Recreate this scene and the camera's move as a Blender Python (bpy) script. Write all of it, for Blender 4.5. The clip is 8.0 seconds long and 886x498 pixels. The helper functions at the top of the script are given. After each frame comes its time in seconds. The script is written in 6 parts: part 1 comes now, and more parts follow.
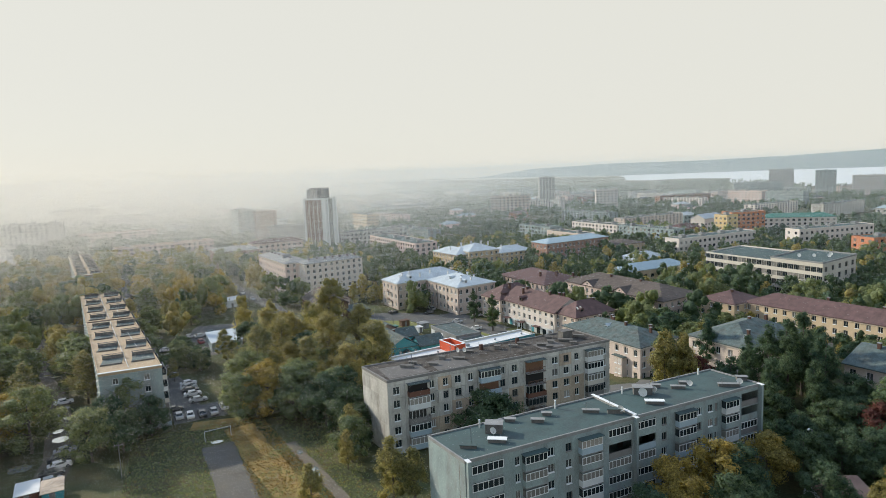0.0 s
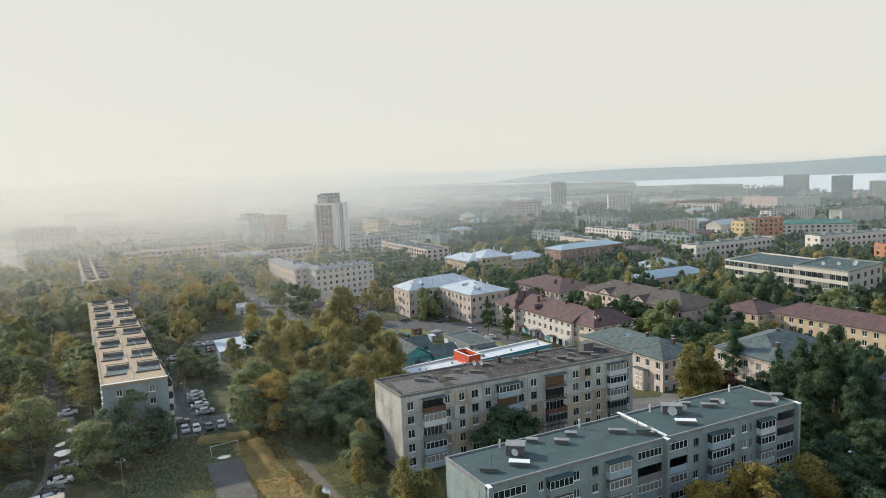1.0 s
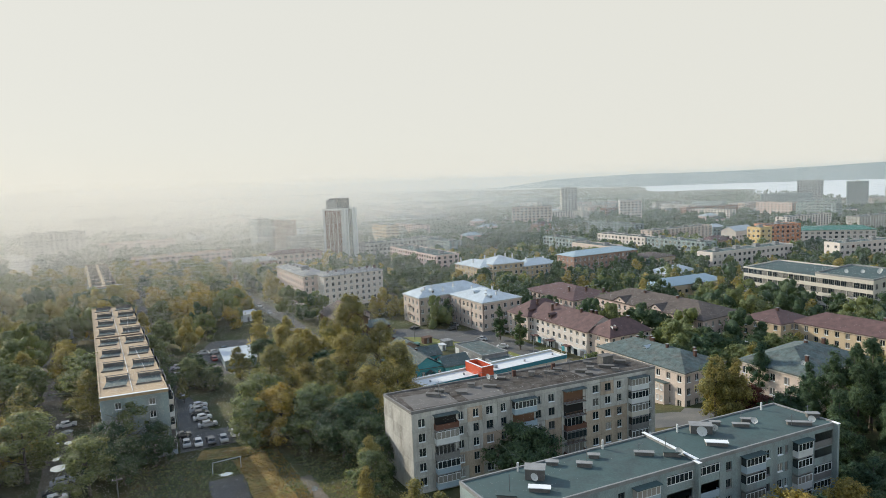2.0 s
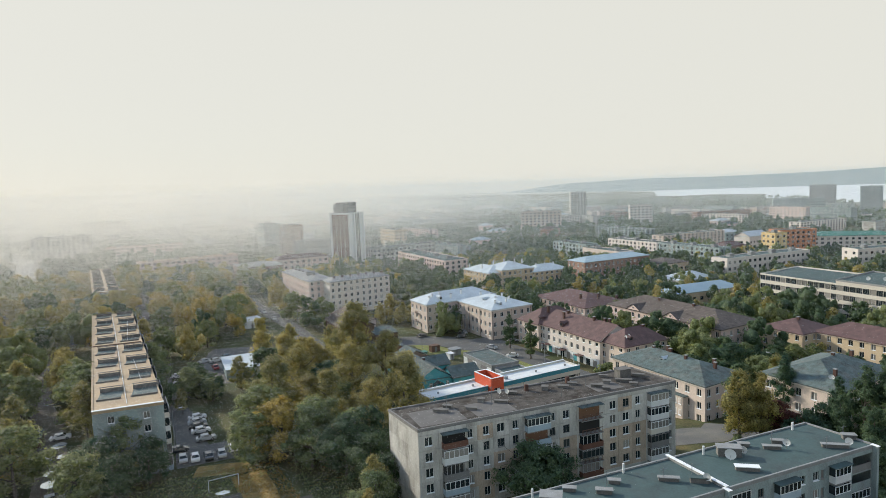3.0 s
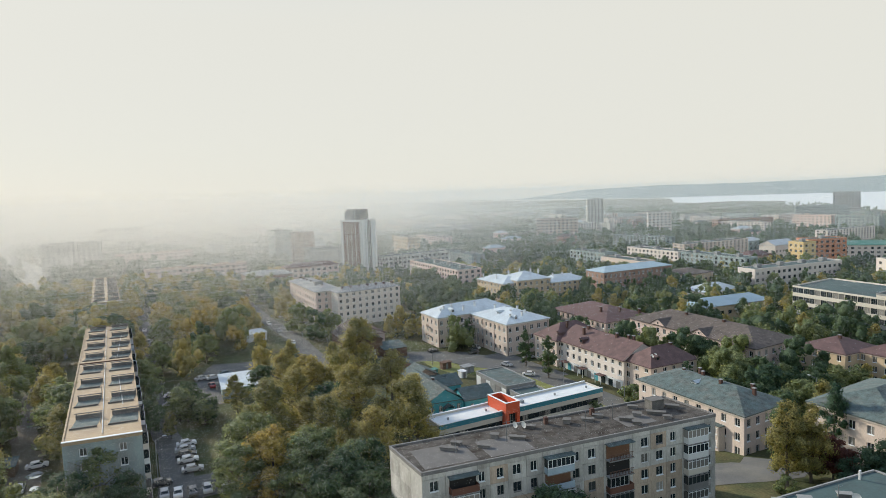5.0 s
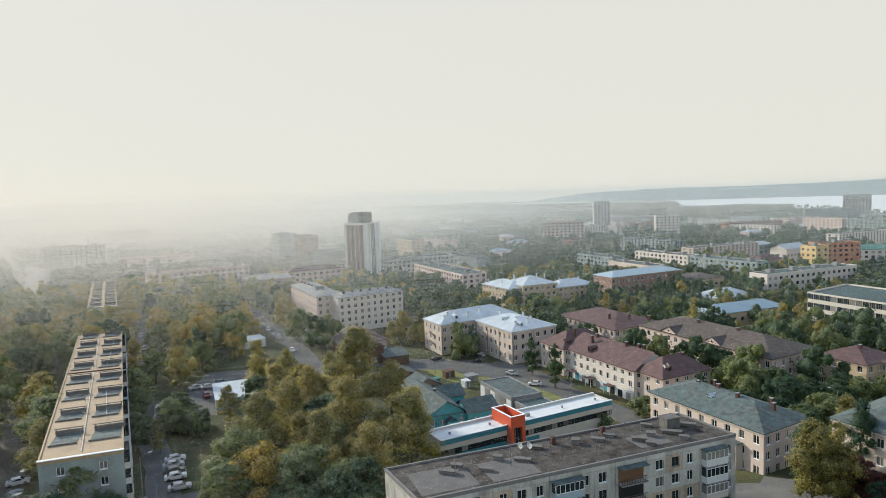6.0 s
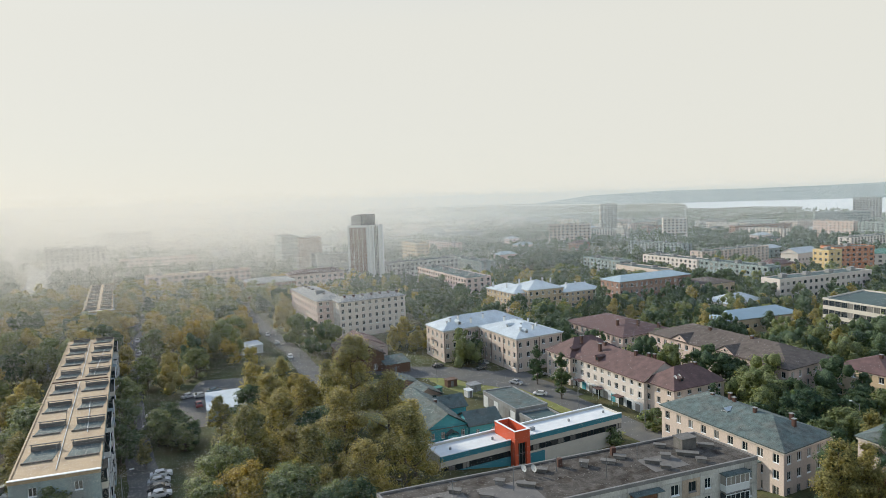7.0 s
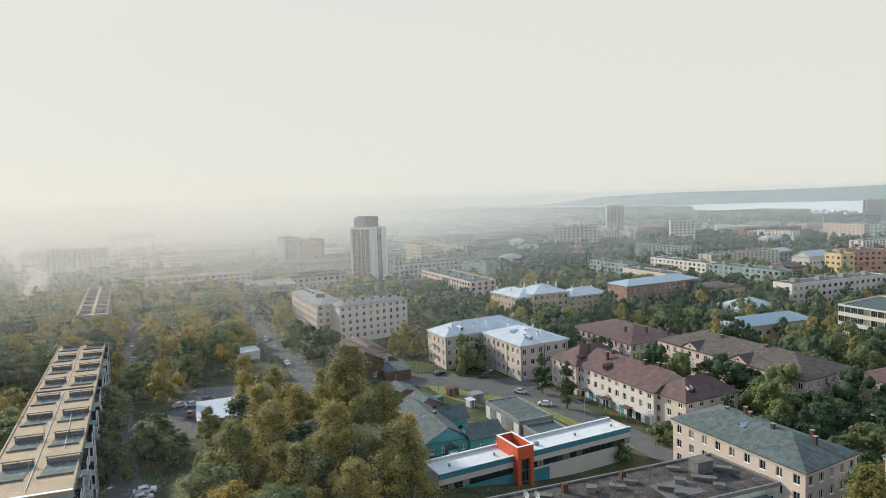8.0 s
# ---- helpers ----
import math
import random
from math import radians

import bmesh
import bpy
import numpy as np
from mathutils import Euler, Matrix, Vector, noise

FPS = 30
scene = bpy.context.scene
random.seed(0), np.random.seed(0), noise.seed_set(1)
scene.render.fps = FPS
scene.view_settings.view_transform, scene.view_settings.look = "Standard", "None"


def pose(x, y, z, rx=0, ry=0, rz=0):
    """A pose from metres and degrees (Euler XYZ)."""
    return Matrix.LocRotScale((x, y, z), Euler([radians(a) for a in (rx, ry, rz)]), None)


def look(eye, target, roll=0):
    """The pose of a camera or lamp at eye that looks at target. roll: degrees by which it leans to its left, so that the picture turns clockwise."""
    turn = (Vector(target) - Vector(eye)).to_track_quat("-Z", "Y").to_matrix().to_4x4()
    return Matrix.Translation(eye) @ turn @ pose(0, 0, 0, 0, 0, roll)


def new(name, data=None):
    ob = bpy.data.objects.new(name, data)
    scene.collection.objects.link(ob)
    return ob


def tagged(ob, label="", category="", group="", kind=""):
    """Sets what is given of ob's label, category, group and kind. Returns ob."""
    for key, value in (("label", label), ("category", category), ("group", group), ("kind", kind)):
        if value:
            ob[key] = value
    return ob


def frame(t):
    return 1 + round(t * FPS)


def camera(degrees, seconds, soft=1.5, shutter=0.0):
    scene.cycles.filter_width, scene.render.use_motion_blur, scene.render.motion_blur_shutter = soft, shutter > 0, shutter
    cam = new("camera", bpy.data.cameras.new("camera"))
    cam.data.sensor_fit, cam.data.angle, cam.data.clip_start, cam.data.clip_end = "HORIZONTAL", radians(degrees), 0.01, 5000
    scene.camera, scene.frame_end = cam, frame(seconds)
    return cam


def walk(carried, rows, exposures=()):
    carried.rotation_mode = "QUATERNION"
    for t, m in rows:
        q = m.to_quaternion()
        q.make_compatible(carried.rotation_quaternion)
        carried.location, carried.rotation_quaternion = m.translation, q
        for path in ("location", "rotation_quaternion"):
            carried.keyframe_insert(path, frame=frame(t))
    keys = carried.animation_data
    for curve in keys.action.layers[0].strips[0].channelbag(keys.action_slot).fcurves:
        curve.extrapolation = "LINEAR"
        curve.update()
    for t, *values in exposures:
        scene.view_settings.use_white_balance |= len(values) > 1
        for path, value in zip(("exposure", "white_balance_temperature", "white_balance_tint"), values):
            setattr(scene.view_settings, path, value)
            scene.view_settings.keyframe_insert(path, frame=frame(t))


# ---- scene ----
cam = camera(70.2, 8.0, soft=0.6)
PATH = [
    (0, (-32.953, -113.406, 54.985), (-32.21, -111.565, 54.738), -2.4),
    (0.5, (-32.556, -110.643, 54.984), (-31.828, -108.796, 54.747), -2.3),
    (1, (-32.08, -107.732, 55.046), (-31.365, -105.879, 54.816), -2.3),
    (1.5, (-31.416, -104.784, 54.958), (-30.714, -102.924, 54.737), -2.3),
    (3, (-28.464, -95.795, 54.76), (-27.797, -93.92, 54.562), -2.2),
    (3.5, (-27.256, -92.851, 54.788), (-26.601, -90.971, 54.596), -2.2),
    (4, (-25.969, -89.847, 54.783), (-25.324, -87.963, 54.597), -2.1),
    (4.5, (-24.57, -86.768, 54.809), (-23.936, -84.88, 54.628), -2.1),
    (6, (-20.012, -77.296, 54.946), (-19.405, -75.398, 54.779), -2.1),
    (6.5, (-18.39, -74.092, 54.996), (-17.792, -72.19, 54.832), -2.0),
    (7, (-16.779, -70.882, 55.011), (-16.189, -68.978, 54.851), -2.0),
    (7.5, (-15.177, -67.697, 55.099), (-14.596, -65.789, 54.941), -1.9),
    (8, (-13.439, -64.559, 55.187), (-12.866, -62.649, 55.032), -1.9),
]
walk(cam, [(t, look(eye, target, roll)) for t, eye, target, roll in PATH])

# ---- world, sun, exposure ----
SUN_AZ, SUN_EL = radians(124), radians(24)
world = bpy.data.worlds.new("hazy_evening_sky")
scene.world = world
world.use_nodes = True
wn, wl = world.node_tree.nodes, world.node_tree.links
wn.clear()
sky = wn.new("ShaderNodeTexSky")
sky.sky_type = "NISHITA"
sky.sun_disc = False
sky.sun_elevation = SUN_EL
sky.sun_rotation = math.pi / 2 - SUN_AZ
sky.dust_density = 0.6
sky.ozone_density = 2.0
sky_scale = wn.new("ShaderNodeVectorMath")
sky_scale.operation = "SCALE"
sky_scale.inputs["Scale"].default_value = 0.15
haze = wn.new("ShaderNodeMix")
haze.data_type = "RGBA"
clear = wn.new("ShaderNodeMapRange")
clear.interpolation_type = "SMOOTHSTEP"
clear.inputs["From Min"].default_value, clear.inputs["From Max"].default_value = 0.24, 0.62
clear.inputs["To Min"].default_value, clear.inputs["To Max"].default_value = 0.97, 0.15
updir = wn.new("ShaderNodeTexCoord")
upz = wn.new("ShaderNodeSeparateXYZ")
wl.new(updir.outputs["Generated"], upz.inputs[0])
wl.new(upz.outputs["Z"], clear.inputs["Value"])
wl.new(clear.outputs[0], haze.inputs[0])
haze.inputs[7].default_value = (0.79, 0.782, 0.712, 1)
wbg = wn.new("ShaderNodeBackground")
wout = wn.new("ShaderNodeOutputWorld")
wl.new(sky.outputs[0], sky_scale.inputs[0])
wl.new(sky_scale.outputs[0], haze.inputs[6])
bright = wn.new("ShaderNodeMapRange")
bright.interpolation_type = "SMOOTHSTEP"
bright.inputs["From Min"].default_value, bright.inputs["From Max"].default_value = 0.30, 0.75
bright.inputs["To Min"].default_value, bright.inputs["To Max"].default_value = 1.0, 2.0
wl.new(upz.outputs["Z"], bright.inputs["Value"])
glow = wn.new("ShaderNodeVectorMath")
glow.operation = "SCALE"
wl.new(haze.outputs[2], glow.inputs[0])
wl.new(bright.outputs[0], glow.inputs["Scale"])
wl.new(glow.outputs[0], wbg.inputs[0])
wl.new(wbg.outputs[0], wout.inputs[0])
sun_data = bpy.data.lights.new("sun", "SUN")
sun_data.energy = 5.0
sun_data.angle = radians(1.5)
sun_data.color = (1.0, 0.89, 0.74)
sun = new("sun", sun_data)
sun.matrix_world = look((0, 0, 0), (-math.cos(SUN_AZ) * math.cos(SUN_EL), -math.sin(SUN_AZ) * math.cos(SUN_EL), -math.sin(SUN_EL)))
scene.view_settings.exposure = 0.0


# ---- materials ----
def nodes_of(m):
    m.use_nodes = True
    return m.node_tree.nodes, m.node_tree.links, m.node_tree.nodes["Principled BSDF"]


def faded(c):
    """A paint colour slightly greyed and cooled, the scene's cool cast put into it."""
    g = 0.3 * c[0] + 0.59 * c[1] + 0.11 * c[2]
    return ((c[0] * 0.88 + g * 0.12) * 0.94, c[1] * 0.88 + g * 0.12, (c[2] * 0.88 + g * 0.12) * 1.03)


def surface(name, col, rough=0.8, metal=0.0, vary=0.25, scale=0.6, fine=9.0, bump=0.15, stain=None, stain_amount=0.5, stain_scale=0.25, spec=0.3, island=0.0, streak=1.0):
    """Colour with large stains, fine grain and relief, in world metres."""
    col = faded(col)
    stain = faded(stain) if stain else None
    m = bpy.data.materials.new(name)
    n, l, b = nodes_of(m)
    geo = n.new("ShaderNodeNewGeometry")
    vec = n.new("ShaderNodeMapping")
    vec.inputs["Scale"].default_value = (1, 1, streak)
    l.new(geo.outputs["Position"], vec.inputs["Vector"])
    big = n.new("ShaderNodeTexNoise")
    big.inputs["Scale"].default_value = scale
    big.inputs["Detail"].default_value = 4
    small = n.new("ShaderNodeTexNoise")
    small.inputs["Scale"].default_value = fine
    small.inputs["Detail"].default_value = 3
    for t in (big, small):
        l.new(vec.outputs[0], t.inputs["Vector"])
    rnd = n.new("ShaderNodeObjectInfo")
    add = n.new("ShaderNodeMath")
    add.operation = "ADD"
    l.new(big.outputs["Fac"], add.inputs[0])
    l.new(small.outputs["Fac"], add.inputs[1])
    rng = n.new("ShaderNodeMapRange")
    rng.inputs["From Min"].default_value, rng.inputs["From Max"].default_value = 0.6, 1.4
    rng.inputs["To Min"].default_value, rng.inputs["To Max"].default_value = 1 - vary, 1 + vary
    l.new(add.outputs[0], rng.inputs["Value"])
    value = rng.outputs[0]
    if island:
        src = geo.outputs["Random Per Island"] if island > 0 else rnd.outputs["Random"]
        r2 = n.new("ShaderNodeMapRange")
        r2.inputs["To Min"].default_value, r2.inputs["To Max"].default_value = 1 - abs(island), 1 + abs(island)
        l.new(src, r2.inputs["Value"])
        mul = n.new("ShaderNodeMath")
        mul.operation = "MULTIPLY"
        l.new(value, mul.inputs[0])
        l.new(r2.outputs[0], mul.inputs[1])
        value = mul.outputs[0]
    sc = n.new("ShaderNodeVectorMath")
    sc.operation = "SCALE"
    l.new(value, sc.inputs["Scale"])
    if stain:
        sp = n.new("ShaderNodeTexNoise")
        sp.inputs["Scale"].default_value = stain_scale
        sp.inputs["Detail"].default_value = 6
        sp.inputs["Roughness"].default_value = 0.65
        l.new(vec.outputs[0], sp.inputs["Vector"])
        r3 = n.new("ShaderNodeMapRange")
        r3.inputs["From Min"].default_value, r3.inputs["From Max"].default_value = 0.45, 0.68
        r3.inputs["To Max"].default_value = stain_amount
        l.new(sp.outputs["Fac"], r3.inputs["Value"])
        mx = n.new("ShaderNodeMix")
        mx.data_type = "RGBA"
        mx.inputs[6].default_value = (*col, 1)
        mx.inputs[7].default_value = (*stain, 1)
        l.new(r3.outputs[0], mx.inputs[0])
        l.new(mx.outputs[2], sc.inputs[0])
    else:
        sc.inputs[0].default_value = col
    l.new(sc.outputs[0], b.inputs["Base Color"])
    b.inputs["Roughness"].default_value = rough
    b.inputs["Metallic"].default_value = metal
    b.inputs["Specular IOR Level"].default_value = spec
    if bump:
        bp = n.new("ShaderNodeBump")
        bp.inputs["Strength"].default_value = bump
        bp.inputs["Distance"].default_value = 0.08
        l.new(small.outputs["Fac"], bp.inputs["Height"])
        l.new(bp.outputs[0], b.inputs["Normal"])
    return m


def leaf_material(name, dark, light, glow=0.35, through_tint=(1.7, 1.5, 0.8), tufts=0.8):
    m = bpy.data.materials.new(name)
    n, l, b = nodes_of(m)
    geo = n.new("ShaderNodeNewGeometry")
    obj = n.new("ShaderNodeObjectInfo")
    nz = n.new("ShaderNodeTexNoise")
    nz.inputs["Scale"].default_value = 0.35
    l.new(geo.outputs["Position"], nz.inputs["Vector"])
    mixv = n.new("ShaderNodeMath")
    mixv.operation = "MULTIPLY_ADD"
    mixv.inputs[1].default_value = 0.3
    l.new(geo.outputs["Random Per Island"], mixv.inputs[0])
    half = n.new("ShaderNodeMath")
    half.operation = "MULTIPLY"
    half.inputs[1].default_value = 0.35
    l.new(obj.outputs["Random"], half.inputs[0])
    l.new(half.outputs[0], mixv.inputs[2])
    addn = n.new("ShaderNodeMath")
    addn.operation = "MULTIPLY_ADD"
    addn.inputs[1].default_value = 0.35
    l.new(nz.outputs["Fac"], addn.inputs[0])
    l.new(mixv.outputs[0], addn.inputs[2])
    mx = n.new("ShaderNodeMix")
    mx.data_type = "RGBA"
    mx.inputs[6].default_value = (*dark, 1)
    mx.inputs[7].default_value = (*light, 1)
    l.new(addn.outputs[0], mx.inputs[0])
    # shade between leaf tufts painted in: hollows darker, crests lighter
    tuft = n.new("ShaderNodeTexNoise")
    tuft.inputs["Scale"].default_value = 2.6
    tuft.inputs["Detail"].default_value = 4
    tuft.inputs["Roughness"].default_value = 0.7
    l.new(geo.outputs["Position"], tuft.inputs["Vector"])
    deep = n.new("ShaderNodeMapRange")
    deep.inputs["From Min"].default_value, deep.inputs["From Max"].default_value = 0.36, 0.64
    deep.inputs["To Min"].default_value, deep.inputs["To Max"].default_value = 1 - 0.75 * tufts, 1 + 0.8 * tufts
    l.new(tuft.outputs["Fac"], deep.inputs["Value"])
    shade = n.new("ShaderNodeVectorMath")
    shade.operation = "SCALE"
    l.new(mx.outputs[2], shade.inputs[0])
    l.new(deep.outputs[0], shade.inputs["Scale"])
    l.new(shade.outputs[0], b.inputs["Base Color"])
    rough = n.new("ShaderNodeBump")
    rough.inputs["Strength"].default_value = tufts
    rough.inputs["Distance"].default_value = 0.5
    l.new(tuft.outputs["Fac"], rough.inputs["Height"])
    l.new(rough.outputs[0], b.inputs["Normal"])
    b.inputs["Roughness"].default_value = 0.6
    b.inputs["Specular IOR Level"].default_value = 0.25
    tr = n.new("ShaderNodeBsdfTranslucent")
    warm = n.new("ShaderNodeVectorMath")
    warm.operation = "MULTIPLY"
    warm.inputs[1].default_value = through_tint
    l.new(shade.outputs[0], warm.inputs[0])
    l.new(rough.outputs[0], tr.inputs["Normal"])
    l.new(warm.outputs[0], tr.inputs["Color"])
    ms = n.new("ShaderNodeMixShader")
    ms.inputs[0].default_value = glow
    l.new(b.outputs[0], ms.inputs[1])
    l.new(tr.outputs[0], ms.inputs[2])
    l.new(ms.outputs[0], n["Material Output"].inputs["Surface"])
    return m


def glass_material(name, col=(0.02, 0.03, 0.035), curtain=(0.35, 0.34, 0.31)):
    """Opaque window glass: the dim room is painted into its dark colour, with pale curtains in some."""
    m = bpy.data.materials.new(name)
    n, l, b = nodes_of(m)
    obj = n.new("ShaderNodeObjectInfo")
    rng = n.new("ShaderNodeMapRange")
    rng.inputs["From Min"].default_value, rng.inputs["From Max"].default_value = 0.62, 1.0
    l.new(obj.outputs["Random"], rng.inputs["Value"])
    mx = n.new("ShaderNodeMix")
    mx.data_type = "RGBA"
    mx.inputs[6].default_value = (*col, 1)
    mx.inputs[7].default_value = (*curtain, 1)
    l.new(rng.outputs[0], mx.inputs[0])
    l.new(mx.outputs[2], b.inputs["Base Color"])
    b.inputs["Roughness"].default_value = 0.06
    b.inputs["Specular IOR Level"].default_value = 0.6
    return m


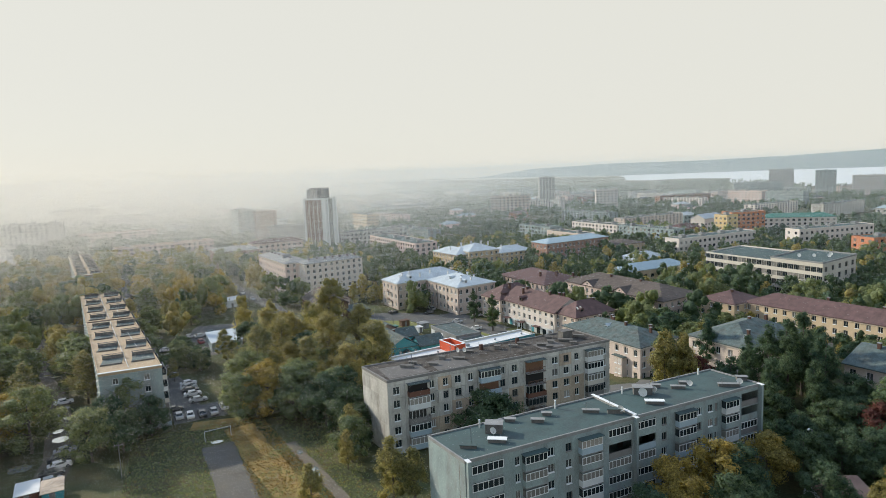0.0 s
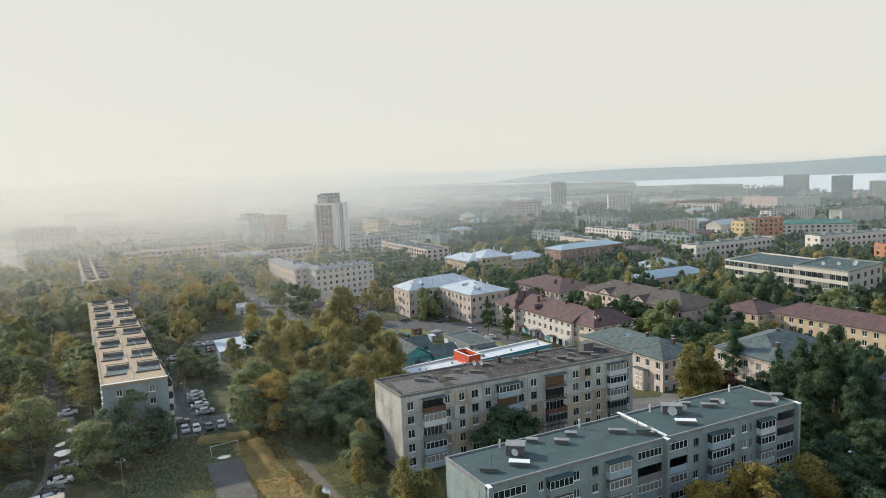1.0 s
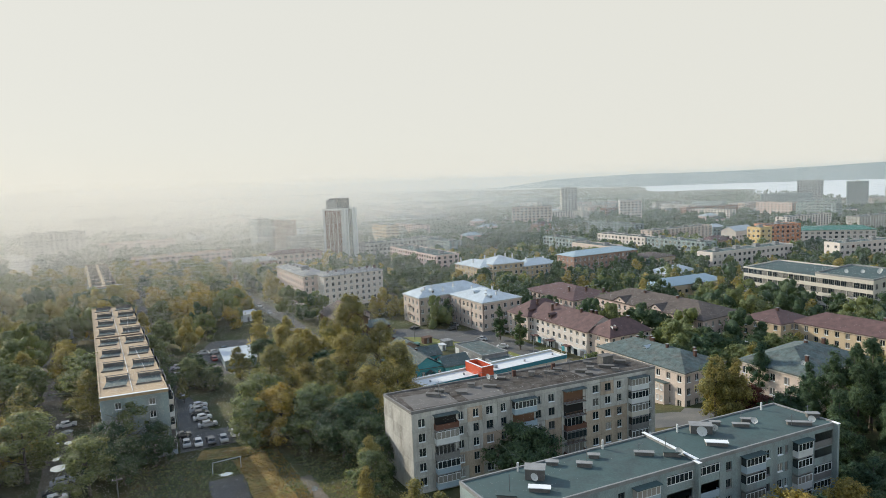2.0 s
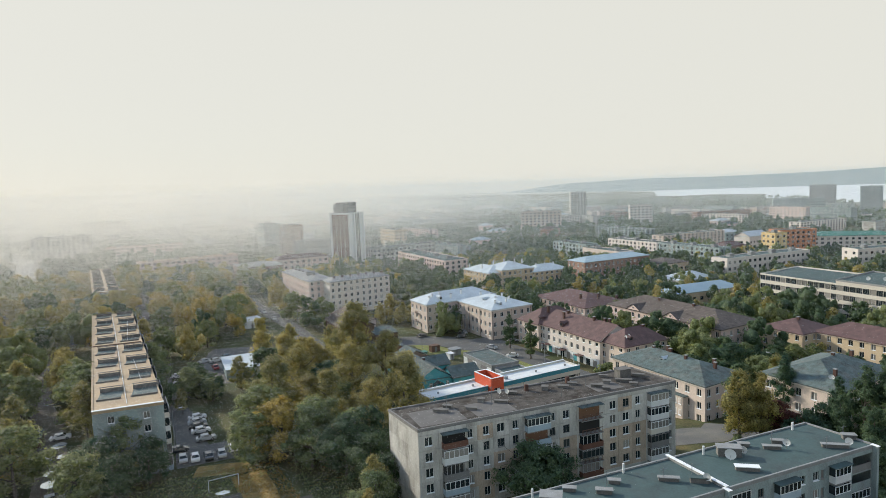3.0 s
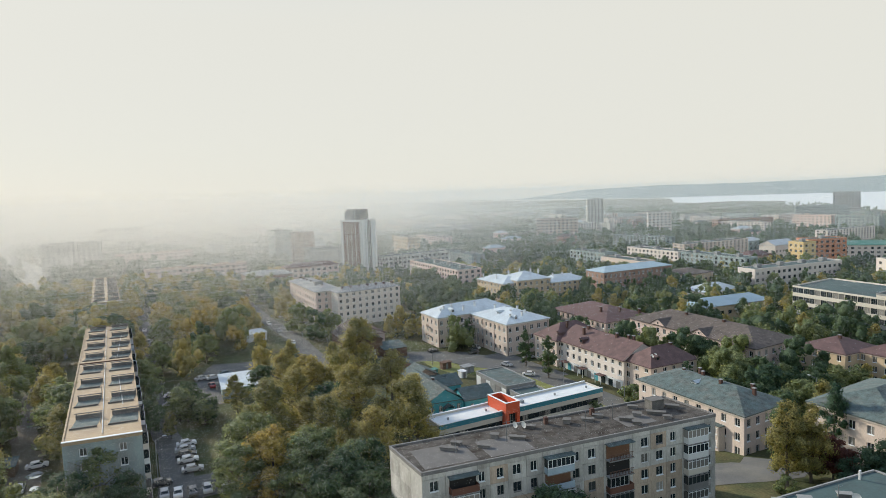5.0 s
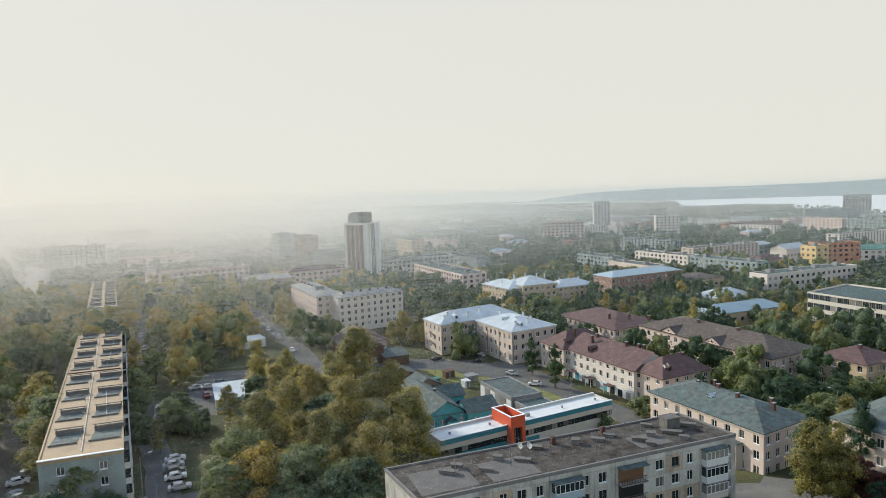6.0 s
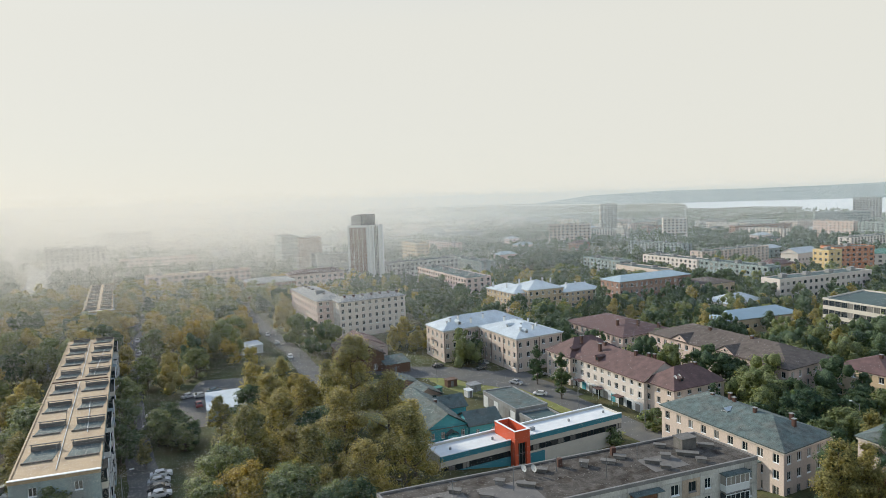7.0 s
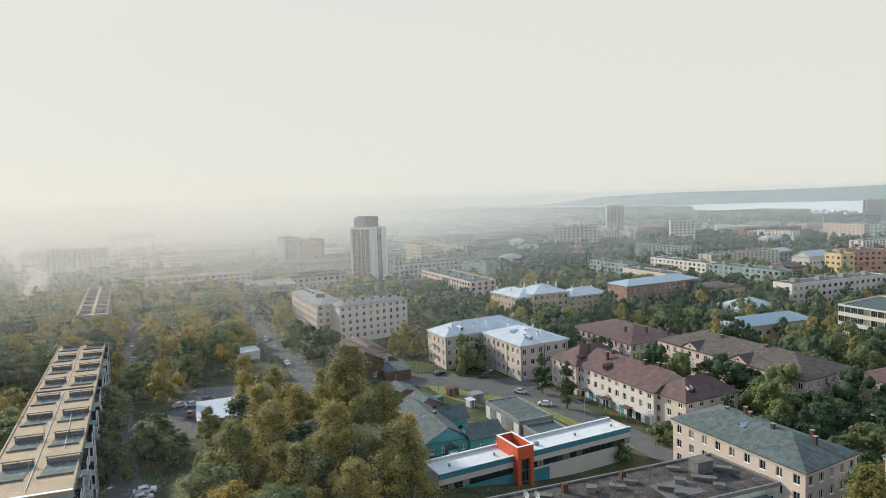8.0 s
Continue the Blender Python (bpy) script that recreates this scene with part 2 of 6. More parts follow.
M = {
    "grass": surface("mown_grass", (0.058, 0.070, 0.022), 0.95, vary=0.6, scale=0.14, fine=2.5, bump=0.5, stain=(0.13, 0.095, 0.035), stain_amount=0.85, stain_scale=0.09),
    "asphalt": surface("worn_asphalt", (0.115, 0.113, 0.107), 0.85, vary=0.25, scale=0.2, fine=5, stain=(0.17, 0.155, 0.125), stain_amount=0.8, stain_scale=0.12),
    "dirt": surface("dusty_track", (0.16, 0.13, 0.095), 0.95, vary=0.35, scale=0.25, fine=3, stain=(0.09, 0.085, 0.05), stain_amount=0.7, stain_scale=0.15),
    "panel": surface("grey_concrete_panel", (0.52, 0.495, 0.445), 0.9, vary=0.24, scale=0.5, fine=7, stain=(0.25, 0.225, 0.19), stain_amount=0.75, stain_scale=0.35, streak=0.35, island=-0.12),
    "ochre_panel": surface("sandy_concrete_panel", (0.52, 0.40, 0.29), 0.9, vary=0.24, scale=0.5, fine=7, stain=(0.19, 0.15, 0.12), stain_amount=0.7, stain_scale=0.35, streak=0.35, island=-0.12),
    "joint": surface("dark_panel_joint", (0.10, 0.095, 0.09), 0.95, vary=0.2),
    "silicate": surface("pale_silicate_brick", (0.275, 0.345, 0.335), 0.9, vary=0.3, scale=0.5, fine=9, bump=0.3, stain=(0.24, 0.235, 0.22), stain_amount=0.75, stain_scale=0.3, streak=0.4),
    "render_cream": surface("cream_render", (0.66, 0.525, 0.44), 0.9, vary=0.2, scale=0.3, fine=6, stain=(0.45, 0.36, 0.25), stain_amount=0.45, stain_scale=0.3, streak=0.4),
    "render_white": surface("whitewashed_render", (0.74, 0.645, 0.57), 0.9, vary=0.18, scale=0.3, fine=6, stain=(0.50, 0.44, 0.36), stain_amount=0.45, stain_scale=0.3, streak=0.4),
    "render_yellow": surface("yellow_render", (0.60, 0.45, 0.28), 0.9, vary=0.14, scale=0.3, fine=6, stain=(0.42, 0.33, 0.21), stain_amount=0.45, stain_scale=0.3, streak=0.4),
    "render_pink": surface("faded_pink_render", (0.68, 0.51, 0.44), 0.9, vary=0.12, scale=0.3, fine=6, stain=(0.42, 0.34, 0.30), stain_amount=0.5, stain_scale=0.3, streak=0.4),
    "red_brick": surface("orange_red_brick", (0.36, 0.215, 0.155), 0.9, vary=0.2, scale=0.5, fine=9, stain=(0.28, 0.15, 0.10), stain_amount=0.5, stain_scale=0.4),
    "bitumen": surface("patched_bitumen_roof", (0.055, 0.100, 0.096), 0.75, vary=0.2, scale=0.35, fine=3, stain=(0.050, 0.068, 0.068), stain_amount=0.8, stain_scale=0.18, spec=0.4),
    "bitumen_old": surface("mossy_bitumen_roof", (0.082, 0.072, 0.062), 0.9, vary=0.75, scale=0.7, fine=5.0, bump=0.6, stain=(0.028, 0.019, 0.012), stain_amount=1.0, stain_scale=0.5, spec=0.3),
    "sandy_roof": surface("sun_bleached_felt_roof", (0.42, 0.295, 0.165), 0.8, vary=0.2, scale=0.3, fine=3, stain=(0.30, 0.22, 0.145), stain_amount=0.6, stain_scale=0.2),
    "zinc": surface("galvanised_sheet_roof", (0.50, 0.55, 0.57), 0.5, 0.1, vary=0.22, scale=0.3, fine=3, bump=0.05, spec=0.5),
    "blue_roof": surface("pale_blue_sheet_roof", (0.34, 0.45, 0.50), 0.55, 0.05, vary=0.12, scale=0.3, fine=3, bump=0.05),
    "maroon": surface("maroon_sheet_roof", (0.145, 0.080, 0.072), 0.65, 0.1, vary=0.38, scale=0.6, fine=4, bump=0.2, stain=(0.10, 0.062, 0.055), stain_amount=0.7, stain_scale=0.5),
    "slate": surface("weathered_asbestos_slate", (0.092, 0.128, 0.122), 0.85, vary=0.6, scale=0.8, fine=5, bump=0.5, stain=(0.12, 0.115, 0.10), stain_amount=0.7, stain_scale=0.3),
    "brown_slate": surface("brown_asbestos_slate", (0.120, 0.094, 0.080), 0.85, vary=0.55, scale=0.8, fine=5, bump=0.5, stain=(0.09, 0.075, 0.06), stain_amount=0.7, stain_scale=0.3),
    "green_roof": surface("green_sheet_roof", (0.06, 0.21, 0.16), 0.55, vary=0.15),
    "concrete": surface("grey_concrete", (0.27, 0.272, 0.265), 0.9, vary=0.2, scale=0.7, fine=6, stain=(0.22, 0.21, 0.19), stain_amount=0.6, stain_scale=0.6),
    "white": surface("white_paint", (0.78, 0.78, 0.76), 0.6, vary=0.06, bump=0.03),
    "white_old": surface("weathered_white_sheet", (0.66, 0.66, 0.64), 0.6, vary=0.12, bump=0.05),
    "grey_board": surface("weathered_board", (0.20, 0.19, 0.18), 0.8, vary=0.25, island=0.2),
    "blue_board": surface("pale_blue_balcony_board", (0.36, 0.46, 0.52), 0.7, vary=0.14),
    "brown_board": surface("brown_balcony_board", (0.16, 0.07, 0.045), 0.7, vary=0.2),
    "wood_inside": surface("varnished_balcony_wood", (0.20, 0.10, 0.055), 0.6, vary=0.25),
    "orange": surface("orange_cladding", (0.70, 0.09, 0.022), 0.5, vary=0.06, bump=0.02),
    "teal": surface("turquoise_board", (0.05, 0.33, 0.38), 0.7, vary=0.18, streak=3),
    "teal_panel": surface("turquoise_cladding", (0.035, 0.23, 0.29), 0.5, vary=0.08, bump=0.03),
    "cream_panel": surface("cream_cladding", (0.60, 0.54, 0.45), 0.6, vary=0.08, bump=0.03),
    "brown_wood": surface("brown_timber_wall", (0.16, 0.09, 0.055), 0.8, vary=0.25),
    "brick_chimney": surface("sooty_chimney_brick", (0.100, 0.052, 0.040), 0.9, vary=0.3, fine=12),
    "felt": surface("dark_roofing_felt", (0.060, 0.075, 0.080), 0.7, vary=0.25, scale=0.5, fine=3, spec=0.4),
    "tarred_board": surface("tarred_board", (0.14, 0.13, 0.12), 0.85, vary=0.25),
    "metal": surface("grey_steel", (0.30, 0.30, 0.30), 0.45, 0.7, vary=0.12, bump=0.02),
    "rust": surface("rusty_steel", (0.16, 0.09, 0.06), 0.8, 0.2, vary=0.3),
    "rubber": surface("black_rubber", (0.02, 0.02, 0.02), 0.8, vary=0.1),
    # near-black: dark frames, and shade painted into rooms and open balconies
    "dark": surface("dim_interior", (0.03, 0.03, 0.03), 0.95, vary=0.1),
    "bark": surface("birch_and_poplar_bark", (0.16, 0.13, 0.10), 0.95, vary=0.4, scale=1.5, fine=8),
    "glass": glass_material("window_glass"),
    # leaf pairs put shaded and sunlit foliage tones into the colours, mixed at random
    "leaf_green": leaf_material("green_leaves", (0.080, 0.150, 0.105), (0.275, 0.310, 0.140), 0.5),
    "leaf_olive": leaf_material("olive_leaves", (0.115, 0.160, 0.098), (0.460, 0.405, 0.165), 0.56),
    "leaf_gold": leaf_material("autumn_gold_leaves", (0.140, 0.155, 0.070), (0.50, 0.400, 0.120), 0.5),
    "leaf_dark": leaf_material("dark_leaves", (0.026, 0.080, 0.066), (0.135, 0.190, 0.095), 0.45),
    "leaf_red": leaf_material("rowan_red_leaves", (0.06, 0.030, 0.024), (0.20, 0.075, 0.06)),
    # bluer, paler pair for far leaves: haze tone put into the colour
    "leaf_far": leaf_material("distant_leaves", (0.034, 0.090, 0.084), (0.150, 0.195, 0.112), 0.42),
    "vent": surface("weathered_roof_concrete", (0.15, 0.142, 0.13), 0.9, vary=0.3, scale=1.2, fine=6, stain=(0.11, 0.10, 0.09), stain_amount=0.7, stain_scale=0.8),
    # haze tint put into the slivers' colour: cream for west, bluish for east
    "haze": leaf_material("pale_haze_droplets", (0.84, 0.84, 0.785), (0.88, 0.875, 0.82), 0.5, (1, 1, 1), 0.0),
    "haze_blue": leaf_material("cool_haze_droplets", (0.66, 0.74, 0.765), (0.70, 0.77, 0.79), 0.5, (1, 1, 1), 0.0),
    "wet_asphalt": surface("wet_asphalt", (0.11, 0.11, 0.105), 0.22, vary=0.25, scale=0.05, fine=1.0, bump=0.02, spec=0.7),
    "gravel": surface("pale_worn_gravel", (0.125, 0.115, 0.10), 0.95, vary=0.35, scale=0.2, fine=3, stain=(0.11, 0.09, 0.06), stain_amount=0.8, stain_scale=0.15),
    "leaf_straw": leaf_material("dry_grass_blades", (0.16, 0.105, 0.03), (0.36, 0.235, 0.055), 0.25, (1.1, 1.0, 0.8)),
    "bright_brick": surface("bright_orange_brick", (0.56, 0.21, 0.10), 0.9, vary=0.2, scale=0.5, fine=9),
    "bright_yellow": surface("bright_yellow_render", (0.66, 0.47, 0.20), 0.9, vary=0.12, scale=0.3, fine=6),
    # pale metallic base exaggerates the sky's reflection in the puddles
    "puddle": surface("still_puddle_water", (0.72, 0.72, 0.70), 0.06, 0.75, vary=0.06, scale=0.5, bump=0.0, spec=0.9),
    "dry_grass": surface("golden_dry_grass", (0.33, 0.205, 0.050), 0.95, vary=0.6, scale=0.25, fine=4, bump=0.5, stain=(0.12, 0.115, 0.03), stain_amount=0.8, stain_scale=0.2),
    "lawn": surface("bright_lawn", (0.20, 0.21, 0.05), 0.95, vary=0.35, scale=0.3, fine=4, bump=0.4, stain=(0.21, 0.17, 0.06), stain_amount=0.6, stain_scale=0.2),
    # near-white matt base stands in for the sky reflected in the lake
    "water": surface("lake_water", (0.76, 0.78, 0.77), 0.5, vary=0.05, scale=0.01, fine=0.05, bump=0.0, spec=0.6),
}


# ---- builders ----
def mesh_of(name, verts, faces, material, smooth=False):
    me = bpy.data.meshes.new(name)
    me.from_pydata(verts, [], faces)
    me.materials.append(M[material] if isinstance(material, str) else material)
    if smooth:
        me.polygons.foreach_set("use_smooth", [True] * len(me.polygons))
    me.update()
    return me


def part(name, data, parent, m=None, label=""):
    ob = new(name, data)
    ob.parent = parent
    if m is not None:
        ob.matrix_basis = m
    return tagged(ob, label)


def thing(name, label, category, m=None, group="", kind=""):
    ob = new(name)
    ob.empty_display_size = 0.5
    if m is not None:
        ob.matrix_basis = m
    return tagged(ob, label, category, group, kind)


class Solid:
    """Collects boxes, prisms and quads into one mesh."""

    def __init__(self):
        self.v, self.f = [], []

    def quad(self, *pts):
        n = len(self.v)
        self.v += [tuple(p) for p in pts]
        self.f.append(tuple(range(n, n + len(pts))))

    def box(self, x0, y0, z0, x1, y1, z1, m=None):
        c = [(x0, y0, z0), (x1, y0, z0), (x1, y1, z0), (x0, y1, z0), (x0, y0, z1), (x1, y0, z1), (x1, y1, z1), (x0, y1, z1)]
        if m is not None:
            c = [tuple(m @ Vector(p)) for p in c]
        n = len(self.v)
        self.v += c
        self.f += [tuple(n + i for i in q) for q in ((0, 3, 2, 1), (4, 5, 6, 7), (0, 1, 5, 4), (1, 2, 6, 5), (2, 3, 7, 6), (3, 0, 4, 7))]
        return self

    def tube(self, a, b, r, sides=6, r2=None):
        a, b = Vector(a), Vector(b)
        q = (b - a).to_track_quat("Z", "Y").to_matrix()
        n = len(self.v)
        for p, rr in ((a, r), (b, r if r2 is None else r2)):
            for k in range(sides):
                t = 2 * math.pi * k / sides
                self.v.append(tuple(p + q @ Vector((math.cos(t) * rr, math.sin(t) * rr, 0))))
        for k in range(sides):
            j = (k + 1) % sides
            self.f.append((n + k, n + j, n + sides + j, n + sides + k))
        self.f.append(tuple(n + sides + k for k in range(sides)))
        self.f.append(tuple(n + k for k in reversed(range(sides))))
        return self

    def mesh(self, name, material, smooth=False):
        return mesh_of(name, self.v, self.f, material, smooth)


def smooth_step(a, b, x):
    t = min(1, max(0, (x - a) / (b - a)))
    return t * t * (3 - 2 * t)


LAKE = -31.0


def ground_z(x, y):
    """Height of the ground: level by the blocks, lower in the street beyond, falling to the lake."""
    z = -5.0 * smooth_step(6, 52, x + 0.2 * (y - 60)) * smooth_step(0, 45, y + 0.1 * x)
    a, r = math.degrees(math.atan2(y + 113, x + 33)), math.hypot(x + 33, y + 113)
    east = 1 - smooth_step(52, 76, a)
    z -= 23.0 * smooth_step(700, 2000, r) * east
    if a < 54:
        z -= 14.0 * smooth_step(-80, 80, r - (2080 + 450 * smooth_step(38, 41.5, a) + 700 * smooth_step(42, 44, a) + 1600 * smooth_step(49, 54, a)))
    q = math.hypot(x, y)
    z += 0.35 * noise.noise((x * 0.03, y * 0.03, 2.0)) + min(1, q / 1500) * (6.0 - 4.8 * east) * noise.noise((x * 0.0016, y * 0.0016, 7.0))
    return z


def edge_frame(p, q, z=0.0):
    """At p, x runs to q, y points into the building, z up."""
    a = math.atan2(q[1] - p[1], q[0] - p[0])
    return Matrix.Translation((p[0], p[1], z)) @ Matrix.Rotation(a, 4, "Z")


def wall_into(s, m, length, z0, z1, holes, depth=0.22):
    """A wall face in frame m with openings (x0, x1, z0, z1) and their reveals."""
    xs = sorted({0.0, length, *(h[0] for h in holes), *(h[1] for h in holes)})
    zs = sorted({z0, z1, *(h[2] for h in holes), *(h[3] for h in holes)})
    for xa, xb in zip(xs, xs[1:]):
        for za, zb in zip(zs, zs[1:]):
            cx, cz = (xa + xb) / 2, (za + zb) / 2
            if not any(h[0] < cx < h[1] and h[2] < cz < h[3] for h in holes):
                s.quad(*(m @ Vector(p) for p in ((xa, 0, za), (xb, 0, za), (xb, 0, zb), (xa, 0, zb))))
    for a, b, c, d in holes:
        ring = [(a, c), (b, c), (b, d), (a, d)]
        for (xa, za), (xb, zb) in zip(ring, ring[1:] + ring[:1]):
            s.quad(*(m @ Vector(p) for p in ((xa, 0, za), (xb, 0, zb), (xb, depth, zb), (xa, depth, za))))


def plate(xs, zs, gaps, y0, y1, name, material, sill=0.0, filling=None):
    """One connected plate on a grid with some cells left open or glazed; the lowest row may stand out as a sill."""
    v, f, at = [], [], {}

    def vert(i, j, k):
        key = (i, j, k)
        if key not in at:
            at[key] = len(v)
            v.append((xs[i], (y0 - (sill if j < 2 and sill else 0)) if k == 0 else y1, zs[j]))
        return at[key]

    nx_, nz_ = len(xs) - 1, len(zs) - 1
    solid = lambda i, j: 0 <= i < nx_ and 0 <= j < nz_ and (i, j) not in gaps
    for i in range(nx_):
        for j in range(nz_):
            if not solid(i, j):
                continue
            f.append((vert(i, j, 0), vert(i + 1, j, 0), vert(i + 1, j + 1, 0), vert(i, j + 1, 0)))
            f.append((vert(i, j + 1, 1), vert(i + 1, j + 1, 1), vert(i + 1, j, 1), vert(i, j, 1)))
            for (di, dj, a, c) in ((-1, 0, (i, j + 1), (i, j)), (1, 0, (i + 1, j), (i + 1, j + 1)), (0, -1, (i, j), (i + 1, j)), (0, 1, (i + 1, j + 1), (i, j + 1))):
                if not solid(i + di, j + dj):
                    f.append((vert(*c, 0), vert(*a, 0), vert(*a, 1), vert(*c, 1)))
    solid_faces = len(f)
    if filling:
        for i, j in gaps:
            f.append((vert(i, j, 1), vert(i + 1, j, 1), vert(i + 1, j + 1, 1), vert(i, j + 1, 1)))
    me = mesh_of(name, v, f, material)
    if filling:
        me.materials.append(M[filling])
        me.polygons.foreach_set("material_index", [0] * solid_faces + [1] * len(gaps))
    return me


def pane_grid(w, h, bars, bar=0.07, edge=0.09, transom=0.0, foot=0.0):
    """Grid lines and open cells of a window with that many lights."""
    xs = [0.0, edge]
    for k in range(1, bars):
        xs += [w * k / bars - bar / 2, w * k / bars + bar / 2]
    xs += [w - edge, w]
    zs = ([-foot] if foot else []) + [0.0, edge]
    if transom:
        zs += [transom, transom + bar]
    zs += [h - edge, h]
    low = 1 if foot else 0
    gaps = {(2 * k + 1, 2 * j + 1 + low) for k in range(bars) for j in range(2 if transom else 1)}
    return xs, zs, gaps


WINDOWS = {}


def window_meshes(w, h, style, material="white", split=False):
    """The frame with its bars and sill, and its glass, shared by all windows of that size."""
    key = (round(w, 2), round(h, 2), style, material, split)
    if key not in WINDOWS:
        bars = 1 if style == "single" else max(2, round(w / 0.72)) if style != "thin" else max(2, round(w / 0.8))
        xs, zs, gaps = pane_grid(w, h, bars, edge=0.075 if style != "thin" else 0.06, transom=h * 0.66 if style == "sash" else 0.0, foot=0.06 if style != "thin" else 0.0)
        fr = plate(xs, zs, gaps, 0.0, 0.07, "window", material, sill=0.24 if style != "thin" else 0.0, filling=None if split else "glass")
        WINDOWS[key] = (fr, Solid().box(0.05, 0.03, 0.05, w - 0.05, 0.045, h - 0.05).mesh("pane", "glass") if split else None)
    return WINDOWS[key]


def put_window(parent, m, x, z, w, h, style="plain", depth=0.16, material="white", split=False):
    fr, gl = window_meshes(w, h, style, material, split)
    ob = part("window", fr, parent, m @ Matrix.Translation((x, depth, z)))
    if split:
        part("pane", gl, ob)
    return ob


def wing(parent, pts, zb, ze, wall, rows=None, roof="hip", roof_mat="slate", rise=3.0, over=0.5, win=(1.35, 1.75), style="plain", cols=None, skip=(), trim=None, parapet=0.5, frames="white"):
    """One block on the footprint pts (counter-clockwise quad), its windows and its roof.
    rows: sill heights; cols: columns of windows on each side."""
    s = Solid()
    rows = rows or []
    for i, (p, q) in enumerate(zip(pts, pts[1:] + pts[:1])):
        m = edge_frame(p, q)
        ln = math.hypot(q[0] - p[0], q[1] - p[1])
        n = cols[i] if cols else 0 if i in (1, 2) and p[1] > 110 else max(1, int(ln / 3.2))
        w, h = win
        spots = [(ln * (k + 0.5) / n - w / 2, z) for k in range(n) for z in rows] if n else []
        spots = [sp for sp in spots if (i, spots.index(sp) // max(1, len(rows))) not in skip]
        wall_into(s, m, ln, zb, ze, [(x, x + w, z, z + h) for x, z in spots])
        for x, z in spots:
            put_window(parent, m, x, z, w, h, style, material=frames)
    part("wall", s.mesh("wall", wall), parent)
    c = Vector((sum(p[0] for p in pts) / 4, sum(p[1] for p in pts) / 4))
    u = (Vector(pts[1]) - Vector(pts[0])).normalized()
    v = (Vector(pts[3]) - Vector(pts[0])).normalized()
    o = [Vector(pts[0]) - u * over - v * over, Vector(pts[1]) + u * over - v * over, Vector(pts[2]) + u * over + v * over, Vector(pts[3]) - u * over + v * over]
    r = Solid()
    lu, lv = (o[1] - o[0]).length, (o[3] - o[0]).length
    if roof in ("hip", "gable"):
        if lu >= lv:
            ins = lv / 2 if roof == "hip" else 0
            a, b = (o[0] + o[3]) / 2 + u * ins, (o[1] + o[2]) / 2 - u * ins
            faces = [(o[0], o[1], b, a), (o[1], o[2], b), (o[2], o[3], a, b), (o[3], o[0], a)]
        else:
            ins = lu / 2 if roof == "hip" else 0
            a, b = (o[0] + o[1]) / 2 + v * ins, (o[3] + o[2]) / 2 - v * ins
            faces = [(o[0], o[1], a), (o[1], o[2], b, a), (o[2], o[3], b), (o[3], o[0], a, b)]
        zr = ze + rise
        at = lambda p, dz=0.0: (p.x, p.y, (zr if p in (a, b) else ze) + dz)
        gables = [fc for fc in faces if len(fc) == 3] if roof == "gable" else []
        for fc in faces:
            if fc not in gables:
                r.quad(*(at(p, 0.18) for p in fc))
        for g in gables:
            k = Solid()
            mid = (c - (g[0] + g[1]) / 2).normalized() * over
            e0, e1 = g[0] + (g[1] - g[0]).normalized() * over + mid, g[1] - (g[1] - g[0]).normalized() * over + mid
            top = g[2] + mid
            k.quad((e0.x, e0.y, ze), (e1.x, e1.y, ze), (top.x, top.y, zr - over * 0.2))
            part("gable", k.mesh("gable", wall), parent)
        r.quad(*(at(p, -0.02) for p in reversed(o)))
        for p, q in zip(o, o[1:] + o[:1]):
            r.quad((p.x, p.y, ze - 0.02), (q.x, q.y, ze - 0.02), (q.x, q.y, ze + 0.18), (p.x, p.y, ze + 0.18))
        part("roof", r.mesh("roof", roof_mat), parent)
    else:
        r.quad(*((p[0], p[1], ze - parapet) for p in pts))
        part("roof", r.mesh("roof", roof_mat), parent)
        k = Solid()
        for p, q in zip(pts, pts[1:] + pts[:1]):
            ln = math.hypot(q[0] - p[0], q[1] - p[1])
            k.box(-0.12, -0.12, ze - parapet - 0.1, ln + 0.12, 0.28, ze + 0.05, edge_frame(p, q))
        part("parapet", k.mesh("parapet", trim or wall), parent)
    if roof in ("hip", "gable") and trim:
        k = Solid()
        for p, q in zip(pts, pts[1:] + pts[:1]):
            ln = math.hypot(q[0] - p[0], q[1] - p[1])
            k.box(-0.25, -0.25, ze - 0.45, ln + 0.25, -0.003, ze - 0.03, edge_frame(p, q))
        part("cornice", k.mesh("cornice", trim), parent)
    return c


def quad_at(p, ang_u, lu, ang_v, lv):
    """Footprint from a corner and its two sides (degrees, metres)."""
    u = (math.cos(radians(ang_u)) * lu, math.sin(radians(ang_u)) * lu)
    v = (math.cos(radians(ang_v)) * lv, math.sin(radians(ang_v)) * lv)
    return [(p[0], p[1]), (p[0] + u[0], p[1] + u[1]), (p[0] + u[0] + v[0], p[1] + u[1] + v[1]), (p[0] + v[0], p[1] + v[1])]


ROADS, FOOT = [], []


def inside(x, y, pts, pad):
    for p, q in zip(pts, pts[1:] + pts[:1]):
        ln = math.hypot(q[0] - p[0], q[1] - p[1])
        if ((q[0] - p[0]) * (y - p[1]) - (q[1] - p[1]) * (x - p[0])) / ln < -pad:
            return False
    return True


def on_road(x, y, pad=1.5):
    for line, w in ROADS:
        for (x0, y0), (x1, y1) in zip(line, line[1:]):
            dx, dy = x1 - x0, y1 - y0
            t = max(0, min(1, ((x - x0) * dx + (y - y0) * dy) / (dx * dx + dy * dy)))
            if math.hypot(x - x0 - t * dx, y - y0 - t * dy) < w / 2 + pad:
                return True
    return False


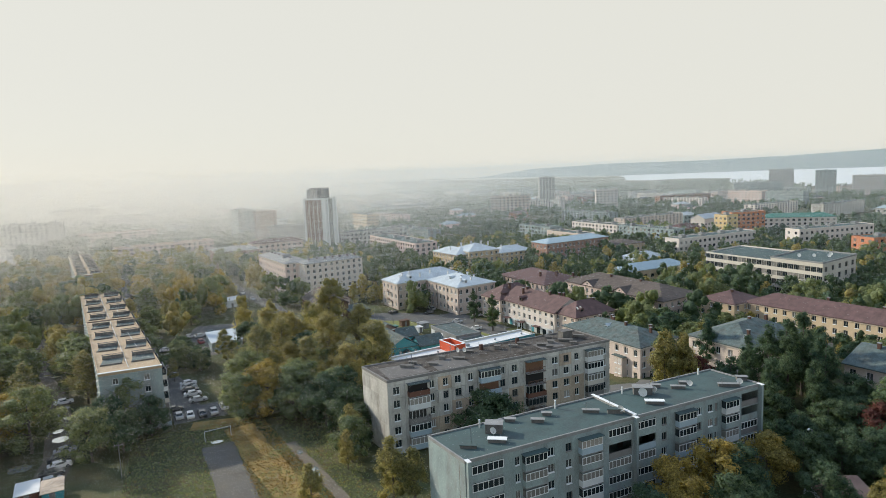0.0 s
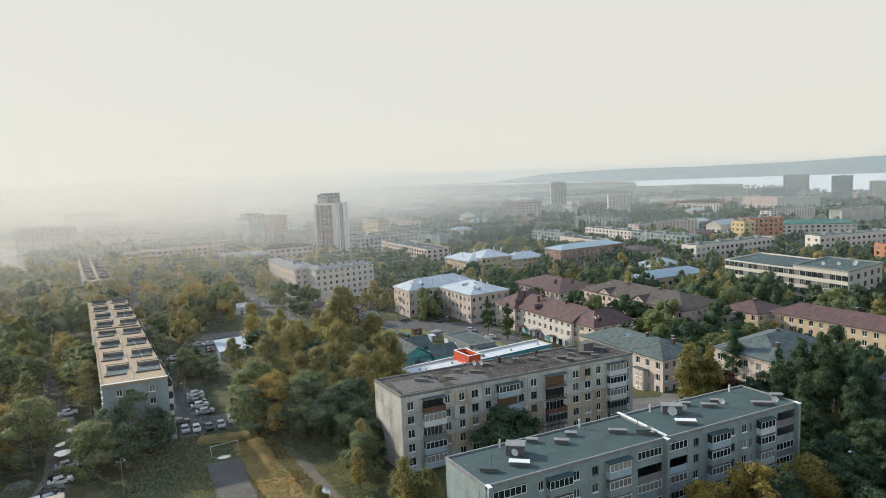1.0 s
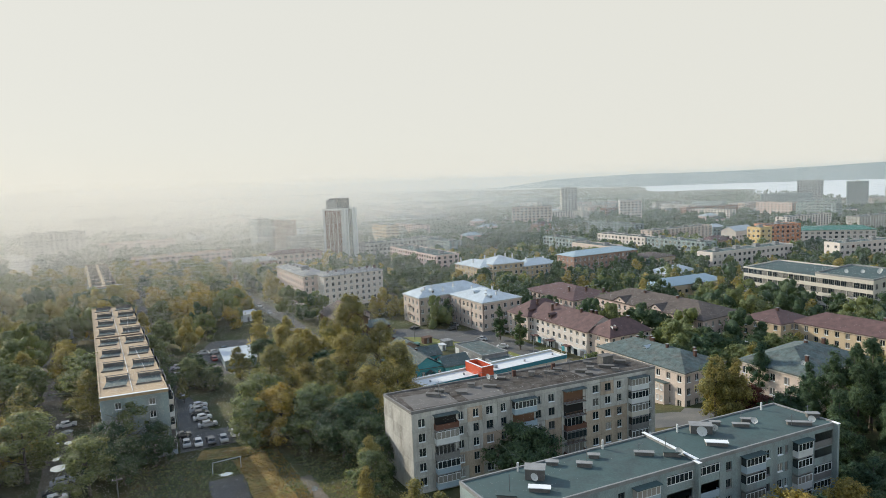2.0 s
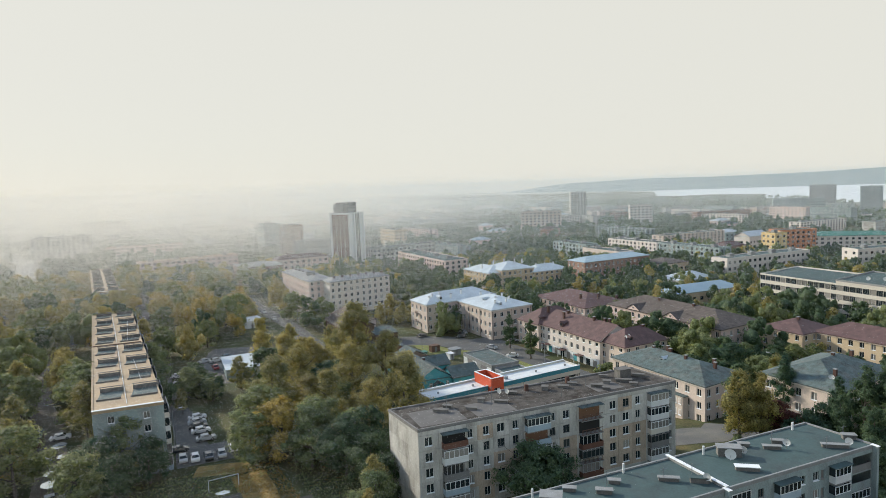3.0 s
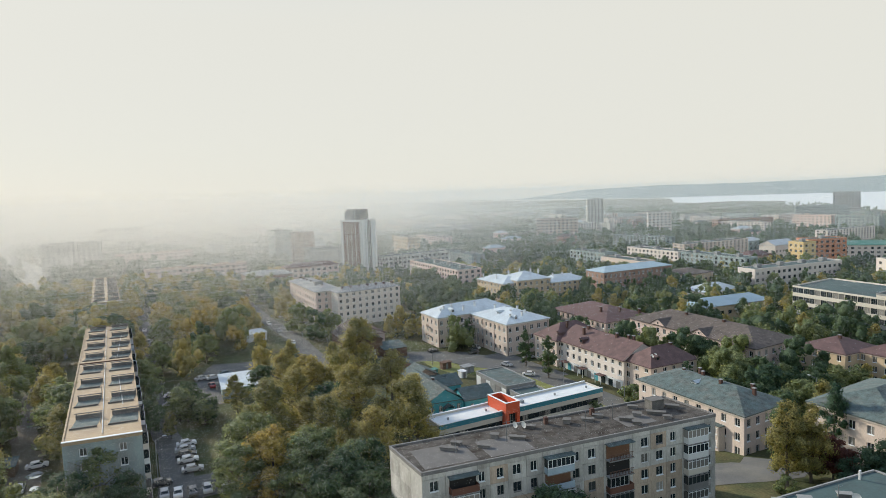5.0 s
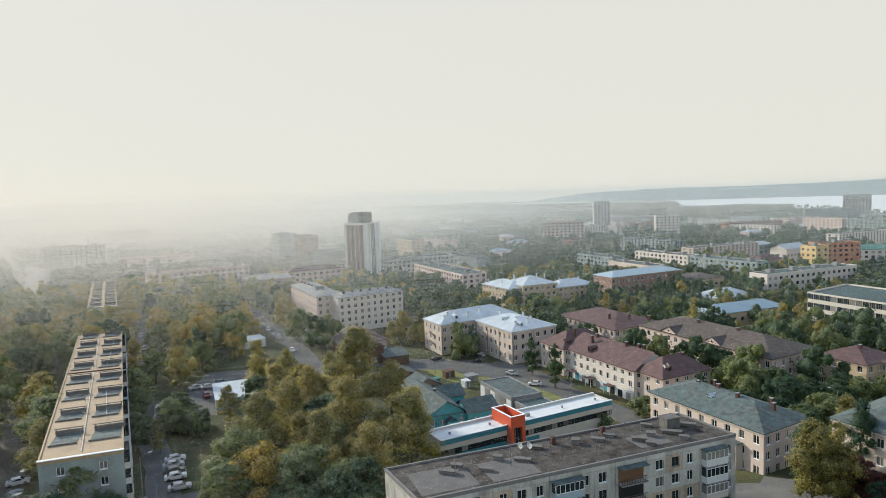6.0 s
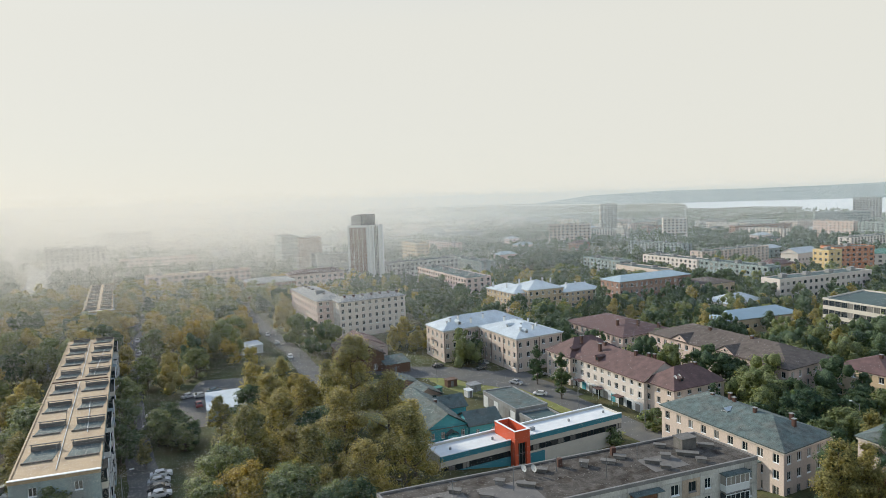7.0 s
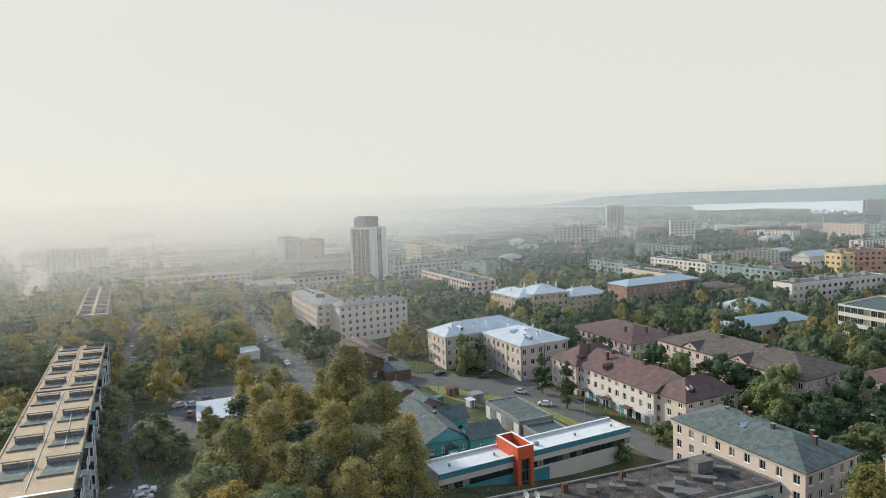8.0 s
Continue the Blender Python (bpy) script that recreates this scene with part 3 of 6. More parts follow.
def free(x, y, pad=3.0):
    return not any(inside(x, y, f, pad) for f in FOOT) and not on_road(x, y)


# ---- ground, water, distance ----
def axis(lo, hi, step, far):
    a = list(np.arange(lo, hi + step, step))
    d = step
    while a[-1] < far:
        d *= 1.13
        a.append(a[-1] + d)
    d = step
    while a[0] > -far:
        d *= 1.13
        a.insert(0, a[0] - d)
    return a


gx, gy = axis(-150, 260, 5.0, 6500), axis(-120, 320, 5.0, 6500)
verts = [(x, y, ground_z(x, y)) for y in gy for x in gx]
nx = len(gx)
faces = [(j * nx + i, j * nx + i + 1, (j + 1) * nx + i + 1, (j + 1) * nx + i) for j in range(len(gy) - 1) for i in range(nx - 1)]
tagged(new("ground", mesh_of("ground", verts, faces, "grass", True)), "dry summer grass with worn earthy patches", "ground", kind="structure")
tagged(new("water", mesh_of("water", [(700, -600, LAKE), (6400, -600, LAKE), (6400, 6400, LAKE), (2200, 6400, LAKE), (1300, 1700, LAKE)], [(0, 1, 2, 3, 4)], "water")), "calm lake water painted pale with the sky's reflection", "lake", kind="structure")

# far hills glow in a flat colour with the haze painted in
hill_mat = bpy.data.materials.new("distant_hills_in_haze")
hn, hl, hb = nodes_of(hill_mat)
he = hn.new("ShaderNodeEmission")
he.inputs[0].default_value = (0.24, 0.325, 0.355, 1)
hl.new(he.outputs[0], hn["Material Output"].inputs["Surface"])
# paler glow for the left ridge, thicker haze painted in
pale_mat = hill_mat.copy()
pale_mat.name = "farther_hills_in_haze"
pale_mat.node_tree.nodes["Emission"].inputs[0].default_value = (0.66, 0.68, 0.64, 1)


def ridge(name, label, dist, a0, a1, profile, material, zb):
    """A far ridge as a curved wall, its crest after a few heights with small unevenness."""
    v, f = [], []
    n = 160
    for k in range(n + 1):
        t = k / n
        a = radians(a0 + (a1 - a0) * t)
        i = min(len(profile) - 2, int(t * (len(profile) - 1)))
        w = t * (len(profile) - 1) - i
        h = profile[i] * (1 - w) + profile[i + 1] * w + 2.5 * noise.noise((k * 0.35, dist, 0)) + 1.2 * noise.noise((k * 1.3, dist, 3))
        x, y = -30 + dist * math.cos(a), -110 + dist * math.sin(a)
        v += [(x, y, zb), (x, y, h)]
        if k:
            f.append((2 * k - 2, 2 * k, 2 * k + 1, 2 * k - 1))
    return tagged(new(name, mesh_of(name, v, f, material)), label, "hills", kind="structure")


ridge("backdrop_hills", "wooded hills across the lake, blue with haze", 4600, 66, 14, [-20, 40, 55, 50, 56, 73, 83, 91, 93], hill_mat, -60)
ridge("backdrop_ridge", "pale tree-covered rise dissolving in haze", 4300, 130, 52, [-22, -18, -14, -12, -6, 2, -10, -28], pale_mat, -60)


def strip(name, line, width, material, label, lift=0.05):
    """A road or path that follows the ground."""
    pts = []
    for (x0, y0), (x1, y1) in zip(line, line[1:]):
        n = max(1, int(math.hypot(x1 - x0, y1 - y0) / 4))
        pts += [(x0 + (x1 - x0) * k / n, y0 + (y1 - y0) * k / n) for k in range(n)]
    pts.append(line[-1])
    v, f = [], []
    cuts = max(2, int(width / 2.5))
    for i, p in enumerate(pts):
        q, r = pts[max(0, i - 1)], pts[min(len(pts) - 1, i + 1)]
        d = Vector((r[0] - q[0], r[1] - q[1])).normalized()
        for k in range(cuts + 1):
            o = (k / cuts - 0.5) * width * (1 + 0.12 * noise.noise((p[0] * 0.2, p[1] * 0.2, k * 9.0)))
            x, y = p[0] + d.y * o, p[1] - d.x * o
            v.append((x, y, ground_z(x, y) + lift))
    for i in range(len(pts) - 1):
        for k in range(cuts):
            a = i * (cuts + 1) + k
            f.append((a, a + cuts + 1, a + cuts + 2, a + 1))
    ROADS.append((line, width))
    return tagged(new(name, mesh_of(name, v, f, material)), label, name.split("_")[0], kind="structure")


strip("road_west", [(-84, 150), (-79, 103), (-70, 76), (-64, 48), (-61, 30), (-62, 5), (-64, -40)], 6, "dirt", "dusty unpaved lane with parked cars")
strip("road_yard", [(-68, 260), (-61, 190), (-52, 130), (-46, 96), (-39, 64), (-35.5, 40)], 6, "asphalt", "grey asphalt drive beside the long block")
strip("pavement_parking", [(-40, 43), (-26, 44)], 10, "asphalt", "cracked asphalt of a small car park")
strip("pavement_pitch", [(-31, 22), (-29, 0), (-26, -40)], 6.4, "gravel", "worn hard play pitch beside dry grass")
strip("path_yard", [(-17, 16), (-13, -8), (-8, -40)], 2.2, "dirt", "trodden path through the grass")
strip("road_street", [(-22, 300), (-13, 228), (-2, 168), (2, 122), (5, 100)], 8, "asphalt", "asphalt side street between trees")
strip("pavement_court", [(20, 146), (50, 132), (66, 108), (70, 92)], 14, "asphalt", "asphalt courtyard before the white building", 0.06)
strip("road_front", [(66, 128), (68, 100), (73, 72), (76, 50)], 9, "asphalt", "grey asphalt street along the shop fronts", 0.09)
strip("path_shop", [(34, 100), (40, 84), (43, 66), (44, 60)], 6, "dirt", "bare yard between sheds", 0.07)
strip("road_east", [(118, 46), (135, 32), (150, 18)], 7, "asphalt", "asphalt lane between houses")
strip("pavement_market", [(-32, 95), (-30, 118), (-26, 138)], 15, "asphalt", "asphalt yard with a few parked cars", 0.06)
strip("ground_dry", [(-26.2, 30), (-24.5, 18), (-21.5, 2), (-17.5, -16), (-14, -36)], 6.5, "dry_grass", "golden dry grass beside the pitch", 0.03)
strip("ground_lawn", [(30, 140), (40, 132), (47, 112), (58, 108)], 8, "lawn", "yellow-green lawn by the courtyard", 0.03)
strip("ground_bank", [(-36, 35), (-26, 33)], 5, "dry_grass", "tall yellow weeds behind the goal", 0.04)


strip("ground_verge", [(60, 106), (64, 88), (66, 76), (69, 62)], 3.5, "lawn", "yellow-green verge beside the street", 0.11)
strip("pavement_backyard", [(60, 14), (74, 10), (80, 14)], 13, "asphalt", "grey asphalt yard between two blocks", 0.04)
strip("road_far", [(-130, 330), (-150, 390), (-188, 546), (-294, 804), (-415, 1270)], 16, "wet_asphalt", "wet shining road between far trees", 0.3)


def puddle(x, y, w, d, seed):
    r = random.Random(seed)
    ring = []
    for k in range(14):
        q = 0.72 + 0.28 * r.random()
        a = 2 * math.pi * k / 14
        ring.append((x + w * q * math.cos(a), y + d * q * math.sin(a)))
    z = max(ground_z(px_, py_) for px_, py_ in ring) + 0.075
    tagged(new("puddle", mesh_of("puddle", [(a, b, z) for a, b in ring], [tuple(range(14))], "puddle")), "shallow puddle mirroring the sky on the lane", "puddle", group="puddles", kind="")


for k, (x, y, w, d) in enumerate(((-74.6, 96.4, 1.5, 1.0), (-72.2, 93.9, 1.3, 1.0), (-67.5, 68.5, 1.4, 1.6), (-65.4, 62.6, 1.9, 2.2), (-62.5, 41.3, 1.9, 2.4), (-64.0, 46.9, 1.2, 1.4), (-59.9, 34.5, 1.3, 0.9), (-63.0, 24.0, 1.2, 1.0),
                                  (-31.0, 23.6, 1.5, 1.0), (-67.6, 28.0, 2.6, 2.4), (-63.6, 55.6, 1.0, 1.4), (-66.8, 74, 0.9, 1.2), (-68.4, 78.6, 1.2, 1.4), (-16.0, 10, 0.7, 1.4), (-14.6, 0, 0.8, 2.4))):
    puddle(x, y, w, d, k)

# ---- buildings ----

def noted(pts):
    FOOT.append(pts)
    return pts


def rows_of(zb, storeys, height, first=1.0):
    return [zb + first + k * height for k in range(storeys)]


def block(name, label, category, pts, ze, storeys, wall, base=None, group="", **kw):
    """A whole house on one quad."""
    noted(pts)
    gz = min(ground_z(*p) for p in pts) if base is None else base
    t = thing(name, label, category, group=group)
    step = (ze - gz - 0.8) / storeys
    wing(t, pts, gz - 1.0, ze, wall, rows=[gz + 1.3 + k * step for k in range(storeys)], **kw)
    return t


# the two near five-storey blocks and the long one beside the lane
def u_shell(x0, x1, out, back, z0, z1, t, name, material):
    """A front with two returns, in one piece; out and back are depths from the wall face."""
    p = [(x0, back), (x0, out), (x1, out), (x1, back), (x1 - t, back), (x1 - t, out + t), (x0 + t, out + t), (x0 + t, back)]
    v = [(x, y, z) for z in (z0, z1) for x, y in p]
    f = [(i, (i + 1) % 8, (i + 1) % 8 + 8, i + 8) for i in range(8)]
    for a in ((0, 1, 6, 7), (1, 2, 5, 6), (2, 3, 4, 5)):
        f += [tuple(i + 8 for i in a), tuple(reversed(a))]
    return mesh_of(name, v, f, material)


BALCONY = {}


def balcony(parent, m, x0, x1, z0, out, front, glazed=True, h=2.5, frames="white", low=1.0, hood=None, inside=None):
    """A balcony or loggia: slab, parapet, glazing with mullions, sometimes a hood. out: how far it stands before the wall."""
    key = (round(x1 - x0, 1), out, front, glazed, h, frames, low, hood, inside)
    w = x1 - x0
    if key not in BALCONY:
        d = {"slab": Solid().box(-0.05, -out - 0.05, -0.14, w + 0.05, 0.9 if out < 0.3 else 0.1, 0.0).mesh("balcony", "concrete"),
             "parapet": u_shell(0, w, -out, 0.0 if out > 0.3 else 0.6, 0.004, low, 0.08, "parapet", front) if front != "bars" else plate(*bar_grid(w, low), -out, -out + 0.05, "railing", "rust")}
        if glazed:
            n = max(3, round(w / 0.85))
            xs, zs, gaps = pane_grid(w, h - low - 0.1, n, bar=0.08, edge=0.10)
            d["glazing"] = plate(xs, zs, gaps, -out - 0.02, -out + 0.05, "glazing", frames)
            d["pane"] = u_shell(0.03, w - 0.03, -out + 0.02, 0.0 if out > 0.3 else 0.6, 0.02, h - low - 0.12, 0.02, "pane", "glass")
        if hood:
            d["hood"] = Solid().box(-0.2, -out - 0.25, h, w + 0.2, 0.05, h + 0.09).mesh("hood", hood)
        # back sheet: wooden lining, or dark colour painting the balcony's inner shade
        if inside:
            d["lining"] = Solid().box(0.1, -0.06, 0.05, w - 0.1, -0.01, h - 0.2).mesh("lining", inside)
        BALCONY[key] = d
    d = BALCONY[key]
    b = part("balcony", d["slab"], parent, m @ Matrix.Translation((x0, 0, z0)))
    for k in ("parapet", "glazing", "pane", "hood", "lining"):
        if k in d:
            part(d[k].name.split(".")[0], d[k], b, Matrix.Translation((0, 0, low if k in ("glazing", "pane") else 0)))
    return b


def bar_grid(w, h):
    n = max(6, int(w / 0.28))
    xs = [0.0]
    for k in range(n):
        xs += [w * k / n + 0.05, w * (k + 1) / n]
    gaps = {(2 * k + 1, 1) for k in range(n)}
    return xs, [0.05, 0.12, h - 0.08, h], gaps


def roof_vent(parent, x, y, z, w, d, h, ang=0.0, cap="vent", body="vent", posts=True):
    """A low ventilation outlet: body and cover slab, standing on the roof."""
    m = Matrix.Translation((x, y, z)) @ Matrix.Rotation(radians(ang), 4, "Z")
    b = part("roof_vent", Solid().box(-w / 2, -d / 2, 0, w / 2, d / 2, h).mesh("roof_vent", body), parent, m)
    part("cap", Solid().box(-w / 2 - 0.15, -d / 2 - 0.12, h + 0.004, w / 2 + 0.15, d / 2 + 0.12, h + 0.10).mesh("cap", cap), b)
    return b


def dish(parent, x, y, z, r, az):
    """A satellite dish on a short mast."""
    m = Matrix.Translation((x, y, z)) @ Matrix.Rotation(radians(az), 4, "Z")
    b = part("satellite_dish", Solid().tube((0, 0, 0), (0, 0, 0.9), 0.04, 5).mesh("satellite_dish", "metal"), parent, m)
    v, f = [(0.12, 0, 1.0)], []
    for ring, (rr, dx) in enumerate(((0.5, 0.03), (1.0, -0.12))):
        for k in range(12):
            a = 2 * math.pi * k / 12
            v.append((-dx, rr * r * math.cos(a), 1.0 + rr * r * math.sin(a)))
    for k in range(12):
        j = (k + 1) % 12
        f += [(0, 1 + k, 1 + j), (1 + k, 13 + k, 13 + j, 1 + j)]
    part("reflector", mesh_of("reflector", v, f, "white_old", True), b)
    return b


def mast(parent, x, y, z, h, bars=0, material="metal"):
    s = Solid().tube((0, 0, 0), (0, 0, h), 0.05, 5)
    b = part("antenna_mast", s.mesh("antenna_mast", material), parent, Matrix.Translation((x, y, z)))
    if bars:
        k = Solid()
        k.tube((-0.5, 0, h - 0.2), (0.7, 0, h - 0.2), 0.025, 4)
        part("antenna", k.mesh("antenna", material), b)
    return b


def flat_roof(parent, pts, z, material, parapet, pm, t=0.35, up=0.45):
    r = Solid()
    r.quad(*((p[0], p[1], z) for p in pts))
    part("roof", r.mesh("roof", material), parent)
    for p, q in zip(pts, pts[1:] + pts[:1]):
        ln = math.hypot(q[0] - p[0], q[1] - p[1])
        part("parapet", Solid().box(-0.06, -0.06, -0.3, ln - 0.07, t, up).mesh("parapet", pm), parent, edge_frame(p, q, z))


FAR_WINDOWS = {}


def far_window(parent, m, x, z, w, h):
    key = (round(w, 1), round(h, 1))
    if key not in FAR_WINDOWS:
        FAR_WINDOWS[key] = Solid().box(0, 0, 0, w, 0.1, h).mesh("window", "glass")
    return part("window", FAR_WINDOWS[key], parent, m @ Matrix.Translation((x, 0.12, z)))


# grey concrete panel block
B2 = noted(quad_at((0, 0), 2.4, 53.6, 99.5, 11.6))
b2 = thing("panel_block", "grey five-storey concrete panel block with patched mossy flat roof", "apartment block")
# dark sheets added behind openings and joints, painted as unlit depth
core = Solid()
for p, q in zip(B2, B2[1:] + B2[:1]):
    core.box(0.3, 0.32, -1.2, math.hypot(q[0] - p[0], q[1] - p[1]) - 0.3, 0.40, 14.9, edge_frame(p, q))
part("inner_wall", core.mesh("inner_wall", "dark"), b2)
PANEL = {}


def wall_panel(parent, m, x0, x1, z0, z1, hole, material):
    """One storey-high wall panel with chamfer-wide joints and perhaps an opening."""
    key = (round(x1 - x0, 2), round(z1 - z0, 2), hole, material)
    if key not in PANEL:
        w, h = x1 - x0 - 0.05, z1 - z0 - 0.05
        if hole:
            a, b, c, d = hole
            PANEL[key] = plate([0, a, b, w], [0, c, d, h], {(1, 1)}, 0.0, 0.26, "wall_panel", material)
        else:
            PANEL[key] = plate([0, w], [0, h], set(), 0.0, 0.26, "wall_panel", material)
    return part("wall_panel", PANEL[key], parent, m @ Matrix.Translation((x0 + 0.025, 0, z0 + 0.025)))


prng = random.Random(3)
F2 = edge_frame(B2[0], B2[1])
BAYS = ((0, 3.6, 1.25, 1.15), (3.6, 8.7, 0, 0), (8.7, 10.7, 0.25, 0.85), (10.7, 13.7, 1.2, 0.95), (13.7, 16.8, 0.9, 1.2), (16.8, 19.6, 0.8, 0.95), (19.6, 24.8, 0, 0), (24.8, 27.0, 0.25, 1.0),
        (27.0, 30.7, 0.9, 1.15), (30.7, 36.3, 0, 0), (36.3, 39.9, 1.8, 1.2), (39.9, 43.1, 1.2, 1.2), (43.1, 46.4, 0.9, 0.95), (46.4, 51.2, 0, 0), (51.2, 53.6, 0.35, 0.95))
ROWS2 = [1.1 + 2.7 * k for k in range(5)]
for bay, (x0, x1, wx, ww) in enumerate(BAYS):
    wall_panel(b2, F2, x0, x1, -1.0, 0.55, None, "panel")
    wall_panel(b2, F2, x0, x1, 0.55 + 13.5, 15.15, None, "panel")
    for fl in range(5):
        z0 = 0.55 + 2.7 * fl
        sandy = bay in (2, 3, 4, 5, 7, 8, 10, 11, 12) and prng.random() < (0.75 if fl < 2 else 0.5 if fl == 2 else 0.12)
        wall_panel(b2, F2, x0, x1, z0, z0 + 2.7, (round(wx - 0.1 * ww, 2), round(wx + 1.1 * ww, 2), 0.70, 2.24) if ww else (0.6, x1 - x0 - 0.6, 0.3, 2.3), "ochre_panel" if sandy else "panel")
        if ww:
            put_window(b2, F2, x0 + 0.025 + round(wx - 0.1 * ww, 2), z0 + 0.025 + 0.70, round(wx + 1.1 * ww, 2) - round(wx - 0.1 * ww, 2), 1.54, "plain" if prng.random() < 0.75 else "thin", material="white" if prng.random() < 0.85 else "grey_board", split=True)
        else:
            put_window(b2, F2, x0 + 0.625, z0 + 0.325, x1 - x0 - 1.25, 1.95, "thin")
# last entry "dark" paints the shade inside an open balcony
STYLES = (
    (("brown_board", False, None, "dark"), ("white_old", True, "white", None), ("grey_board", False, None, None), ("blue_board", True, "white", None), ("blue_board", True, "white", None)),
    (("blue_board", True, "white", None), ("blue_board", False, None, "wood_inside"), ("cream_panel", True, "white", None), ("blue_board", True, "blue_board", None), ("grey_board", True, "white", None)),
    (("bars", False, None, "wood_inside"), ("bars", False, None, "dark"), ("brown_board", False, None, None), ("bars", True, "grey_board", None), ("brown_board", False, None, None)),
    (("white_old", True, "white", None), ("white_old", True, "white", None), ("cream_panel", True, "white", None), ("grey_board", True, "grey_board", None), ("white_old", True, "white", None)),
)
for (x0, x1), col in zip(((4.1, 8.5), (19.9, 24.6), (31.1, 35.7), (46.7, 51.0)), STYLES):
    for fl in range(5):
        front, glz, fr, lining = col[4 - fl]
        balcony(b2, F2, x0, x1, 0.6 + 2.7 * fl, 1.15, front, glz, frames=fr or "white", hood=("slate" if fl == 4 else None), inside=lining)
E2 = edge_frame(B2[3], B2[0])
for k, (x0, x1) in enumerate(((0, 3.8), (3.8, 7.7), (7.7, 11.6))):
    for fl in range(-1, 6):
        z0, z1 = (-1.0, 0.55) if fl < 0 else (0.55 + 2.7 * fl, 15.15 if fl == 5 else 0.55 + 2.7 * (fl + 1))
        wall_panel(b2, E2, x0, x1, z0, z1, None, "panel")
R2 = edge_frame(B2[1], B2[2])
for x0, x1 in ((0, 3.8), (3.8, 7.7), (7.7, 11.6)):
    for fl in range(5):
        wall_panel(b2, R2, x0, x1, 0.55 + 2.7 * fl, 0.55 + 2.7 * (fl + 1), None, "panel")
K2 = edge_frame(B2[2], B2[3])
for k in range(14):
    for fl in range(5):
        hole = (1.2, 2.4, 0.78, 2.18)
        wall_panel(b2, K2, k * 3.83, (k + 1) * 3.83, 0.55 + 2.7 * fl, 0.55 + 2.7 * (fl + 1), hole, "panel")
        far_window(b2, K2, k * 3.83 + 1.225, 0.55 + 2.7 * fl + 0.805, 1.2, 1.4)
for fl in range(5):
    balcony(b2, K2, 48.6, 53.2, 0.6 + 2.7 * fl, 1.1, ("brown_board", "white_old")[fl % 2], True)
flat_roof(b2, B2, 15.05, "bitumen_old", 0.45, "grey_board", 0.22, 0.24)
for a, b, c, d in ((1, 1.2, 9.5, 8.5), (11.5, 1.0, 19, 7.5), (37, 2, 43, 6.5)):
    part("roof_patch", Solid().box(a, b, 15.055, c, d, 15.075, Matrix.Rotation(radians(2.4), 4, "Z")).mesh("roof_patch", "tarred_board"), b2)
for x, y, w, d, h in ((6.4, 6.6, 2.6, 0.8, 0.7), (8.2, 8.0, 1.6, 0.8, 0.8), (11.8, 5.4, 1.8, 0.7, 0.6), (14.8, 8.2, 1.2, 0.8, 1.0), (18, 6.4, 2.4, 0.7, 0.6), (21.8, 10, 2.0, 0.8, 0.6), (28.6, 9.2, 1.1, 1.1, 1.1), (32.4, 8.8, 1.9, 0.8, 0.6),
                      (34.9, 9.6, 1.6, 0.8, 0.6), (38.3, 6.2, 2.2, 0.8, 0.8), (41.2, 7.2, 1.3, 0.9, 0.9), (39, 4.2, 1.3, 0.8, 0.7), (44.8, 6.8, 3.0, 0.8, 0.7), (45.2, 4.2, 1.3, 0.8, 0.7), (43, 11, 1.6, 0.7, 0.6), (49.5, 8.5, 2.2, 0.8, 0.6)):
    roof_vent(b2, x, y, 15.05, w, d, h * 0.65, -35, "vent", "grey_board" if prng.random() < 0.5 else "vent")
roof_vent(b2, 46.4, 9.4, 15.05, 2.6, 2.0, 1.7, 2)
for x, y, h, n in ((7, 5.2, 3.2, 1), (15.8, 5.6, 3.6, 1), (29.5, 4.6, 3.4, 0), (36.5, 7.5, 3.0, 1), (24, 9, 2.2, 0)):
    mast(b2, x, y, 15.05, h, n)
for x, y in ((19.3, 9.8), (20.6, 9.2)):
    dish(b2, x, y, 15.05, 0.55, 200)
for x, y in ((25.2, 10.4), (34.6, 11.0)):
    part("chimney", Solid().box(-0.35, -0.3, 0, 0.35, 0.3, 1.2).mesh("chimney", "brick_chimney"), b2, Matrix.Translation((x, y, 15.05)))

# pale brick block with the dark roof
B1 = noted(quad_at((0.5, -35.4), 3.3, 60.9, 98.5, 10.6))
b1 = thing("brick_block", "pale brick five-storey block with smooth dark bitumen roof", "apartment block")
F1 = edge_frame(B1[0], B1[1])
s1 = Solid()
ROWS1 = [0.62 + 2.65 * k for k in range(5)]
LOGGIAS1 = ((1.1, 6.4), (25.8, 30.6), (31.5, 35.8), (56.0, 60.3))
WIN1 = ((8.3, 0.85), (14.1, 1.2), (17.4, 1.15), (37.0, 1.1), (45.0, 1.1), (47.7, 1.2), (49.3, 0.7))
holes = [(x, x + w, z, z + 1.35) for x, w in WIN1 for z in ROWS1] + [(a, b, z - 0.75, z + 1.75) for a, b in LOGGIAS1 for z in ROWS1]
wall_into(s1, F1, 60.9, -1.5, 13.95, holes, 0.24)
for i, n in ((1, 0), (2, 20), (3, 0)):
    p, q = B1[i], B1[(i + 1) % 4]
    ln = math.hypot(q[0] - p[0], q[1] - p[1])
    wall_into(s1, edge_frame(p, q), ln, -1.5, 13.95, [(ln * (k + 0.5) / n - 0.6, ln * (k + 0.5) / n + 0.6, z, z + 1.35) for k in range(n) for z in ROWS1])
    for k in range(n):
        for z in ROWS1:
            far_window(b1, edge_frame(p, q), ln * (k + 0.5) / n - 0.6, z, 1.2, 1.35)
part("wall", s1.mesh("wall", "silicate"), b1)
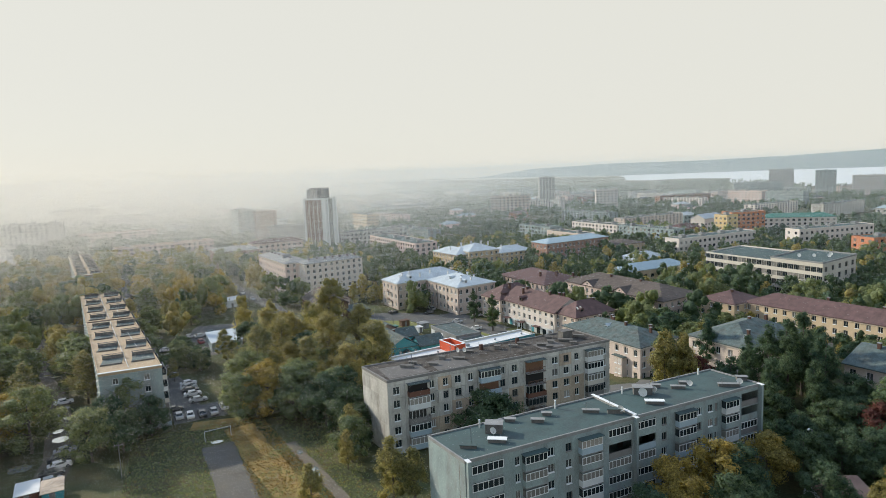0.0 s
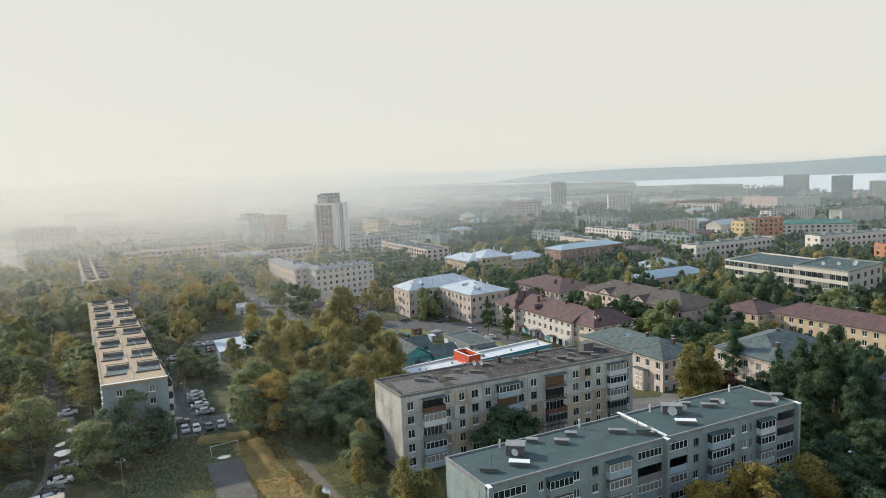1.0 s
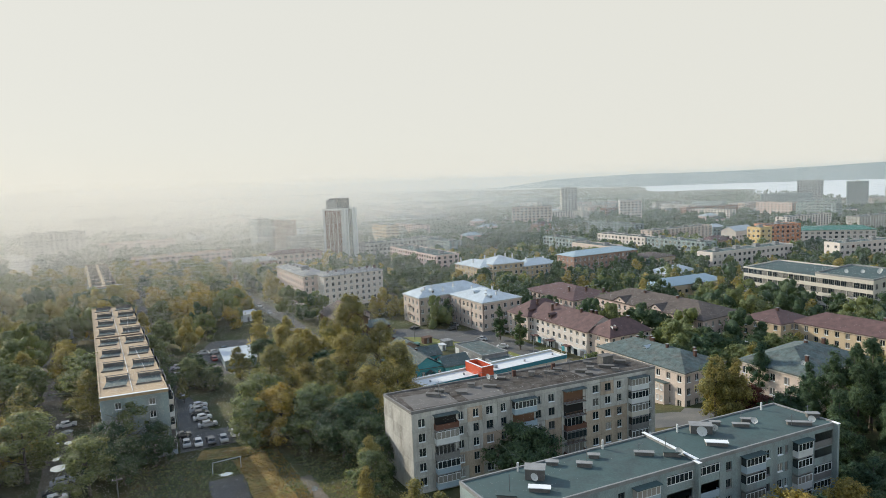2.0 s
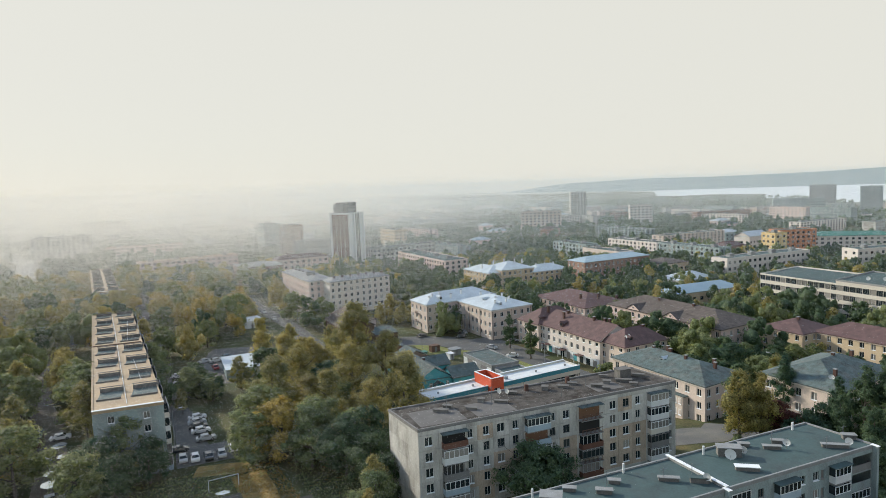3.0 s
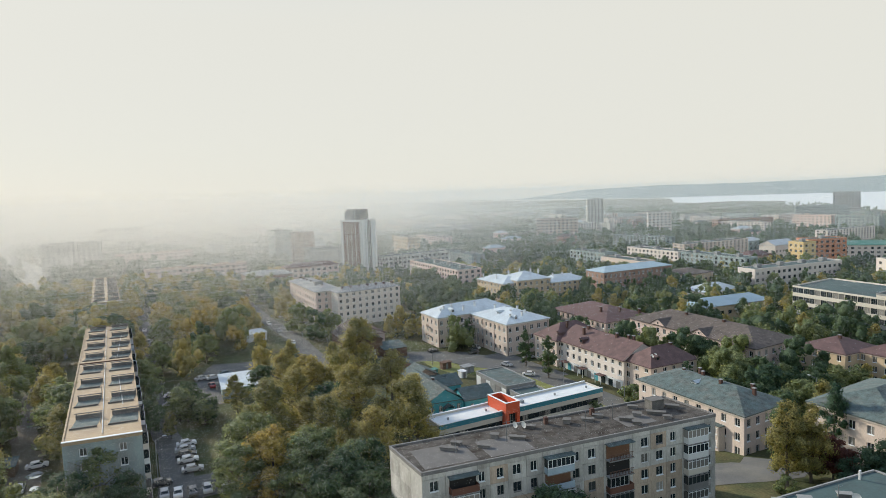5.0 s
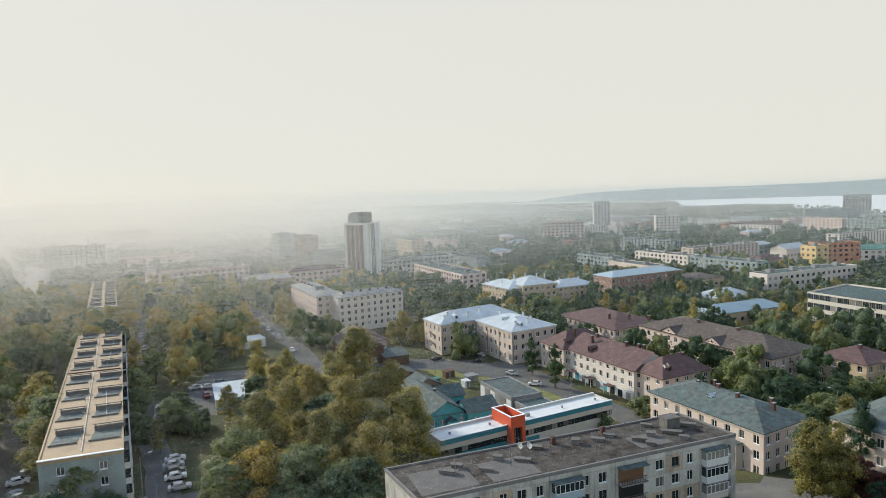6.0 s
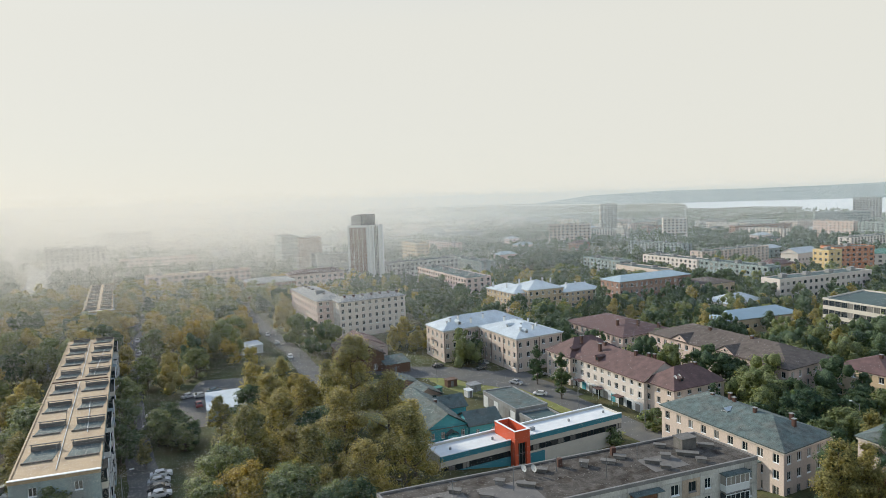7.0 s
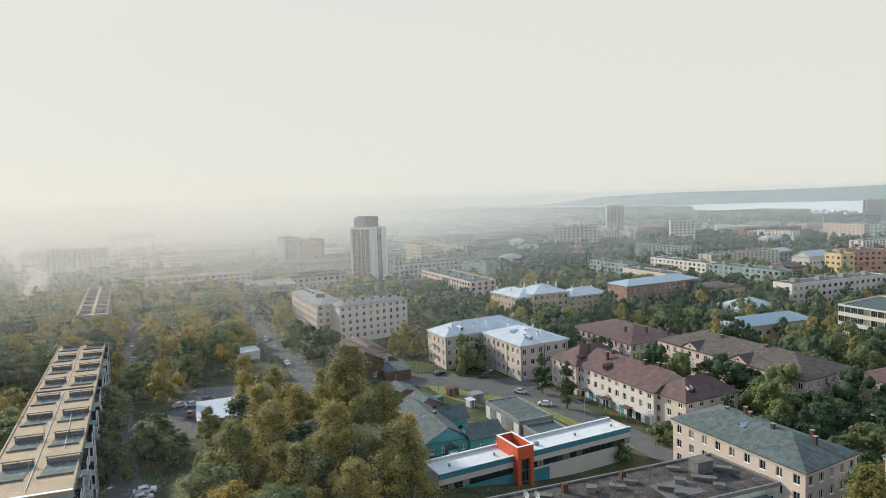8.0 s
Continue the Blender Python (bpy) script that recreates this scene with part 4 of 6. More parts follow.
for x, w in WIN1:
    for z in ROWS1:
        put_window(b1, F1, x, z, w, 1.35, material="white" if prng.random() < 0.6 else "grey_board", split=True)
for a, b in LOGGIAS1:
    for k, z in enumerate(ROWS1):
        glz = not (a > 50 and k > 2) and prng.random() < 0.85
        balcony(b1, F1, a + 0.02, b - 0.02, z - 0.74, -0.06, ("silicate", "blue_board", "silicate", "grey_board")[prng.randrange(4)], glz, h=2.45, low=1.05)
for a, b in ((9.5, 13.4), (19.8, 23.8), (40.0, 44.0), (51.0, 54.3)):
    for k, z in enumerate(ROWS1):
        balcony(b1, F1, a, b, z - 0.74, 1.0, ("silicate", "blue_board", "white_old")[prng.randrange(3)], k > 2 or prng.random() < 0.5, h=2.35, hood="bitumen" if k == 4 else None)
for x in (0.1, 30.9, 60.35):
    part("pier", Solid().box(x, -0.75, -1.4, x + 0.45, -0.004, 14.05).mesh("pier", "silicate"), b1, F1)
    part("pier_cap", Solid().box(x - 0.1, -0.85, 14.06, x + 0.55, 0.3, 14.14).mesh("pier_cap", "white"), b1, F1)
for x, h in ((0.0, 14.0),):
    part("downpipe", Solid().tube((x - 0.1, 1.6, 0), (x - 0.1, 1.6, h), 0.07, 6).mesh("downpipe", "rust"), b1, F1)
flat_roof(b1, B1, 13.9, "bitumen", 0.5, "concrete", 0.2, 0.22)
for k in range(6):
    part("joint_cover", Solid().box(-0.28, 1.86 * k - 0.4, 0, 0.28, 1.86 * k + 1.4, 0.09).mesh("joint_cover", "white"), b1, F1 @ Matrix.Translation((31.4, 0.4, 14.27)))
part("joint_kerb", Solid().box(-0.22, 0.3, 0, 0.22, 10.4, 0.36).mesh("joint_kerb", "concrete"), b1, F1 @ Matrix.Translation((31.4, 0, 13.9)))
for x, y, w, d, h, cap in ((8.9, -28, 2.6, 1.9, 1.5, "concrete"), (7.6, -31.6, 2.7, 0.9, 0.55, "white"), (2.9, -31.4, 2.4, 0.7, 0.45, "bitumen"), (13, -25.6, 1.6, 0.7, 0.5, "concrete"), (16.8, -28, 2.0, 0.7, 0.55, "concrete"),
                           (19.6, -26.2, 1.5, 0.7, 0.5, "concrete"), (26.6, -28.6, 2.6, 0.6, 0.5, "concrete"), (30, -30.6, 2.4, 0.8, 0.7, "bitumen"), (39.8, -25.6, 3.2, 1.6, 1.3, "concrete"), (38.4, -30.4, 3.0, 0.9, 0.55, "white"),
                           (44, -24.2, 1.5, 0.7, 0.5, "concrete"), (47, -26.6, 2.4, 0.6, 0.5, "concrete"), (49.4, -25.4, 1.6, 0.7, 0.5, "concrete"), (55.6, -30, 3.6, 0.6, 0.5, "concrete"), (60.2, -28.6, 1.8, 0.9, 0.7, "concrete")):
    roof_vent(b1, x, y, 13.9, w, d, h, -32, cap)
for x, y, az in ((8.0, -29.6, 215), (30.6, -31.4, 205), (38.6, -27.2, 215), (41.4, -26.8, 210), (49.0, -27.4, 205), (57.4, -30.8, 210)):
    dish(b1, x, y, 13.9, 0.55 if x != 38.6 else 0.8, az)
for x, y, h, n in ((4, -30, 2.4, 0), (17.6, -27.4, 2.6, 1), (26, -28.2, 1.8, 1), (29.6, -29.6, 2.4, 0), (47.6, -26, 2.2, 1), (54.4, -29.6, 1.8, 1), (60, -27.8, 1.8, 1)):
    mast(b1, x, y, 13.9, h, n)
for x, y, h in ((7.6, -25.4, 1.3), (22.5, -24.2, 1.4), (36.6, -24, 1.3), (55.6, -22.6, 1.3)):
    part("vent_pipe", Solid().tube((0, 0, 0), (0, 0, h), 0.16, 8).mesh("vent_pipe", "white_old"), b1, Matrix.Translation((x, y, 13.9)))

# long block beside the lane
LG = noted(quad_at((-53.6, 37.3), 1.5, 12.6, 99.2, 115.6))


def long_block(pts, label, sides=(1, 3), far=False):
    t = thing("long_block", label, "apartment block")
    s = Solid()
    for i, (p, q) in enumerate(zip(pts, pts[1:] + pts[:1])):
        m = edge_frame(p, q)
        ln = math.hypot(q[0] - p[0], q[1] - p[1])
        n = int(ln / 4.6) if ln > 30 else 2
        if far and i > 1:
            n = 0
        spots = [(ln * (k + 0.5) / max(1, n) - 0.6 + (1.3 if ln > 30 else 0), 0.7 + 2.72 * f) for k in range(n) for f in range(5)]
        wall_into(s, m, ln, -1.6, 14.1, [(x, x + 1.2, z, z + 1.4) for x, z in spots])
        for x, z in spots:
            if far:
                far_window(t, m, x, z, 1.2, 1.4)
            else:
                put_window(t, m, x, z, 1.2, 1.4)
        if i in sides:
            for k in range(n):
                if k % 3 == 2:
                    continue
                for f in range(5):
                    balcony(t, m, ln * (k + 0.5) / n - 1.9, ln * (k + 0.5) / n + 0.6, 0.1 + 2.72 * f, 0.95, ("white_old", "blue_board", "white_old", "cream_panel")[prng.randrange(4)], prng.random() < 0.8, h=2.4)
    part("wall", s.mesh("wall", "silicate"), t)
    flat_roof(t, pts, 14.15, "sandy_roof", 0.4, "sandy_roof", 0.22, 0.2)
    part("coping", Solid().box(-0.1, -0.22, 14.46, 12.7, 0.4, 14.56).mesh("coping", "white"), t, edge_frame(pts[0], pts[1]))
    return t


def roof_light(parent, m, w, d):
    """A dark felted well with a raised timber rail behind it and a low kerb before it."""
    b = part("roof_well", Solid().box(0, 0, 0, w, d, 0.05).mesh("roof_well", "slate"), parent, m)
    part("kerb", Solid().box(-0.1, -0.2, 0, w + 0.1, -0.004, 0.3).mesh("kerb", "tarred_board"), b)
    part("upstand", Solid().box(-0.1, d + 0.004, 0, w + 0.1, d + 0.3, 0.85).mesh("upstand", "tarred_board"), b)
    rail = Solid().box(-0.25, d + 0.02, 1.1, w + 0.25, d + 0.28, 1.22)
    part("rail", rail.mesh("rail", "tarred_board"), b)
    for k in range(3):
        part("post", Solid().box(-0.06, d + 0.1, 0.85, 0.06, d + 0.22, 1.1).mesh("post", "tarred_board"), b, Matrix.Translation((0.05 + (w - 0.1) * k / 2, 0, 0)))


lg = long_block(LG, "long pale five-storey block with a sandy flat roof and dark wells", (1,))
G = edge_frame(LG[0], LG[1], 14.16)
tilt_v = radians(99.2 - 1.5 - 90)
for k in range(8):
    y = 7.6 + 14.2 * k
    for x0, w in ((0.9, 4.3), (7.2, 4.6)):
        roof_light(lg, G @ Matrix.Translation((x0 - math.tan(tilt_v) * y, y, 0)), w if not (k == 0 and x0 > 5) else 4.9, 4.4 if k else 5.6)
part("roof_joint", Solid().box(0.3, 0, 0, 12.2, 0.35, 0.25).mesh("roof_joint", "rust"), lg, G @ Matrix.Translation((-math.tan(tilt_v) * 61, 61, 0)))
for k in range(6):
    mast(lg, *(G @ Vector((5.9 - math.tan(tilt_v) * (9 + 19 * k), 9 + 19 * k, 0))), 2.2, 1)
pipe = Solid()
for x0, y0, x1, y1 in ((6.2, 3, 6.2, 60), (6.3, 64, 6.1, 108), (9.8, 20, 9.2, 44), (9.0, 66, 10.4, 96)):
    pipe.tube(G @ Vector((x0 - math.tan(tilt_v) * y0, y0, 0.12)), G @ Vector((x1 - math.tan(tilt_v) * y1, y1, 0.12)), 0.07, 5)
part("roof_cable", pipe.mesh("roof_cable", "white_old"), lg)
LG2 = noted(quad_at((-82, 212), 5, 11, 100, 105))
lg2 = long_block(LG2, "long hazy five-storey block with a sandy flat roof", (), True)
G2 = edge_frame(LG2[0], LG2[1], 14.16)
for k in range(7):
    y = 5 + 14 * k
    for x0 in (0.7, 6.2):
        roof_light(lg2, G2 @ Matrix.Translation((x0 - 0.087 * y, y, 0)), 4.0, 4.2)

# white corner house on the courtyard
wh = thing("corner_house", "cream three-storey corner house with bright sheet-metal roof", "apartment house")
wing(wh, noted(quad_at((68, 122.6), 11, 19.5, 98, 26)), -6, 6.6, "render_cream", rows_of(-5, 3, 3.6, 1.4), roof_mat="zinc", rise=3.2, trim="render_white")
wing(wh, noted(quad_at((49.5, 146), 14, 36, 98, 15.5)), -6, 6.6, "render_cream", rows_of(-5, 3, 3.6, 1.4), roof_mat="zinc", rise=3.4, trim="render_white")

# maroon-roofed house
mar = thing("shop_house", "cream three-storey house with a maroon sheet roof and shops", "apartment house")
wing(mar, noted(quad_at((83, 72.5), 8, 15, 97, 32)), -6, 3.7, "render_white", rows_of(-5, 3, 3.0, 0.9), roof_mat="maroon", rise=4.4, roof="gable", trim="render_cream")
wing(mar, noted(quad_at((85.6, 63.2), 8, 18, 98, 11)), -6, 3.6, "render_cream", rows_of(-5, 3, 3.0, 0.9), roof_mat="maroon", rise=4.3, trim="render_cream")
wing(mar, noted(quad_at((77.5, 103), 8, 20, 97, 13)), -6, 3.75, "render_cream", rows_of(-5, 3, 3.0, 0.9), roof_mat="maroon", rise=4.5, trim="render_cream")

cr = block("bay_house", "cream three-storey house with grey slate hip roof", "apartment house", quad_at((76.9, 20), 12, 16, 97, 31.5), 5.3, 3, "render_cream", base=-5, roof_mat="slate", rise=3.0, trim="render_white")
hip = block("slate_house", "brick three-storey house with weathered slate hip roof", "apartment house", quad_at((91, -3), 12, 26, 97, 18), 8.5, 3, "render_cream", base=-2.5, roof_mat="slate", rise=3.6, trim="render_white")
rb = block("slate_house", "sandy three-storey house with a faded slate roof", "apartment house", quad_at((103, -52), 8, 16, 98, 31), 9, 3, "render_cream", base=-1, roof_mat="slate", rise=3.3, roof="gable")

och = thing("ochre_house", "ochre four-storey house with zinc hip roofs", "apartment house")
wing(och, noted(quad_at((112.4, 207.9), 3, 19.5, 95, 19)), -6, 8.8, "render_yellow", rows_of(-5, 4, 3.3, 1.2), roof_mat="zinc", rise=3.6, trim="render_cream")
wing(och, noted(quad_at((105.7, 210.5), 5, 15, 99, 26)), -6, 7.3, "render_yellow", rows_of(-5, 4, 3.1, 1.0), roof_mat="zinc", rise=3.0, trim="render_cream")
wing(och, noted(quad_at((131.6, 207), 7, 23, 97, 14)), -6, 6.5, "render_yellow", rows_of(-5, 4, 2.9, 1.0), roof_mat="zinc", rise=3.0, trim="render_cream")

pk = thing("pale_house", "pale pinkish five-storey house with cluttered tin roof", "apartment house")
wing(pk, noted(quad_at((11.2, 212), 10, 13, 99, 50)), -5, 11, "render_pink", rows_of(-4, 5, 3.0, 1.1), roof_mat="concrete", rise=1.8, trim="render_white")
wing(pk, noted(quad_at((19.8, 203), 14, 32.5, 98, 13)), -5, 11, "render_white", rows_of(-4, 5, 3.0, 1.1), roof_mat="concrete", rise=1.8, trim="render_white")

blue = block("brick_school", "red-brick two-tone house with pale blue sheet roof", "school", quad_at((162.2, 206), 9, 50, 95, 15.7), 9.4, 4, "red_brick", roof_mat="blue_roof", rise=2.2)
dk = block("gabled_house", "sandy old house with long brown slate roof", "house", quad_at((122, 62.5), 12, 22, 95, 56), 5, 3, "render_pink", roof_mat="brown_slate", rise=3.8)
bl2 = block("brown_house", "grey three-storey house with maroon roof", "house", quad_at((107, 119), 12, 24, 95, 36), 4, 3, "render_pink", roof_mat="maroon", rise=3.5)
OFF = noted(quad_at((204, 63), 14, 32, 92, 60))
off = thing("office", "beige four-storey office with ribbon windows and flat roof", "office")
wing(off, OFF, -6, 10, "cream_panel", rows_of(-5, 4, 3.7, 1.1), roof="flat", roof_mat="bitumen", cols=[5, 0, 0, 23], win=(2.5, 2.2), style="thin", trim="cream_panel", frames="metal")
wing(off, quad_at((203.8, 62.8), 14, 32.6, 92, 24), 10.1, 11.6, "cream_panel", [], roof="flat", roof_mat="bitumen", cols=[0, 0, 0, 0], trim="concrete")
for x, y in ((212, 80), (216, 76), (220, 72), (225, 75)):
    dish(off, x, y, 11.1, 0.8, 200)
for x, y in ((208, 84), (230, 78)):
    mast(off, x, y, 11.1, 3.5, 1)
yel = thing("yellow_house", "yellow three-storey house with a maroon sheet roof", "apartment house")
wing(yel, noted(quad_at((143.7, 51), 6, 16, 97, 15)), -6.5, 3.5, "render_yellow", rows_of(-5.5, 3, 2.9, 0.9), roof_mat="maroon", rise=3.2, trim="render_cream")
wing(yel, noted(quad_at((158, -3), 6, 14, 98, 56)), -6.5, 3.5, "render_yellow", rows_of(-5.5, 3, 2.9, 0.9), roof_mat="maroon", rise=3.4, trim="render_cream")

TW = noted(quad_at((69, 391), 45, 19.4, 135, 19.4))
tw = thing("tower_block", "white and brown fourteen-storey tower with dark plant room", "tower block")
wing(tw, TW, -8, 37, "white_old", rows_of(-5, 14, 2.95, 0.9), roof="flat", roof_mat="bitumen", cols=[2, 3, 3, 5], win=(1.15, 1.3), style="thin")
T3 = edge_frame(TW[3], TW[0])
for k in range(4):
    part("brown_panel", Solid().box(3.88 * (k + 1) - 1.6, -0.1, -4, 3.88 * (k + 1) + 1.6, -0.004, 35.5).mesh("brown_panel", "brown_board"), tw, T3)
T0 = edge_frame(TW[0], TW[1])
for k in range(3):
    part("dark_panel", Solid().box(7.0 + 2.0 * k, -0.1, -4, 8.4 + 2.0 * k, -0.004, 36.2).mesh("dark_panel", "glass" if k == 1 else "felt"), tw, T0)
for f in range(14):
    part("window_band", Solid().box(6.7, -0.16, -3.2 + 2.8 * f, 12.7, -0.105, -2.3 + 2.8 * f).mesh("window_band", "concrete"), tw, T0)
for x in (0.6, 5.4, 13.4, 18.2):
    part("pilaster", Solid().box(x, -0.6, -6, x + 0.9, -0.004, 37.2).mesh("pilaster", "white"), tw, T0)
part("plant_room", Solid().box(4, 4, 36.6, 15.5, 15.5, 45).mesh("plant_room", "felt"), tw, T0)
part("plant_room", Solid().box(2.5, 8, 36.6, 8, 17, 43.8).mesh("plant_room", "concrete"), tw, T0)


# ---- roof furniture of the nearer houses ----
def chimney(parent, x, y, z, h=1.8, w=0.7, material="brick_chimney"):
    b = part("chimney", Solid().box(-w / 2, -w / 2, -0.8, w / 2, w / 2, h).mesh("chimney", material), parent, Matrix.Translation((x, y, z)) @ Matrix.Rotation(radians(8), 4, "Z"))
    part("cap", Solid().box(-w / 2 - 0.08, -w / 2 - 0.08, h + 0.003, w / 2 + 0.08, w / 2 + 0.08, h + 0.12).mesh("cap", "concrete"), b)
    return b


def dormer(parent, x, y, z, ang, wall, roof):
    """A small roof window box under a pitched lid, facing the way ang points."""
    m = Matrix.Translation((x, y, z)) @ Matrix.Rotation(radians(ang), 4, "Z")
    b = part("dormer", Solid().box(-0.7, 0, -0.6, 0.7, 2.2, 0.9).mesh("dormer", wall), parent, m)
    s = Solid()
    s.quad((-0.9, -0.2, 0.88), (0, -0.2, 1.45), (0, 2.8, 1.45), (-0.9, 2.8, 0.88))
    s.quad((0, -0.2, 1.45), (0.9, -0.2, 0.88), (0.9, 2.8, 0.88), (0, 2.8, 1.45))
    part("dormer_roof", s.mesh("dormer_roof", roof), b)
    part("pane", Solid().box(-0.45, -0.05, -0.1, 0.45, -0.004, 0.7).mesh("pane", "glass"), b)
    return b


for x, y, z, h in ((84.5, 108, 7.6, 1.6), (87, 98, 7.4, 1.6), (84.6, 97, 6.3, 2.6), (88.5, 84, 6.6, 2.6), (90, 80, 7.4, 1.8), (90.8, 78.5, 7.4, 1.8), (97.5, 70, 6.2, 2.0)):
    chimney(mar, x, y, z, h, 0.75)
dormer(mar, 81.3, 93.5, 5.2, -83, "maroon", "maroon")
dormer(mar, 89.5, 65.2, 5.0, 8, "maroon", "maroon")
dormer(mar, 79.5, 105.5, 5.2, -83, "maroon", "maroon")
for x, y in ((88.2, 66.0), (89.8, 66.6)):
    dish(mar, x, y, 5.2, 0.6, 190)
M3 = edge_frame((79.0, 104), (82.9, 72.4))
part("shopfront", Solid().box(0.3, -0.14, -5.6, 31.5, -0.006, -2.35).mesh("shopfront", "white_old"), mar, M3)
for k in range(9):
    part("shop_door" if k % 2 else "shop_window", Solid().box(1.5 + 3.4 * k, -0.2, -5.2, 3.4 + 3.4 * k, -0.15, -2.9).mesh("shop_door", "teal" if k % 4 == 1 else "glass"), mar, M3)
for x in (4.4, 13.8, 22.5):
    part("porch_roof", Solid().box(x - 1.5, -2.2, -2.5, x + 1.5, -0.01, -2.35).mesh("porch_roof", "maroon"), mar, M3)
    for dx in (-1.3, 1.3):
        part("porch_post", Solid().tube((x + dx, -2.0, -6), (x + dx, -2.0, -2.5), 0.09, 6).mesh("porch_post", "white_old"), mar, M3)

for x, y, z in ((54, 152, 9.0), (58, 154, 9.4), (62, 151, 8.6), (68, 154, 9.3), (74, 147, 8.8), (76, 140, 8.9), (74.5, 133, 8.7), (79.5, 131, 8.9), (81, 141, 8.6), (72, 128, 8.2), (52.5, 151.2, 8.2), (77, 128.5, 8.7)):
    chimney(wh, x, y, z, 1.0, 0.6, "white_old")
for x, y, z, a in ((70.5, 136, 8.0, -82), (57, 149.6, 8.0, 12), (73.5, 126.2, 7.6, 11)):
    dormer(wh, x, y, z, a, "zinc", "zinc")
W3 = edge_frame((47.4, 161.4), (49.5, 146))
for z in (-0.2, 3.4):
    balcony(wh, W3, 6.0, 9.2, z - 1.3, 0.9, "bars", False)
for m, xs in ((edge_frame((64.4, 148.4), (68, 122.6)), (0.5, 9, 17.5)), (edge_frame((49.5, 146), (84.4, 154.7)), (0.3, 8, 15.5)), (edge_frame((68, 122.6), (87.1, 126.3)), (0.4, 9.5, 18.8))):
    for x in xs:
        part("downpipe", Solid().tube((x, -0.15, -5), (x, -0.15, 6.3), 0.08, 5).mesh("downpipe", "rust"), wh, m)

for x, y, z in ((82, 45, 7.2), (83.5, 40, 7.5), (86, 44, 7.0), (82.5, 33, 7.5), (85.5, 26, 7.0), (88, 29, 6.8)):
    chimney(cr, x, y, z, 1.6, 0.65)
dormer(cr, 79.0, 38, 6.6, -83, "zinc", "zinc")
C3 = edge_frame((73.1, 51.3), (76.9, 20))
bay = Solid()
oct_ = [(-2.1, 0.0), (-1.5, -1.3), (1.5, -1.3), (2.1, 0.0)]
for (xa, ya), (xb, yb) in zip(oct_, oct_[1:]):
    bay.quad((xa, ya, -4.6), (xb, yb, -4.6), (xb, yb, 1.6), (xa, ya, 1.6))
bay.quad(*((x * 1.08, y * 1.12 - 0.004, 1.6) for x, y in oct_))
part("bay", bay.mesh("bay", "render_cream"), cr, C3 @ Matrix.Translation((24.5, 0, 0)))
part("bay_roof", Solid().box(-2.2, -1.55, 1.61, 2.2, -0.004, 1.8).mesh("bay_roof", "slate"), cr, C3 @ Matrix.Translation((24.5, 0, 0)))
part("bay_foot", Solid().box(-2.2, -1.5, -4.9, 2.2, -0.004, -4.55).mesh("bay_foot", "render_white"), cr, C3 @ Matrix.Translation((24.5, 0, 0)))
for z in (-3.2, -0.4):
    for x in (-1.1, 0.3):
        put_window(cr, C3 @ Matrix.Translation((24.5, -1.52, 0)), x, z, 0.85, 1.5)
for x, y, z in ((96, 2, 10.4), (104, 9, 11.4), (110, 9, 11.2)):
    chimney(hip, x, y, z, 1.4, 0.65)
dish(hip, 94, 1.2, 9.6, 0.6, 200)
for x, y, z in ((106, -24, 11.6), (107.6, -36, 11.9)):
    chimney(rb, x, y, z, 1.6, 0.7)
part("plinth", Solid().box(-0.05, -0.12, -1.6, 31, -0.005, 1.6).mesh("plinth", "concrete"), rb, edge_frame((98.7, -21.3), (103, -52)))

for x, y, z in ((114, 222, 11.2), (119, 219, 12.0), (124, 216, 12.0), (128, 215, 11.6), (136, 214, 8.8), (142, 215, 8.8), (148, 216, 8.4), (102, 228, 9.6), (107, 222, 9.6)):
    chimney(och, x, y, z, 1.7, 0.6, "white_old")
for k in range(7):
    chimney(pk, 23 + 4.2 * k, 208.5 + 1.0 * k, 12.0, 1.3, 0.9)
    chimney(pk, 15.5 - 1.1 * k, 222 + 6 * k, 12.0, 1.3, 0.9)
part("roof_hut", Solid().box(-2, -2, 0, 2, 2, 2.2).mesh("roof_hut", "concrete"), pk, Matrix.Translation((14.5, 228, 12.0)))
D3 = edge_frame((117.1, 118), (122, 62.5))
for k in range(2):
    pd = Solid()
    pd.quad((-4, -0.3, 0), (4, -0.3, 0), (0, -0.3, 2.3))
    ped = part("pediment", pd.mesh("pediment", "render_pink"), dk, D3 @ Matrix.Translation((15 + 19 * k, 0, 5.0)))
    pr = Solid()
    pr.quad((-4.4, -0.6, -0.1), (0, -0.6, 2.45), (0, 6.6, 2.45), (-4.4, 0.6, -0.1))
    pr.quad((0, -0.6, 2.45), (4.4, -0.6, -0.1), (4.4, 0.6, -0.1), (0, 6.6, 2.45))
    part("pediment_roof", pr.mesh("pediment_roof", "brown_slate"), ped)
    part("round_window", Solid().tube((0, -0.36, 1.0), (0, -0.31, 1.0), 0.35, 10).mesh("round_window", "glass"), ped)
for x, y, z in ((128, 100, 8.0), (130, 84, 8.0), (112, 130, 6.6), (118, 126, 6.8), (124, 122, 6.0)):
    chimney(dk if x > 126 else bl2, x, y, z, 1.4, 0.8)
for x, y, z in ((150, 58, 5.9), (163, 30, 6.2), (163.5, 12, 6.2)):
    chimney(yel, x, y, z, 1.4, 0.8)

# ---- the shop with its orange entrance ----
S0 = edge_frame((18.3, 49.0), (66.2, 57.4))
noted(quad_at((18.3, 48), 10, 49, 98, 8))
shop = thing("shop", "low turquoise and cream shop with white flat roof and orange entrance", "shop")
SL, SD = 48.6, 7.2


